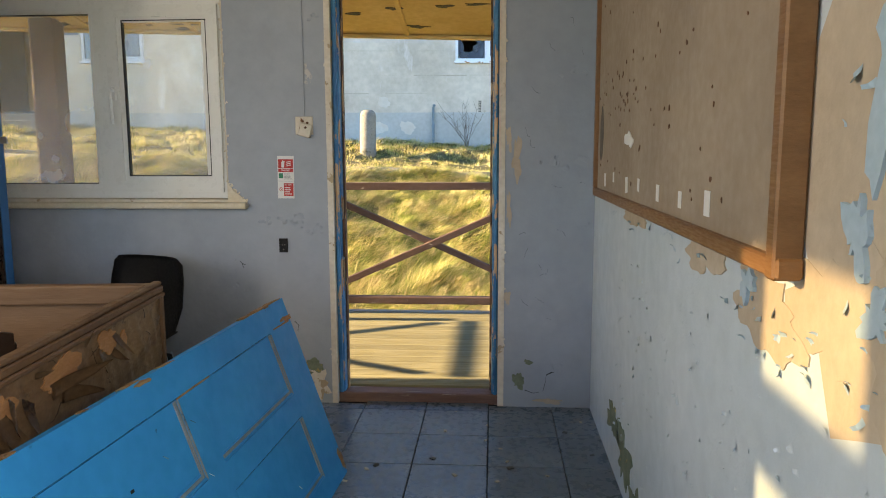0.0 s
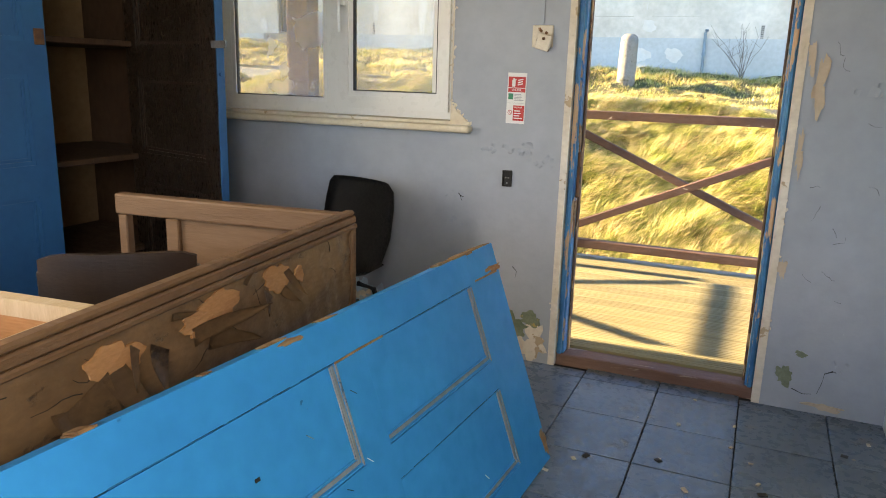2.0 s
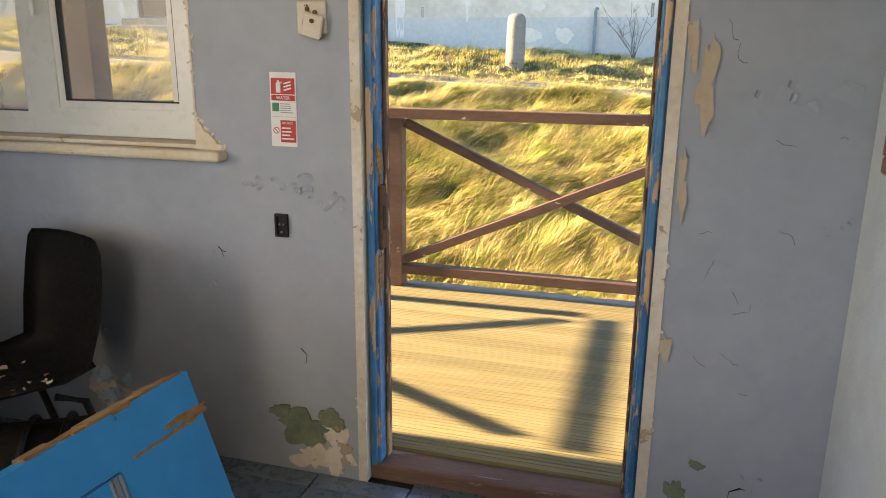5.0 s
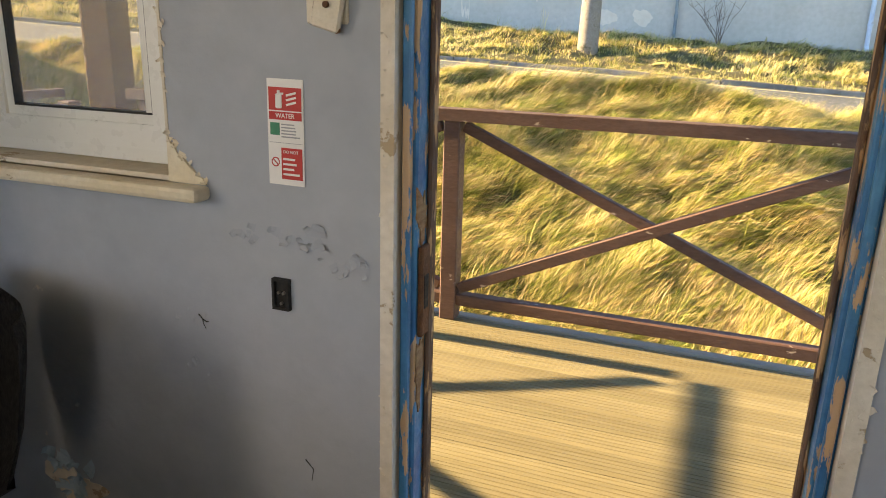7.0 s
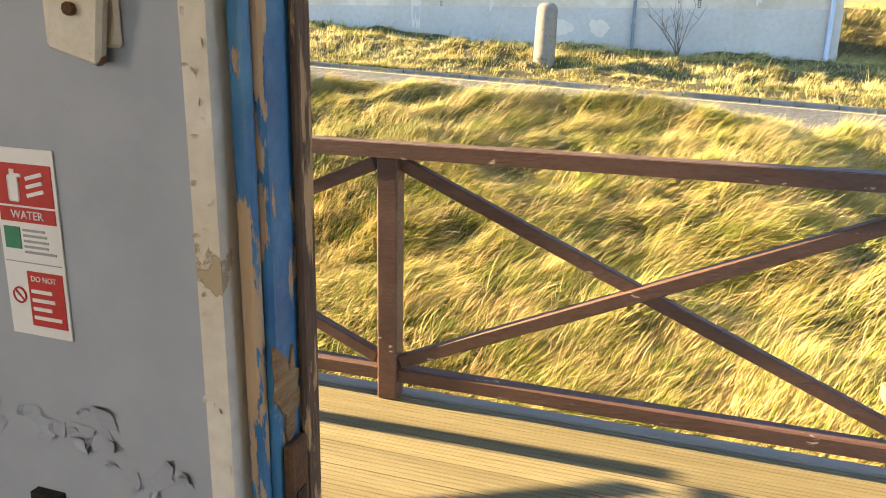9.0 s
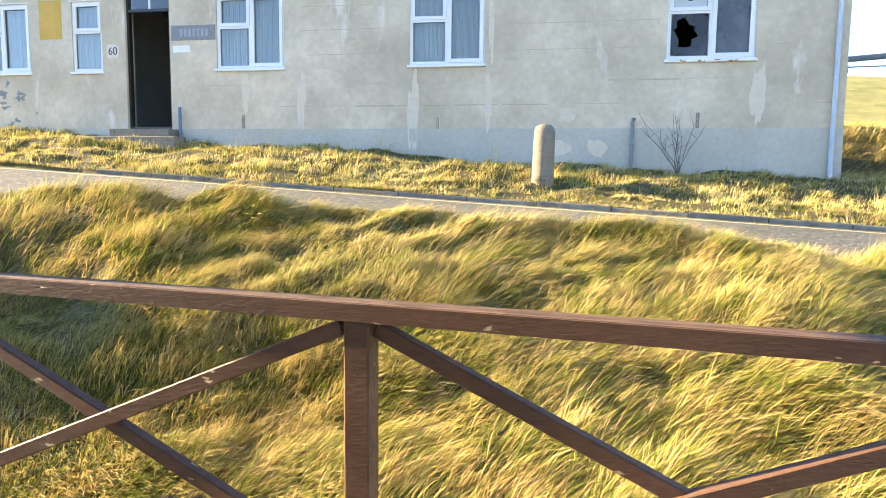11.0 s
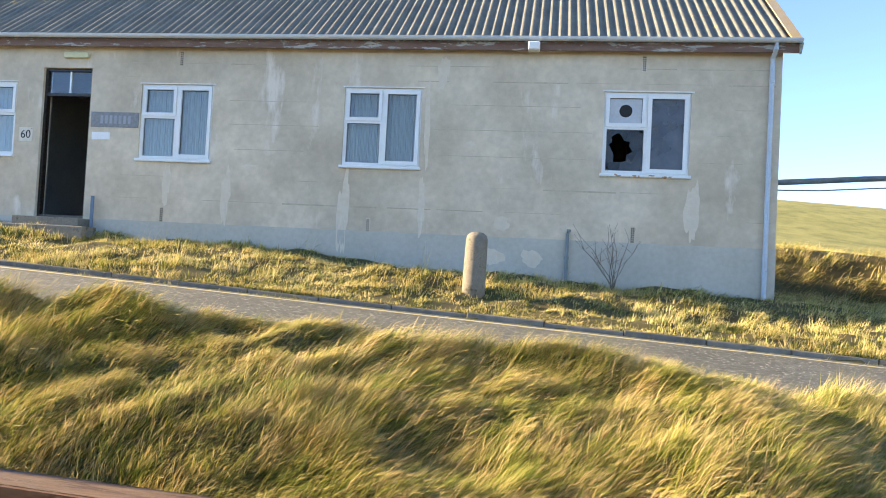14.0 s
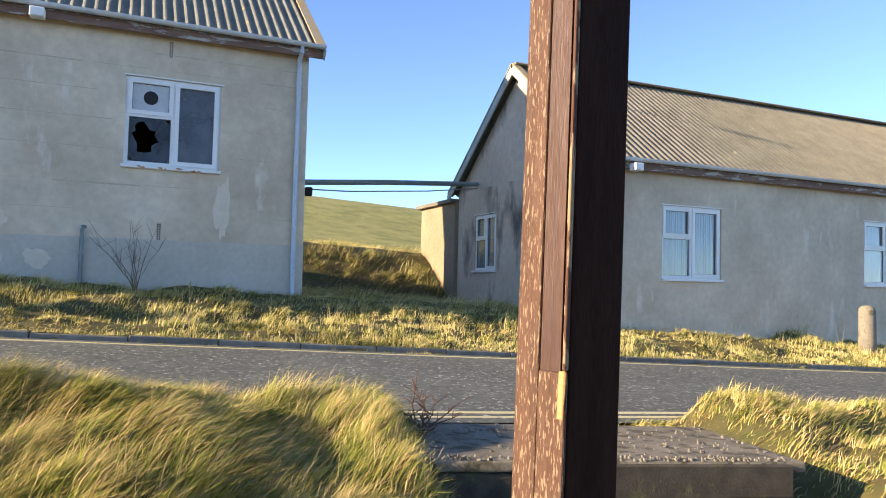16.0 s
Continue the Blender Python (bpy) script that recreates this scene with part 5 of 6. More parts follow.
def lattice(x, y, seed):
    """Smooth value noise, 0 to 1."""
    xi, yi = np.floor(x).astype(np.int64), np.floor(y).astype(np.int64)
    fx, fy = x - xi, y - yi
    fx, fy = fx * fx * (3 - 2 * fx), fy * fy * (3 - 2 * fy)

    def h(i, j):
        n = (i * 374761393 + j * 668265263 + seed * 974634777) & 0xFFFFFFFF
        n = ((n ^ (n >> 13)) * 1274126177) & 0xFFFFFFFF
        return ((n ^ (n >> 16)) & 0xFFFF) / 65535.0
    return (h(xi, yi) * (1 - fx) + h(xi + 1, yi) * fx) * (1 - fy) + (h(xi, yi + 1) * (1 - fx) + h(xi + 1, yi + 1) * fx) * fy


def smooth(a, b, x):
    t = np.clip((x - a) / (b - a), 0, 1)
    return t * t * (3 - 2 * t)


def kerb_z(x):
    return 0.885 - 0.052 * np.clip(x, -40, 40)


def road_z(x, q):
    return kerb_z(x) - 0.10 - 0.13 * np.clip((13.15 - q) / 3.75, 0, 1)


def ground_z(x, y):
    q = y - SL * x
    xc = np.clip(x, -30, 30)
    crest = road_z(xc, 9.3) + 0.20 + 0.042 * np.clip(-x, 0, 4.5)
    bank = np.interp(y, (5.2, 5.9, 6.4, 7.5, 8.5, 9.1), (-0.45, -0.25, -0.04, 0.33, 0.66, 0.88)) + (crest - 0.857) * np.clip((y - 6.0) / 3.0, 0, 1)
    bank = np.minimum(bank, crest) + (0.13 * (lattice(x * 0.9 + 0.5 * y, y * 1.3, 3) - 0.5) + 0.15 * (lattice(x * 1.7 - y * 1.1, y * 2.6 + x * 0.9, 4) - 0.5) + 0.10 * (lattice(x * 4.0 - y * 2.6, y * 5.0 + x * 1.5, 6) - 0.5)) * smooth(5.8, 7.0, y)
    # unseen mound off to the left, added to throw shade on the low bank
    bank = bank + 1.15 * smooth(-5.6, -7.4, x) * smooth(5.5, 6.1, y) * (1 - smooth(6.9, 8.4, y))
    cut = smooth(1.25, 1.65, x) * (1 - smooth(3.80, 4.15, x))
    steps = np.interp(y, (5.2, 6.2, 7.6, 8.2, 8.3, 8.9), (-0.45, -0.2, -0.05, 0.05, 0.25, 0.44)) + np.clip((y - 8.9) / 0.35, 0, 1) * (road_z(xc, 9.3) - 0.46)
    bank = bank * (1 - cut) + steps * cut
    verge = kerb_z(xc) - 0.04 + 0.45 * np.clip((q - 13.3) / 2.6, 0, 1) ** 0.8 + (0.12 * (lattice(x * 0.9, y * 1.5, 8) - 0.5) + 0.14 * (lattice(x * 1.8, y * 2.6, 9) - 0.5) + 0.08 * (lattice(x * 4.6, y * 6.0, 7) - 0.5)) * smooth(13.3, 13.8, q) * (1 - smooth(18, 26, q)) + 0.012 * np.clip(q - 16, 0, 10)
    verge = verge + 1.25 * smooth(20.9, 23.3, q)
    hill = verge + 8.5 * smooth(24, 88, q) + 0.10 * (lattice(x * 0.05, y * 0.05, 5) - 0.5) * smooth(26, 60, q)
    out = np.where(q < 9.3, bank, road_z(xc, q) - 0.04)
    mixed = smooth(9.22, 9.42, q)
    out = np.where((q > 9.2) & (q < 9.5), bank * (1 - mixed) + (road_z(xc, q) - 0.04) * mixed, out)
    out = np.where(q > 13.2, hill, out)
    return np.where(y < 5.2, -0.45, out)


def axis(lo, a, b, hi, step, grow=1.35):
    mid = list(np.arange(a, b, step))
    left, d, p = [], step, a
    while p > lo:
        d *= grow
        p -= d
        left.append(p)
    right, d, p = [], step, mid[-1]
    while p < hi:
        d *= grow
        p += d
        right.append(p)
    return np.array(left[::-1] + mid + right)


gx, gy = axis(-600, -11, 12, 600, 0.13, 1.12), axis(-400, 5.0, 17.0, 900, 0.10, 1.09)
XX, YY = np.meshgrid(gx, gy)
ZZ = ground_z(XX, YY)
me = bpy.data.meshes.new("ground")
nx, ny = len(gx), len(gy)
idx = np.arange(nx * ny).reshape(ny, nx)
quads = np.stack((idx[:-1, :-1], idx[:-1, 1:], idx[1:, 1:], idx[1:, :-1]), -1).reshape(-1, 4)


def numpy_mesh(name, co, faces_flat, counts, material):
    me = bpy.data.meshes.new(name)
    me.vertices.add(len(co))
    me.vertices.foreach_set("co", np.asarray(co, np.float32).ravel())
    me.loops.add(len(faces_flat))
    me.loops.foreach_set("vertex_index", np.asarray(faces_flat, np.int32))
    me.polygons.add(len(counts))
    starts = np.concatenate(([0], np.cumsum(counts)[:-1]))
    me.polygons.foreach_set("loop_start", starts.astype(np.int32))
    me.polygons.foreach_set("loop_total", np.asarray(counts, np.int32))
    me.update(calc_edges=True)
    me.validate()
    me.materials.append(material)
    return me


ground = tagged(new("ground", numpy_mesh("ground", np.stack((XX, YY, ZZ), -1).reshape(-1, 3), quads.ravel(), np.full(len(quads), 4), M_EARTH)),
                "rough grassy ground with a bank and a hill", "ground", kind="structure")
for p in ground.data.polygons:
    p.use_smooth = True

# road with worn edge lines
xs = np.arange(-60, 61, 1.0)


def ribbon(name, q0, q1, dz, material, n=2, label="", category="", kind="structure", wob=0.0):
    bm = bmesh.new()
    rows = []
    for x in xs:
        row = []
        for k in range(n):
            q = q0 + (q1 - q0) * k / (n - 1)
            if wob and k in (0, n - 1):
                q += wob * math.sin(x * 1.7 + k) * math.sin(x * 0.6)
            row.append(bm.verts.new((x, q + SL * x, float(road_z(x, q)) + dz)))
        rows.append(row)
    for a, b in zip(rows, rows[1:]):
        for k in range(n - 1):
            bm.faces.new((a[k], b[k], b[k + 1], a[k + 1]))
    return tagged(part(name, bm, material), label, category, kind=kind)


road = ribbon("road", 9.3, 13.16, 0.0, M_ROAD, 6, "grey lane surfaced with worn stone chippings", "road")
ribbon("road_line", 12.90, 12.98, 0.004, M_LINE, 2, "worn pale yellow line along the lane", "road line", wob=0.02)
ribbon("road_line", 9.47, 9.53, 0.004, M_LINE, 2, "worn pale yellow line along the lane", "road line", wob=0.02)
ribbon("road_line", 9.62, 9.70, 0.004, M_LINE, 2, "worn pale yellow line along the lane", "road line", wob=0.02)
kerb = thing("kerb", pose(0, 0, 0), "row of weathered kerb stones along the lane", "kerb", kind="structure")
km = None
for k in range(-16, 22):
    x = k * 0.92
    if -10.6 < x < -9.2:
        continue
    ob = part("kerb_stone", box(-0.457, 0.457, -0.07, 0.075, -0.16, 0.0, 0.012, segs=2), M_KERB, kerb) if km is None else new("kerb_stone", km)
    km = ob.data
    ob.parent = kerb
    ob.matrix_basis = pose(x, 13.235 + SL * x + random.uniform(-0.012, 0.012), float(kerb_z(x)) - 0.040 + random.uniform(-0.01, 0.01), random.uniform(-2, 2), 2.98, 5.35)

# concrete slab over the cutting
slab = thing("concrete_slab", pose(2.53, 8.62, 0.545, -1.0, 1.5, -7), "mossy concrete slab bridging the bank beside the lane", "slab", kind="structure")
bm = box(-1.12, 1.18, -0.36, 0.80, -0.06, 0.0, 0.012, segs=2)
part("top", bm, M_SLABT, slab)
# front coloured darker than the top
part("front", box(-1.10, 1.08, -0.34, -0.22, -0.62, -0.061, 0.01), M_CONCD, slab, "dark front edge")
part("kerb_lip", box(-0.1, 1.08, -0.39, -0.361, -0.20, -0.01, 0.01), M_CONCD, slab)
rg_ = random.Random(17)
bm = bmesh.new()
for k in range(420):
    r_ = rg_.uniform(0.006, 0.017)
    u_, v_ = rg_.uniform(-1.08, 1.14), rg_.choice((rg_.uniform(-0.35, 0.78), -0.35 + 0.10 * rg_.random()))
    b_ = bmesh.new()
    bmesh.ops.create_icosphere(b_, subdivisions=1, radius=r_)
    absorb(bm, b_, slab.matrix_basis @ pose(u_, v_, r_ * 0.25, rg_.uniform(0, 90), rg_.uniform(0, 90)) @ Matrix.Diagonal((1, 0.7, 0.6, 1)))
tagged(part("loose_gravel", bm, M_CONC), "loose gravel and exposed stones on the slab", "gravel", kind="stuff")
flat = tagged(part("paving_slab", absorb(bmesh.new(), box(-0.17, 0.17, -0.12, 0.12, -0.06, 0.0, 0.008), pose(-2.52, 6.22, -0.06, 6, -3, 8)), M_SLATE), "dark grey slab lying in the grass below the bank", "slab")


# ---- houses ----
def wall_window(house, m, w, h, style):
    """A white plastic window: a narrow column with a top light beside a tall light; sill and head strip."""
    def pl(u, z, t):
        return (u, t, z)
    split, cross = w * 0.50, h * 0.57
    narrow = w < 0.9
    bm = ring(0, w, 0, h, 0.055, 0.03, 0.10, pl)
    r = w - 0.03 if narrow else split - 0.012
    box(0.055, r if narrow else split - 0.035, 0.03, 0.10, cross - 0.03, cross + 0.03, 0, bm)
    if not narrow:
        box(split - 0.035, split + 0.035, 0.03, 0.10, 0.055, h - 0.055, 0, bm)
    win = part("window", bm, M_UPVC, house, "white plastic casement window")
    win.matrix_basis = m
    part("sash", ring(0.03, r, cross + 0.010, h - 0.03, 0.058, 0.012, 0.05, pl), M_UPVC, win)
    panes = [(0.06, r - 0.030, 0.055, cross - 0.03, "low"), (0.088, r - 0.058, cross + 0.068, h - 0.088, "top")]
    if not narrow:
        part("sash", ring(split + 0.012, w - 0.03, 0.03, h - 0.03, 0.062, 0.012, 0.05, pl), M_UPVC, win)
        panes.append((split + 0.074, w - 0.092, 0.092, h - 0.092, "tall"))
    for u0, u1, w0, w1, which in list(panes):
        part("gasket", ring(u0 - 0.001, u1 + 0.001, w0 - 0.001, w1 + 0.001, 0.007, 0.046, 0.064, pl), M_SEAL, win)
    for u0, u1, w0, w1, which in panes:
        if style == "broken" and which == "top":
            part("blank", holed(u0, u1, w0, w1, [], 0.056, 0.062, pl), M_BLANK, win, "grey-white panel with a round vent hole")
            part("vent_hole", tube([((u0 + u1) / 2, 0.05, (w0 + w1) / 2), ((u0 + u1) / 2, 0.060, (w0 + w1) / 2)], 0.10, 24), M_BLACK, win, "round black vent opening")
            continue
        if style == "broken" and which == "low":
            rb = random.Random(4)
            bm = bmesh.new()
            c = ((u0 + u1) / 2 - 0.06, (w0 + w1) / 2 + 0.04)
            n = 22
            inner, outer = [], []
            for k in range(n):
                a = k * math.tau / n
                rad = 0.185 * (1 + 0.35 * rb.uniform(-1, 1))
                ca, sa = math.cos(a), math.sin(a)
                far = min(((u1 if ca > 0 else u0) - c[0]) / ca if abs(ca) > 1e-3 else 9, ((w1 if sa > 0 else w0) - c[1]) / sa if abs(sa) > 1e-3 else 9)
                rad = min(rad, far * 0.98)
                inner.append(bm.verts.new((c[0] + rad * ca, 0.06, c[1] + rad * sa)))
                outer.append(bm.verts.new((c[0] + far * ca, 0.06, c[1] + far * sa)))
            for k in range(n):
                bm.faces.new((inner[k], inner[(k + 1) % n], outer[(k + 1) % n], outer[k]))
            bmesh.ops.solidify(bm, geom=bm.faces[:], thickness=0.004)
            part("broken_pane", bm, M_GLASSR, win, "shattered pane with a jagged hole")
            continue
        part("pane", box(u0, u1, 0.056, 0.062, w0, w1), M_GLASSR if style == "broken" else M_GLASS, win)
        if style != "broken":
            bm = bmesh.new()
            n = 40
            a_, b_ = [], []
            lo = w0 if not (style == "half" and which == "low") else w0 + 0.0
            hi_u = u1 if not (style == "half" and which == "low") else u0 + (u1 - u0) * 0.55
            for k in range(n + 1):
                u = u0 + (hi_u - u0) * k / n
                y = 0.092 + 0.010 * math.sin(k * 1.9) + 0.007 * math.sin(k * 0.7)
                a_.append(bm.verts.new((u, y, lo)))
                b_.append(bm.verts.new((u, y, w1)))
            for k in range(n):
                bm.faces.new((a_[k], a_[k + 1], b_[k + 1], b_[k]))
            bmesh.ops.solidify(bm, geom=bm.faces[:], thickness=0.002)
            part("curtain", bm, M_NET, win, "pale net curtain")
    part("sill", box(-0.03, w + 0.03, -0.06, 0.06, -0.05, -0.002, 0.008), M_UPVC, win, "projecting white sill")
    part("head_strip", box(-0.03, w + 0.04, -0.012, 0.03, h + 0.002, h + 0.022, 0.003), M_UPVC, win)
    return win


def corrugated(L, depth, ze, rise, side, over=0.2, pitch=0.152, amp=0.03):
    """One slope of corrugated sheeting with its thickness, from eave to ridge."""
    bm = bmesh.new()
    k = rise / (depth / 2)
    n = int(L / pitch * 8)
    layers = []
    for off in (0.0, -0.012):
        lo, hi = [], []
        for i in range(n + 1):
            x = -over + (L + 2 * over) * i / n
            dz = amp * math.cos(x / pitch * math.tau) + off
            y0, y1 = -0.22, depth / 2
            if side < 0:
                y0, y1 = depth + 0.22, depth / 2
            lo.append(bm.verts.new((x, y0, ze - 0.22 * k + 0.15 + dz)))
            hi.append(bm.verts.new((x, y1, ze + rise + 0.15 + dz)))
        layers.append((lo, hi))
        for i in range(n):
            bm.faces.new((lo[i], lo[i + 1], hi[i + 1], hi[i]))
    for i in range(n):
        bm.faces.new((layers[0][0][i], layers[0][0][i + 1], layers[1][0][i + 1], layers[1][0][i]))
    return bm


def gutter(L, y, z, r=0.06):
    bm = bmesh.new()
    prof = [(math.cos(a) * r, math.sin(a) * r) for a in np.linspace(math.pi, math.tau, 9)] + [(math.cos(a) * (r - 0.008), math.sin(a) * (r - 0.008)) for a in np.linspace(math.tau, math.pi, 9)]
    a = [bm.verts.new((-0.2, y + p, z + q)) for p, q in prof]
    b = [bm.verts.new((L + 0.2, y + p, z + q)) for p, q in prof]
    n = len(prof)
    for k in range(n):
        bm.faces.new((a[k], a[(k + 1) % n], b[(k + 1) % n], b[k]))
    bm.faces.new(a)
    bm.faces.new(b[::-1])
    return bm


def house(name, m, L, depth, zb, ze, rise, front_holes, left_holes, wall_mat, gable_mat, roof_mat, label):
    h = thing(name, m, label, "house")
    part("wall", holed(0, L, zb, ze, front_holes, 0, 0.25, lambda u, w, t: (u, t, w)), wall_mat, h)
    part("wall", holed(0, L, zb, ze, [], depth - 0.25, depth, lambda u, w, t: (u, t, w)), wall_mat, h)
    for x0, holes in ((0.0, left_holes), (L - 0.25, [])):
        bm = holed(0.25, depth - 0.25, zb, ze, holes, x0, x0 + 0.25, lambda u, w, t: (t, u, w))
        part("gable_wall", bm, gable_mat, h)
        bm = bmesh.new()
        tri = [(0.0, ze), (depth, ze), (depth / 2, ze + rise)]
        a = [bm.verts.new((x0, u, w)) for u, w in tri]
        b = [bm.verts.new((x0 + 0.25, u, w)) for u, w in tri]
        bm.faces.new(a)
        bm.faces.new(b[::-1])
        for k in range(3):
            bm.faces.new((a[k], a[(k + 1) % 3], b[(k + 1) % 3], b[k]))
        part("gable", bm, gable_mat, h)
    part("floor", box(0.25, L - 0.25, 0.25, depth - 0.25, zb, zb + 0.35), M_DARKW, h)
    part("inner_ceiling", box(0.25, L - 0.25, 0.25, depth - 0.25, ze - 0.05, ze - 0.02), M_CEIL, h)
    for x in np.arange(3.2, L - 1, 4.3):
        part("partition", box(x, x + 0.1, 0.26, depth - 0.26, zb + 0.35, ze - 0.06), M_CEIL, h)
    roof = part("roof", corrugated(L, depth, ze, rise, 1), roof_mat, h, "corrugated sheet roof with lichen")
    part("roof_slope", corrugated(L, depth, ze, rise, -1), roof_mat, roof)
    part("ridge_cap", beam((-0.2, depth / 2, ze + rise + 0.165), (L + 0.2, depth / 2, ze + rise + 0.165), 0.30, 0.05, 0.02), M_LICHEN, roof)
    k = rise / (depth / 2)
    for x in (-0.19, L + 0.19):
        for y0 in (-0.24, depth + 0.24):
            part("bargeboard", beam((x, y0, ze + 0.05 - 0.22 * k), (x, depth / 2, ze + rise + 0.06), 0.03, 0.17, 0.004), M_BARGE, roof)
            part("verge_strip", beam((x - 0.05 * (1 if x > 0 else -1), y0, ze + 0.18 - 0.22 * k), (x - 0.05 * (1 if x > 0 else -1), depth / 2, ze + rise + 0.19), 0.16, 0.025, 0.006), M_LICHEN, roof)
    part("fascia", box(-0.18, L + 0.18, -0.17, -0.14, ze - 0.16, ze + 0.02, 0.004), M_FASCIA, h, "weathered fascia with flaking paint")
    part("eave_board", box(-0.18, L + 0.18, -0.139, -0.002, ze - 0.11, ze - 0.09), M_FASCIA, h)
    part("gutter", gutter(L, -0.235, ze + 0.03), M_GUTTER, h)
    return h


def airbrick(h, x, z, holes=14):
    a = part("airbrick", box(x - 0.035, x + 0.035, -0.003, 0.003, z - 0.13, z + 0.13), M_RENDER, h)
    for j in range(7):
        for i in range(2):
            part("slot", box(x - 0.026 + 0.028 * i, x - 0.006 + 0.028 * i, -0.005, -0.0031, z - 0.118 + 0.034 * j, z - 0.098 + 0.034 * j), M_BLACK, a)


def downpipe(h, x, z0, z1, r=0.036):
    p = part("downpipe", tube([(x, -0.235, z1), (x, -0.22, z1 - 0.12), (x, -0.06, z1 - 0.22), (x, -0.055, z1 - 0.4), (x, -0.055, z0 + 0.1), (x, -0.10, z0)], r, 12), M_PIPEB, h, "pale blue-white downpipe")
    for z in np.linspace(z0 + 0.4, z1 - 0.6, 3):
        part("clip", tube([(x, -0.055, z), (x, -0.055, z + 0.04)], r + 0.008, 12), M_PIPEB, p)


ANG = math.degrees(math.atan(SL))
H1 = (-8.6, 15.2)
DX, DYY = math.cos(radians(ANG)), math.sin(radians(ANG))
S0 = 7.4
m1 = pose(H1[0] - S0 * DX, H1[1] - S0 * DYY, 0, 0, 0, ANG)
ZS, ZT = 3.10, 4.38
wins1 = [(-5.22, 1.30, "half"), (-2.99, 0.64, "net"), (0.0, 1.30, "net"), (3.585, 1.29, "net"), (7.765, 1.31, "broken")]
holes1 = [(S0 + s, S0 + s + w, ZS, ZT) for s, w, _ in wins1] + [(S0 - 1.86, S0 - 0.94, 2.03, 4.64)]
h1 = house("long_house", m1, S0 + 10.38, 5.9, 0.7, 5.13, 2.28, holes1, [], M_RENDER, M_RENDER2, M_ROOF, "long single-storey rendered house with a corrugated roof, abandoned")
for s, w, style in wins1:
    wall_window(h1, Matrix.Translation((S0 + s, 0, ZS)), w, ZT - ZS, style)
part("plinth", box(0, S0 - 1.95, -0.012, 0.0, 0.7, 2.03), M_PLINTH, h1, "blue-grey painted plinth")
part("plinth", box(S0 - 0.85, S0 + 10.385, -0.012, 0.0, 0.7, 2.035), M_PLINTH, h1, "blue-grey painted plinth")
dr = part("doorway", ring(S0 - 1.86, S0 - 0.94, 2.03, 4.64, 0.045, 0.06, 0.16, lambda u, w, t: (u, t, w)), M_DARKW, h1, "open doorway with a dark frame and transom light")
part("transom_bar", box(S0 - 1.815, S0 - 0.985, 0.06, 0.16, 4.16, 4.21), M_DARKW, dr)
part("mullion", box(S0 - 1.41, S0 - 1.38, 0.08, 0.12, 4.21, 4.595), M_UPVC, dr)
part("transom_pane", box(S0 - 1.815, S0 - 0.985, 0.10, 0.106, 4.21, 4.595), M_GLASS, dr)
part("open_door", box(S0 - 0.99, S0 - 0.95, 0.18, 1.0, 2.05, 4.15, 0.004), M_BLUEC, h1, "blue door standing open inside")
steps = thing("door_steps", m1 @ Matrix.Translation((S0 - 1.4, 0, 0)), "concrete door steps below the open doorway", "steps", kind="structure")
part("upper_step", box(-0.62, 0.60, -0.34, 0.05, 1.4, 2.02, 0.012), M_CONC, steps)
part("lower_step", box(-1.0, 0.95, -0.72, -0.342, 1.4, 1.87, 0.012), M_CONC, steps)
for s, z0, z1, w in ((0.55, 2.3, 3.0, 0.16), (1.62, 2.05, 3.0, 0.18), (3.66, 1.6, 3.0, 0.22), (4.95, 2.05, 2.9, 0.14), (9.15, 2.08, 3.0, 0.24), (4.98, 3.1, 4.5, 0.10), (5.2, 4.4, 4.9, 0.22), (2.0, 3.0, 3.06, 0.3)):
    rb = random.Random(int(s * 100))
    part("wash_stain", blotch(S0 + s, (z0 + z1) / 2, w * 0.42, (z1 - z0) / 2, -0.001, 0.0025, lambda u, w_, t: (u, -t - (0.012 if w_ < 2.03 else 0.0), w_), rb, 30, 0.3), M_STAIN, h1, "pale run-off stain")
for s, z, a in ((6.25, 2.25, 0.14), (6.1, 1.72, 0.2), (6.75, 1.72, 0.17), (5.7, 3.5, 0.07)):
    rb = random.Random(int(s * 77))
    part("patch_repair", blotch(S0 + s, z, a, a * 0.75, -0.001, 0.0025, lambda u, w_, t: (u, -t - (0.012 if w_ < 2.03 else 0.0), w_), rb, 20, 0.25), M_STAIN, h1, "pale filler patch")
for k in range(16):
    rb = random.Random(k)
    part("flaked_spot", blotch(S0 - 4.6 + rb.gauss(0, 0.32), 2.45 + rb.gauss(0, 0.18), rb.uniform(0.02, 0.11), rb.uniform(0.02, 0.08), -0.001, 0.0022, lambda u, w_, t: (u, -t, w_), rb, 14, 0.7), M_PLAQUE, h1, "dark flaked render spot")
rb = random.Random(31)
for z in (2.42, 2.80, 4.50, 4.74):
    s_ = S0 - 0.3
    while s_ < S0 + 10.1:
        ln = rb.uniform(0.5, 1.6)
        if rb.random() < 0.7:
            part("board_mark", box(s_, min(s_ + ln, S0 + 10.3), -0.002, 0.0, z + rb.uniform(-0.012, 0.012), z + 0.010 + rb.uniform(-0.004, 0.004)), M_BMARK, h1)
        s_ += ln + rb.uniform(0.02, 0.4)
for z in (3.3, 3.72, 4.12):
    for a_, b_ in ((1.42, 3.4), (5.0, 7.6), (9.25, 10.1)):
        part("board_mark", box(S0 + a_ + rb.uniform(0, 0.6), S0 + b_ - rb.uniform(0, 0.5), -0.002, 0.0, z, z + 0.009), M_BMARK, h1)
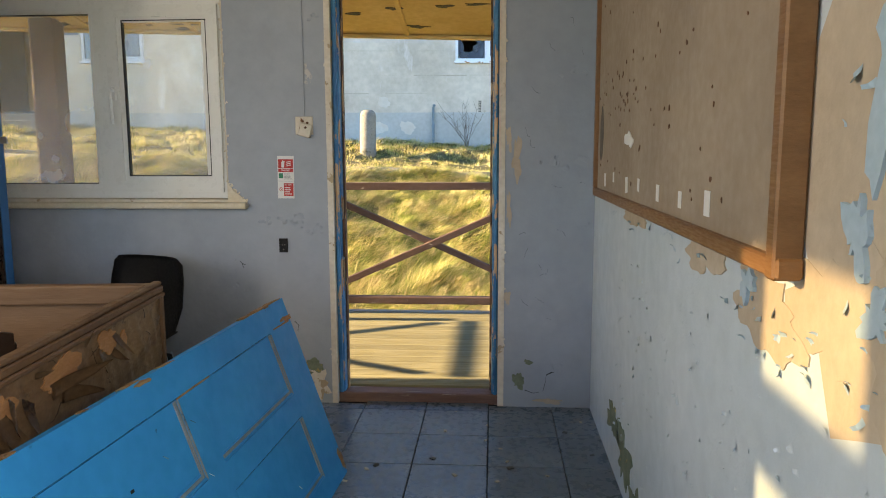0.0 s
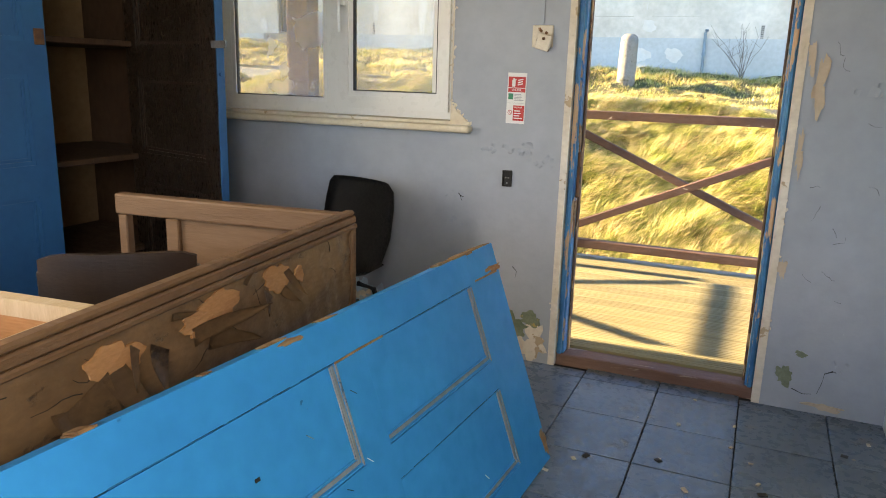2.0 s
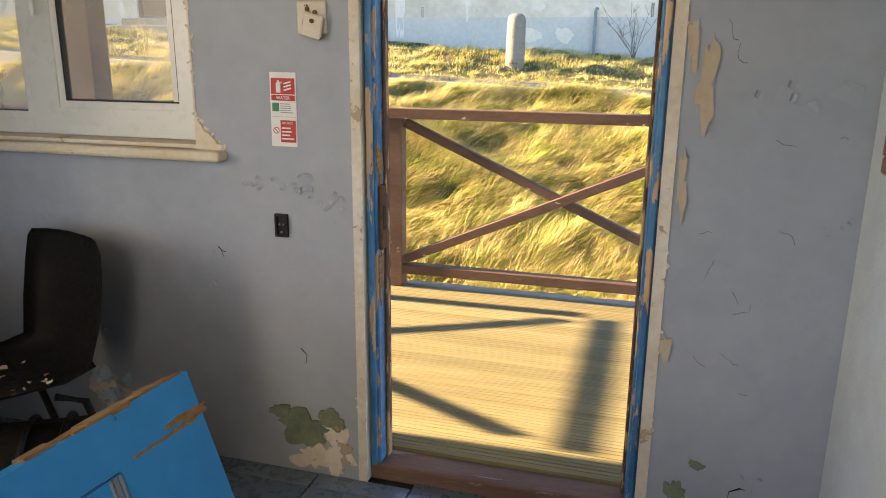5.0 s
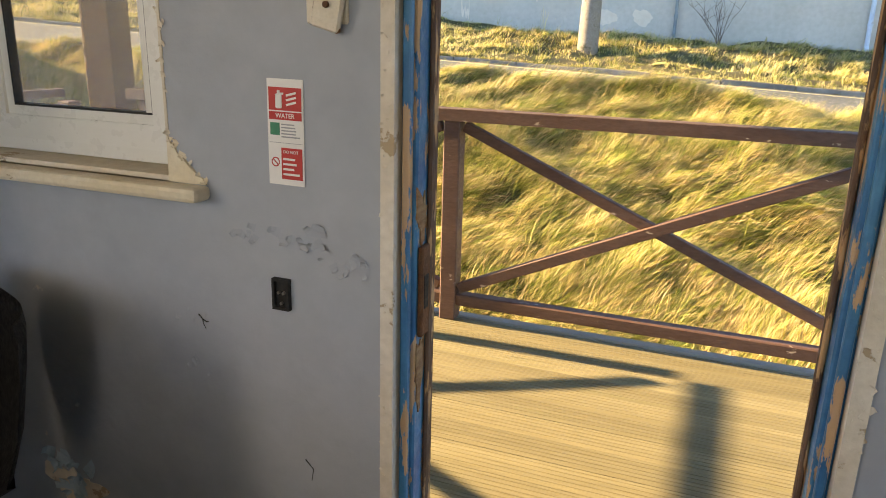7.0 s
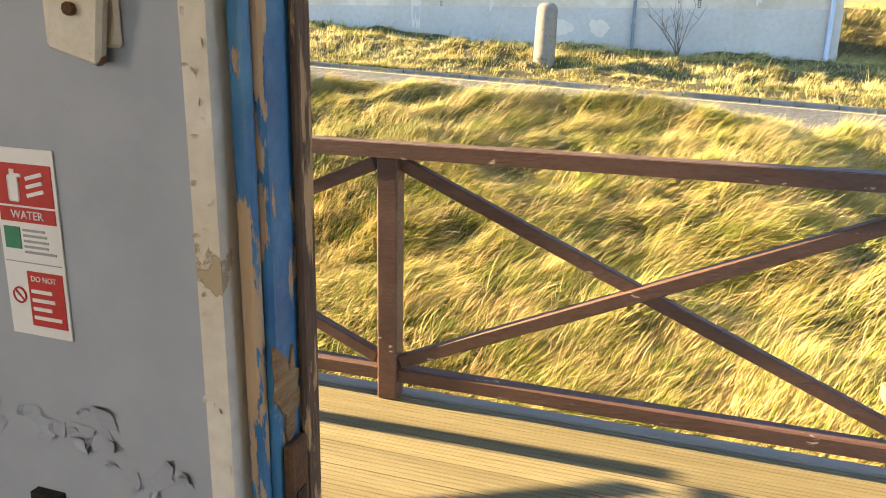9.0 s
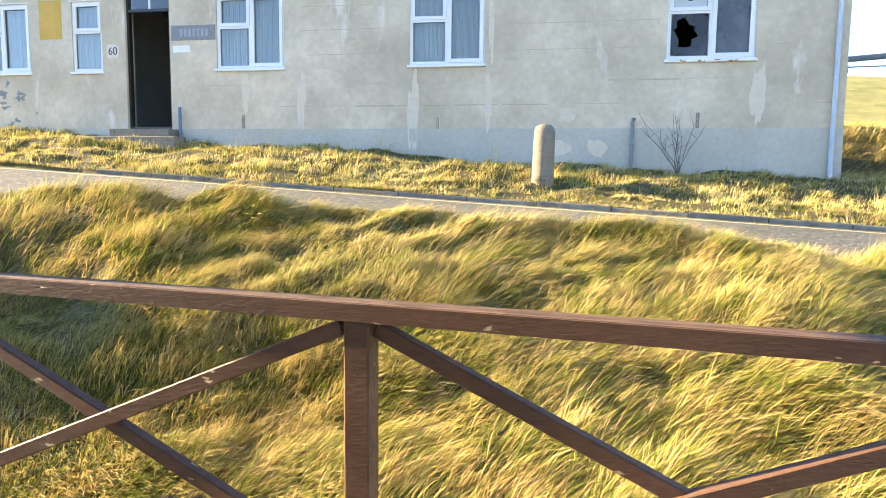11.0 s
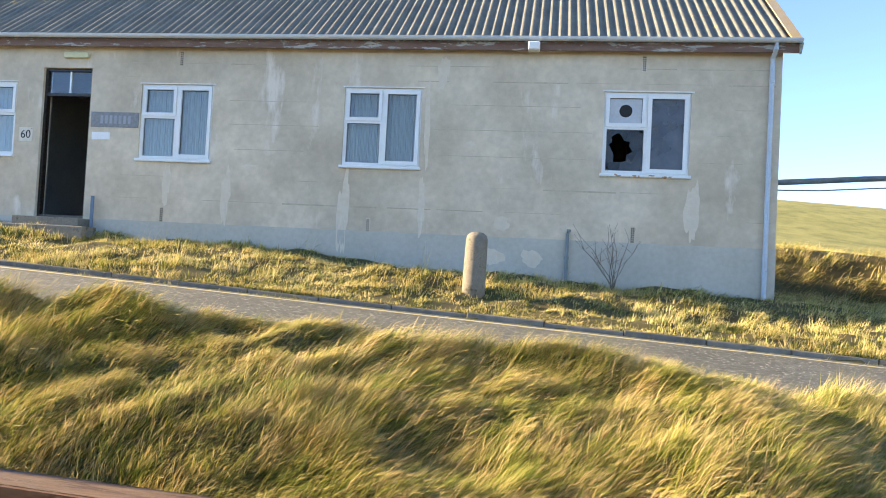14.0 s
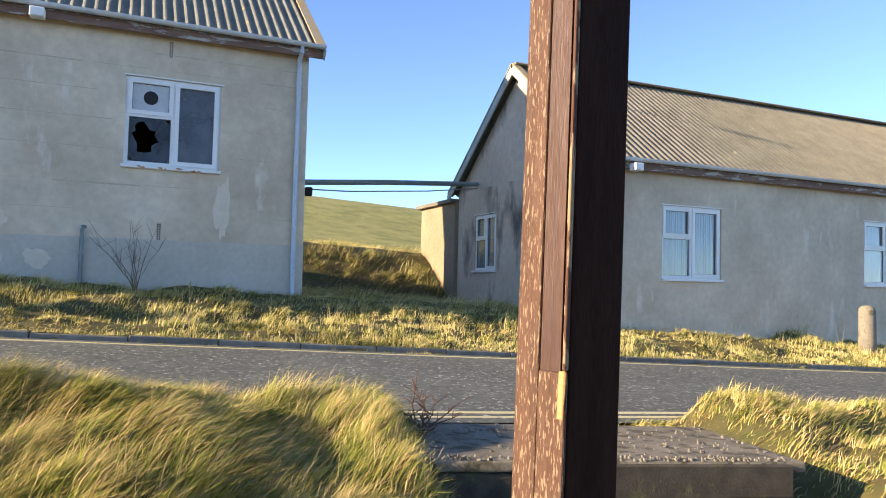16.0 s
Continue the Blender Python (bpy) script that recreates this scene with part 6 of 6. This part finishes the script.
for k in range(9):
    u_ = S0 + 7.8 + rb.random() * 1.2
    part("rust_spot", blotch(u_, 3.062 + rb.uniform(-0.004, 0.02), rb.uniform(0.012, 0.04), 0.012, 0.0, 0.0628, lambda u, w_, t: (u, -t, w_), rb, 10, 0.5), M_ORANGE, h1, "orange rust bloom on the sill")
for k in range(5):
    part("rust_spot", blotch(S0 + 3.64 + rb.random() * 0.5, ZS + 0.76 + rb.uniform(-0.01, 0.01), rb.uniform(0.008, 0.02), 0.008, -0.032, -0.0285, lambda u, w_, t: (u, -t, w_), rb, 10, 0.5), M_ORANGE, h1, "orange rust bloom on the transom")
part("yellow_panel", box(S0 - 3.69, S0 - 3.20, -0.004, 0, 3.71, 4.42), M_YELLOW, h1, "plain ochre yellow painted panel")
n60 = part("number_plate", box(S0 - 2.25, S0 - 1.99, -0.012, 0, 3.33, 3.58, 0.003), M_CREAM, h1, "cream house number plate")
words("60", 0.20, pose(S0 - 2.12, -0.0135, 3.455, 90), M_BLACK, n60, 0.001)
pl_ = part("plaque", box(S0 - 0.90, S0 - 0.02, -0.016, 0, 3.62, 3.88, 0.003), M_PLAQUE, h1, "grey lettered plaque")
for k in range(7):
    part("letter_bar", box(S0 - 0.72 + 0.085 * k, S0 - 0.67 + 0.085 * k, -0.019, -0.0165, 3.68, 3.82), M_GREY, pl_)
part("name_plate", box(S0 - 0.87, S0 - 0.53, -0.012, 0, 3.40, 3.53, 0.008), M_WHITE, h1, "small white plate")
part("door_lamp", box(S0 - 1.45, S0 - 1.0, -0.07, 0, 4.80, 4.90, 0.012), mat("yellowed_lamp_cover", (0.62, 0.56, 0.30), (0.68, 0.62, 0.38), 6, 0.4), h1, "yellowed bulkhead lamp")
part("floodlight", box(S0 + 6.55, S0 + 6.73, -0.36, -0.18, 4.93, 5.06, 0.012), M_WHITE, h1, "white floodlight box under the eave")
for s, z in ((8.28, 2.16), (4.09, 2.12), (8.35, 4.83), (0.5, 2.16), (0.7, 4.83)):
    airbrick(h1, S0 + s, z)
downpipe(h1, S0 + 10.22, 1.25, 5.14)
vp = part("vent_pipe", tube([(S0 + 7.29, -0.06, 1.25), (S0 + 7.29, -0.06, 2.14), (S0 + 7.30, -0.03, 2.18), (S0 + 7.32, 0.0, 2.18)], 0.028, 10), M_PIPEG, h1, "grey-green waste pipe")
part("collar", tube([(S0 + 7.29, -0.06, 1.72), (S0 + 7.29, -0.06, 1.78)], 0.036, 10), M_PIPEG, vp)
part("blue_pipe", tube([(S0 - 0.72, -0.09, 1.75), (S0 - 0.72, -0.09, 2.42)], 0.030, 10), mat("blue_grey_pipe", (0.10, 0.16, 0.22), (0.15, 0.21, 0.27), 6, 0.5), h1, "short blue-grey pipe by the step")
# office chair seen in the doorway
oc = thing("office_chair", m1 @ Matrix.Translation((S0 - 1.18, 1.0, 1.05)) @ pose(0, 0, 0, 0, 0, 200), "dark office chair inside the open doorway", "chair")
part("seat", box(-0.24, 0.24, -0.24, 0.24, 1.42, 1.50, 0.03, segs=2), M_PLASTIC, oc)
part("backrest", box(-0.22, 0.22, 0.22, 0.27, 1.55, 2.05, 0.02, segs=2), M_PLASTIC, oc)
part("stem", tube([(0, 0, 1.04), (0, 0, 1.42)], 0.03, 10), M_STEEL, oc)
for k in range(5):
    a = k * math.tau / 5
    part("foot", beam((0, 0, 1.03), (0.28 * math.cos(a), 0.28 * math.sin(a), 1.015), 0.05, 0.03, 0.004), M_BLACK, oc)
for s in (-1, 1):
    part("armrest", tube([(0.25 * s, 0.2, 1.5), (0.27 * s, 0.15, 1.72), (0.27 * s, -0.15, 1.72), (0.25 * s, -0.2, 1.5)], 0.018, 8), M_PLASTIC, oc)

# second house, lower down the lane, its gable towards the gap
m2 = pose(6.74, 15.72, 0, 0, 0, ANG)
Z2, T2 = 1.70, 3.01
front2 = [(1.30, 2.68), (6.55, 7.90), (11.6, 12.95)]
left2 = [(1.07, 2.16), (3.90, 4.97)]
h2 = house("gabled_house", m2, 20.0, 5.9, -0.6, 3.72, 2.25, [(a, b, Z2, T2) for a, b in front2], [(a, b, 1.83, 3.10) for a, b in left2], M_RENDER, M_RENDER2, M_ROOF2, "single-storey rendered house with a stained gable and corrugated roof")
for a, b in front2:
    wall_window(h2, Matrix.Translation((a, 0, Z2)), b - a, T2 - Z2, "net")
for a, b in left2:
    wall_window(h2, pose(0, b, 1.83, 0, 0, -90), b - a, 1.27, "half" if a < 2 else "net")
downpipe(h2, 0.16, 0.75, 3.74)
part("floodlight", box(0.42, 0.60, -0.36, -0.18, 3.52, 3.65, 0.012), M_WHITE, h2, "white floodlight box under the eave")
part("annexe_wall", box(-0.10, 3.0, 5.91, 8.1, -0.2, 3.50), M_CREAMR, h2, "sunlit cream lean-to wall")
part("annexe_roof", box(-0.22, 3.1, 5.91, 8.25, 3.505, 3.60, 0.01), M_ROOF2, h2)
aer = part("aerial", tube([(-0.26, 2.05, 4.80), (-0.26, 2.03, 5.0), (-0.28, 1.88, 5.63), (-0.30, 1.50, 6.38)], 0.020, 8), M_GUTTER, h2, "television aerial on a pale leaning pole")
for k in range(6):
    part("element", tube([(-0.30 + 0.03 * (k - 2), 1.42 - 0.05 * k, 6.24 + 0.045 * k), (-0.30 - 0.03 * (k - 2), 1.72 - 0.05 * k, 6.30 + 0.045 * k)], 0.009, 5), M_GUTTER, aer)
part("boom", tube([(-0.30, 1.62, 6.22), (-0.30, 1.38, 6.56)], 0.011, 6), M_GUTTER, aer)
part("bracket", box(-0.26, 0.0, 2.0, 2.09, 4.80, 4.96), M_RUST, aer)
# service pipe between the two houses
e1 = m1 @ Vector((S0 + 10.40, 2.2, 3.30))
e2 = m2 @ Vector((-0.005, 4.87, 3.84))
sp = thing("service_pipe", pose(0, 0, 0), "grey service pipe spanning the gap between the houses", "pipe")
part("pipe", tube([e1, e1 + (e2 - e1) * 0.5 + Vector((0, 0, 0.02)), e2], 0.055, 10), M_PIPEG, sp)
part("cable", tube([e1 + Vector((0, 0, -0.10)), e1 + (e2 - e1) * 0.3 + Vector((0, 0, -0.17)), e1 + (e2 - e1) * 0.7 + Vector((0, 0, -0.16)), e2 + Vector((0, 0, -0.10))], 0.014, 6), M_PIPEG, sp)
q_ = e1 + (e2 - e1) * 0.12
part("lamp_head", box(q_.x - 0.07, q_.x + 0.07, q_.y - 0.07, q_.y + 0.07, q_.z - 0.26, q_.z - 0.09, 0.02), M_BLACK, sp, "small dark lamp hanging from the pipe")


# ---- bollards ----
def bollard(x, y, h, r, tilt):
    z = float(ground_z(np.array(x), np.array(y))) - 0.12
    bm = bmesh.new()
    prof = [(r * 1.08, 0), (r * 1.04, 0.3 * h), (r, 0.8 * h), (r * 0.99, 0.90 * h), (r * 0.86, 0.955 * h), (r * 0.55, 0.99 * h), (0.02, h)]
    rb = random.Random(int(x * 10))
    rows = [[bm.verts.new((a * math.cos(k * math.tau / 20) * rb.uniform(0.98, 1.02), a * math.sin(k * math.tau / 20) * rb.uniform(0.98, 1.02), b)) for k in range(20)] for a, b in prof]
    for a, b in zip(rows, rows[1:]):
        for k in range(20):
            bm.faces.new((a[k], a[(k + 1) % 20], b[(k + 1) % 20], b[k]))
    bm.faces.new(rows[0][::-1])
    bm.faces.new(rows[-1])
    ob = part("bollard", bm, M_CONC)
    ob.matrix_basis = pose(x, y, z, 0, tilt, 0)
    for p in ob.data.polygons:
        p.use_smooth = True
    return tagged(ob, "round-topped lichened concrete bollard on the verge", "bollard", "bollards")


bollard(-2.43, 14.0, 0.98, 0.148, 1.2)
bollard(12.18, 15.295, 0.98, 0.148, -0.5)


# ---- bare shrubs ----
def shrub(name, x, y, z, n, height, spread, material, label, seed):
    rb = random.Random(seed)
    s = thing(name, pose(x, y, z), label, "shrub")
    for k in range(n):
        a = rb.uniform(0, math.tau)
        lean = rb.uniform(0.15, 1.0) * spread
        pts = [Vector((0, 0, -0.05))]
        top = Vector((math.cos(a) * lean, math.sin(a) * lean * 0.35, height * rb.uniform(0.5, 1.0)))
        for i in range(1, 6):
            f = i / 5
            pts.append(Vector((top.x * f ** 1.2 + rb.gauss(0, 0.02), top.y * f + rb.gauss(0, 0.02), top.z * f)))
        stem = part("stem", tube(pts, 0.0062, 5, None, 0.002), material, s)
        for _ in range(rb.randint(2, 4)):
            i = rb.randint(2, 4)
            d = Vector((rb.uniform(-1, 1), rb.uniform(-0.4, 0.4), rb.uniform(0.3, 1))).normalized() * height * rb.uniform(0.12, 0.3)
            part("twig", tube([pts[i], pts[i] + d * 0.5 + Vector((0, 0, 0.01)), pts[i] + d], 0.0032, 4, None, 0.0015), material, stem)
    return s


sp_ = m1 @ Vector((S0 + 8.0, -0.25, 0))
shrub("bare_shrub", sp_.x, sp_.y, 1.30, 12, 1.05, 0.75, M_TWIG, "leafless thin-stemmed shrub against the house wall", 3)
shrub("dry_weed", 1.60, 9.06, 0.56, 11, 0.26, 0.30, M_TWIGR, "reddish dry weed on the concrete slab", 9)
shrub("dry_weed", 1.55, 9.12, 0.56, 2, 0.55, 0.06, M_TWIGR, "tall thin dry stalk at the lane edge", 14)


# ---- grass ----
def grass(name, tufts, blades, region, length, width, lean, material, label, seed, wind=(1.0, -0.12), spread=0.055, comb=0.5, clear=True):
    """Tufts of curved blades, each tuft leaning its own way about the wind."""
    g = np.random.default_rng(seed)
    x0, x1, q0, q1 = region
    cx, cq = g.uniform(x0, x1, tufts), g.uniform(q0, q1, tufts)
    cy = cq + SL * cx
    keep = g.random(tufts) < 0.22 + 1.0 * lattice(cx * 1.5, cy * 1.9, seed)
    if clear:
        keep &= ~((cx > 1.45) & (cx < 3.45) & (cy > 5.2) & (cy < 9.55)) & ~((cq > 9.42) & (cq < 13.0))
    cx, cy = cx[keep], cy[keep]
    t = len(cx)
    tl = length * g.uniform(0.55, 1.3, t) * (0.45 + 1.1 * lattice(cx * 1.1, cy * 1.3, seed + 1))
    ta = np.arctan2(wind[1], wind[0]) + comb * (2.0 * (lattice(cx * 0.9, cy * 1.1, seed + 2) - 0.5) + g.normal(0, 0.30, t))
    tn = np.clip(lean * (0.65 + 0.7 * lattice(cx * 1.4, cy * 1.6, seed + 3)) + g.normal(0, 0.10, t), 0.1, 1.45)
    ts = spread * g.uniform(0.6, 1.5, t)
    i = np.repeat(np.arange(t), np.maximum(6, (blades * g.uniform(0.5, 1.5, t)).astype(int)))
    n = len(i)
    ox, oy = g.normal(0, 1, n) * ts[i], g.normal(0, 1, n) * ts[i]
    x, y = cx[i] + ox, cy[i] + oy
    z = ground_z(x, y) - 0.012
    ln = tl[i] * g.uniform(0.5, 1.15, n)
    ux, uy = np.cos(ta[i]) * tn[i] + ox / ts[i] * 0.16 + g.normal(0, 0.22, n), np.sin(ta[i]) * tn[i] + oy / ts[i] * 0.16 + g.normal(0, 0.22, n)
    a = np.clip(np.hypot(ux, uy), 0.05, 1.45)
    dx, dy = ux / a, uy / a
    p0 = np.stack((x, y, z), -1)

    def step(p, ang, f):
        return p + (ln * f)[:, None] * np.stack((np.sin(ang) * dx, np.sin(ang) * dy, np.cos(ang)), -1)
    p1 = step(p0, a * 0.72, 0.5)
    p2 = step(p1, np.minimum(a * 1.3, 1.75), 0.5)
    wv = (width * g.uniform(0.6, 1.3, n))[:, None] * np.stack((-dy, dx, 0.3 * g.normal(size=n)), -1) * 0.5
    co = np.stack((p0 - wv, p0 + wv, p1 - wv * 0.8, p1 + wv * 0.8, p2), 1).reshape(-1, 3)
    base = np.arange(n) * 5
    f = np.stack([base + k for k in (0, 1, 3, 2, 2, 3, 4)], -1).ravel()
    ob = new(name, numpy_mesh(name, co, f, np.tile((4, 3), n), material))
    ob.data.polygons.foreach_set("use_smooth", np.ones(2 * n, bool))
    return tagged(ob, label, "grass", kind="stuff")


grass("bank_grass", 16500, 28, (-9.0, 1.75, 5.75, 9.36), 0.150, 0.0042, 1.0, M_GRASS, "wind-combed straw and green grass matted on the bank", 21, wind=(1.0, 0.20), spread=0.06, comb=0.5)
grass("bank_grass_near", 12000, 36, (-3.8, 1.7, 5.85, 9.36), 0.115, 0.0034, 0.95, M_GRASS, "finer straw and green tufts on the bank", 27, wind=(1.0, 0.25), spread=0.045, comb=0.6)
grass("bank_grass_far", 1900, 44, (3.45, 8.5, 5.75, 9.42), 0.105, 0.006, 0.95, M_GRASS, "green and straw grass beside the slab", 41)
grass("slab_weeds", 90, 18, (1.3, 4.1, 9.30, 9.50), 0.06, 0.006, 0.7, M_GRASSV, "weeds in the joint between slab and lane", 47, spread=0.035, comb=2.0, clear=False)
grass("slab_fringe", 90, 20, (1.38, 1.62, 8.15, 9.25), 0.13, 0.006, 0.8, M_GRASS, "grass hanging over the edge of the slab", 49, spread=0.035, clear=False)
grass("verge_grass", 9000, 22, (-14.0, 15.0, 13.20, 15.95), 0.10, 0.0090, 0.62, M_GRASSV, "tussocky straw-coloured grass on the verge", 51, comb=1.2, spread=0.045)
grass("kerb_weeds", 2600, 16, (-13, 13, 13.05, 13.32), 0.075, 0.008, 0.8, M_GRASSV, "low weeds growing over the kerb", 57, spread=0.045, comb=2.0)
grass("gap_grass", 1800, 26, (1.6, 8.0, 15.9, 27.0), 0.20, 0.010, 0.8, M_GRASSV, "rough grass between the houses", 61, spread=0.09)
grass("seed_stalks", 130, 9, (-9.0, 13.0, 14.2, 15.9), 0.36, 0.006, 0.45, M_GRASSV, "taller dry seed stalks by the house wall", 71, comb=1.0)

# ---- floor tiles ----
TS = 0.308
tile_mesh = None
for i in range(-11, 4):
    for j in range(-19, 4):
        x0, y0 = -0.385 + TS * i, 3.345 + 0.312 * j
        x1, y1 = x0 + TS - 0.004, y0 + 0.312 - 0.004
        x0, x1, y0, y1 = max(x0, LX), min(x1, RX), max(y0, BY), min(y1, WY + 0.09 if -0.86 < x0 + 0.1 < -0.01 else WY)
        if x1 - x0 < 0.03 or y1 - y0 < 0.03:
            continue
        whole = abs(x1 - x0 - TS + 0.004) < 1e-6 and abs(y1 - y0 - 0.308) < 1e-6
        if whole and tile_mesh:
            ob = new("tile", tile_mesh)
        else:
            ob = part("tile", box(0, x1 - x0, 0, y1 - y0, -0.012, 0, 0.002), M_TILE)
            if whole:
                tile_mesh = ob.data
        ob.parent = floor
        ob.location = (x0, y0, random.uniform(-0.0012, 0.0008))
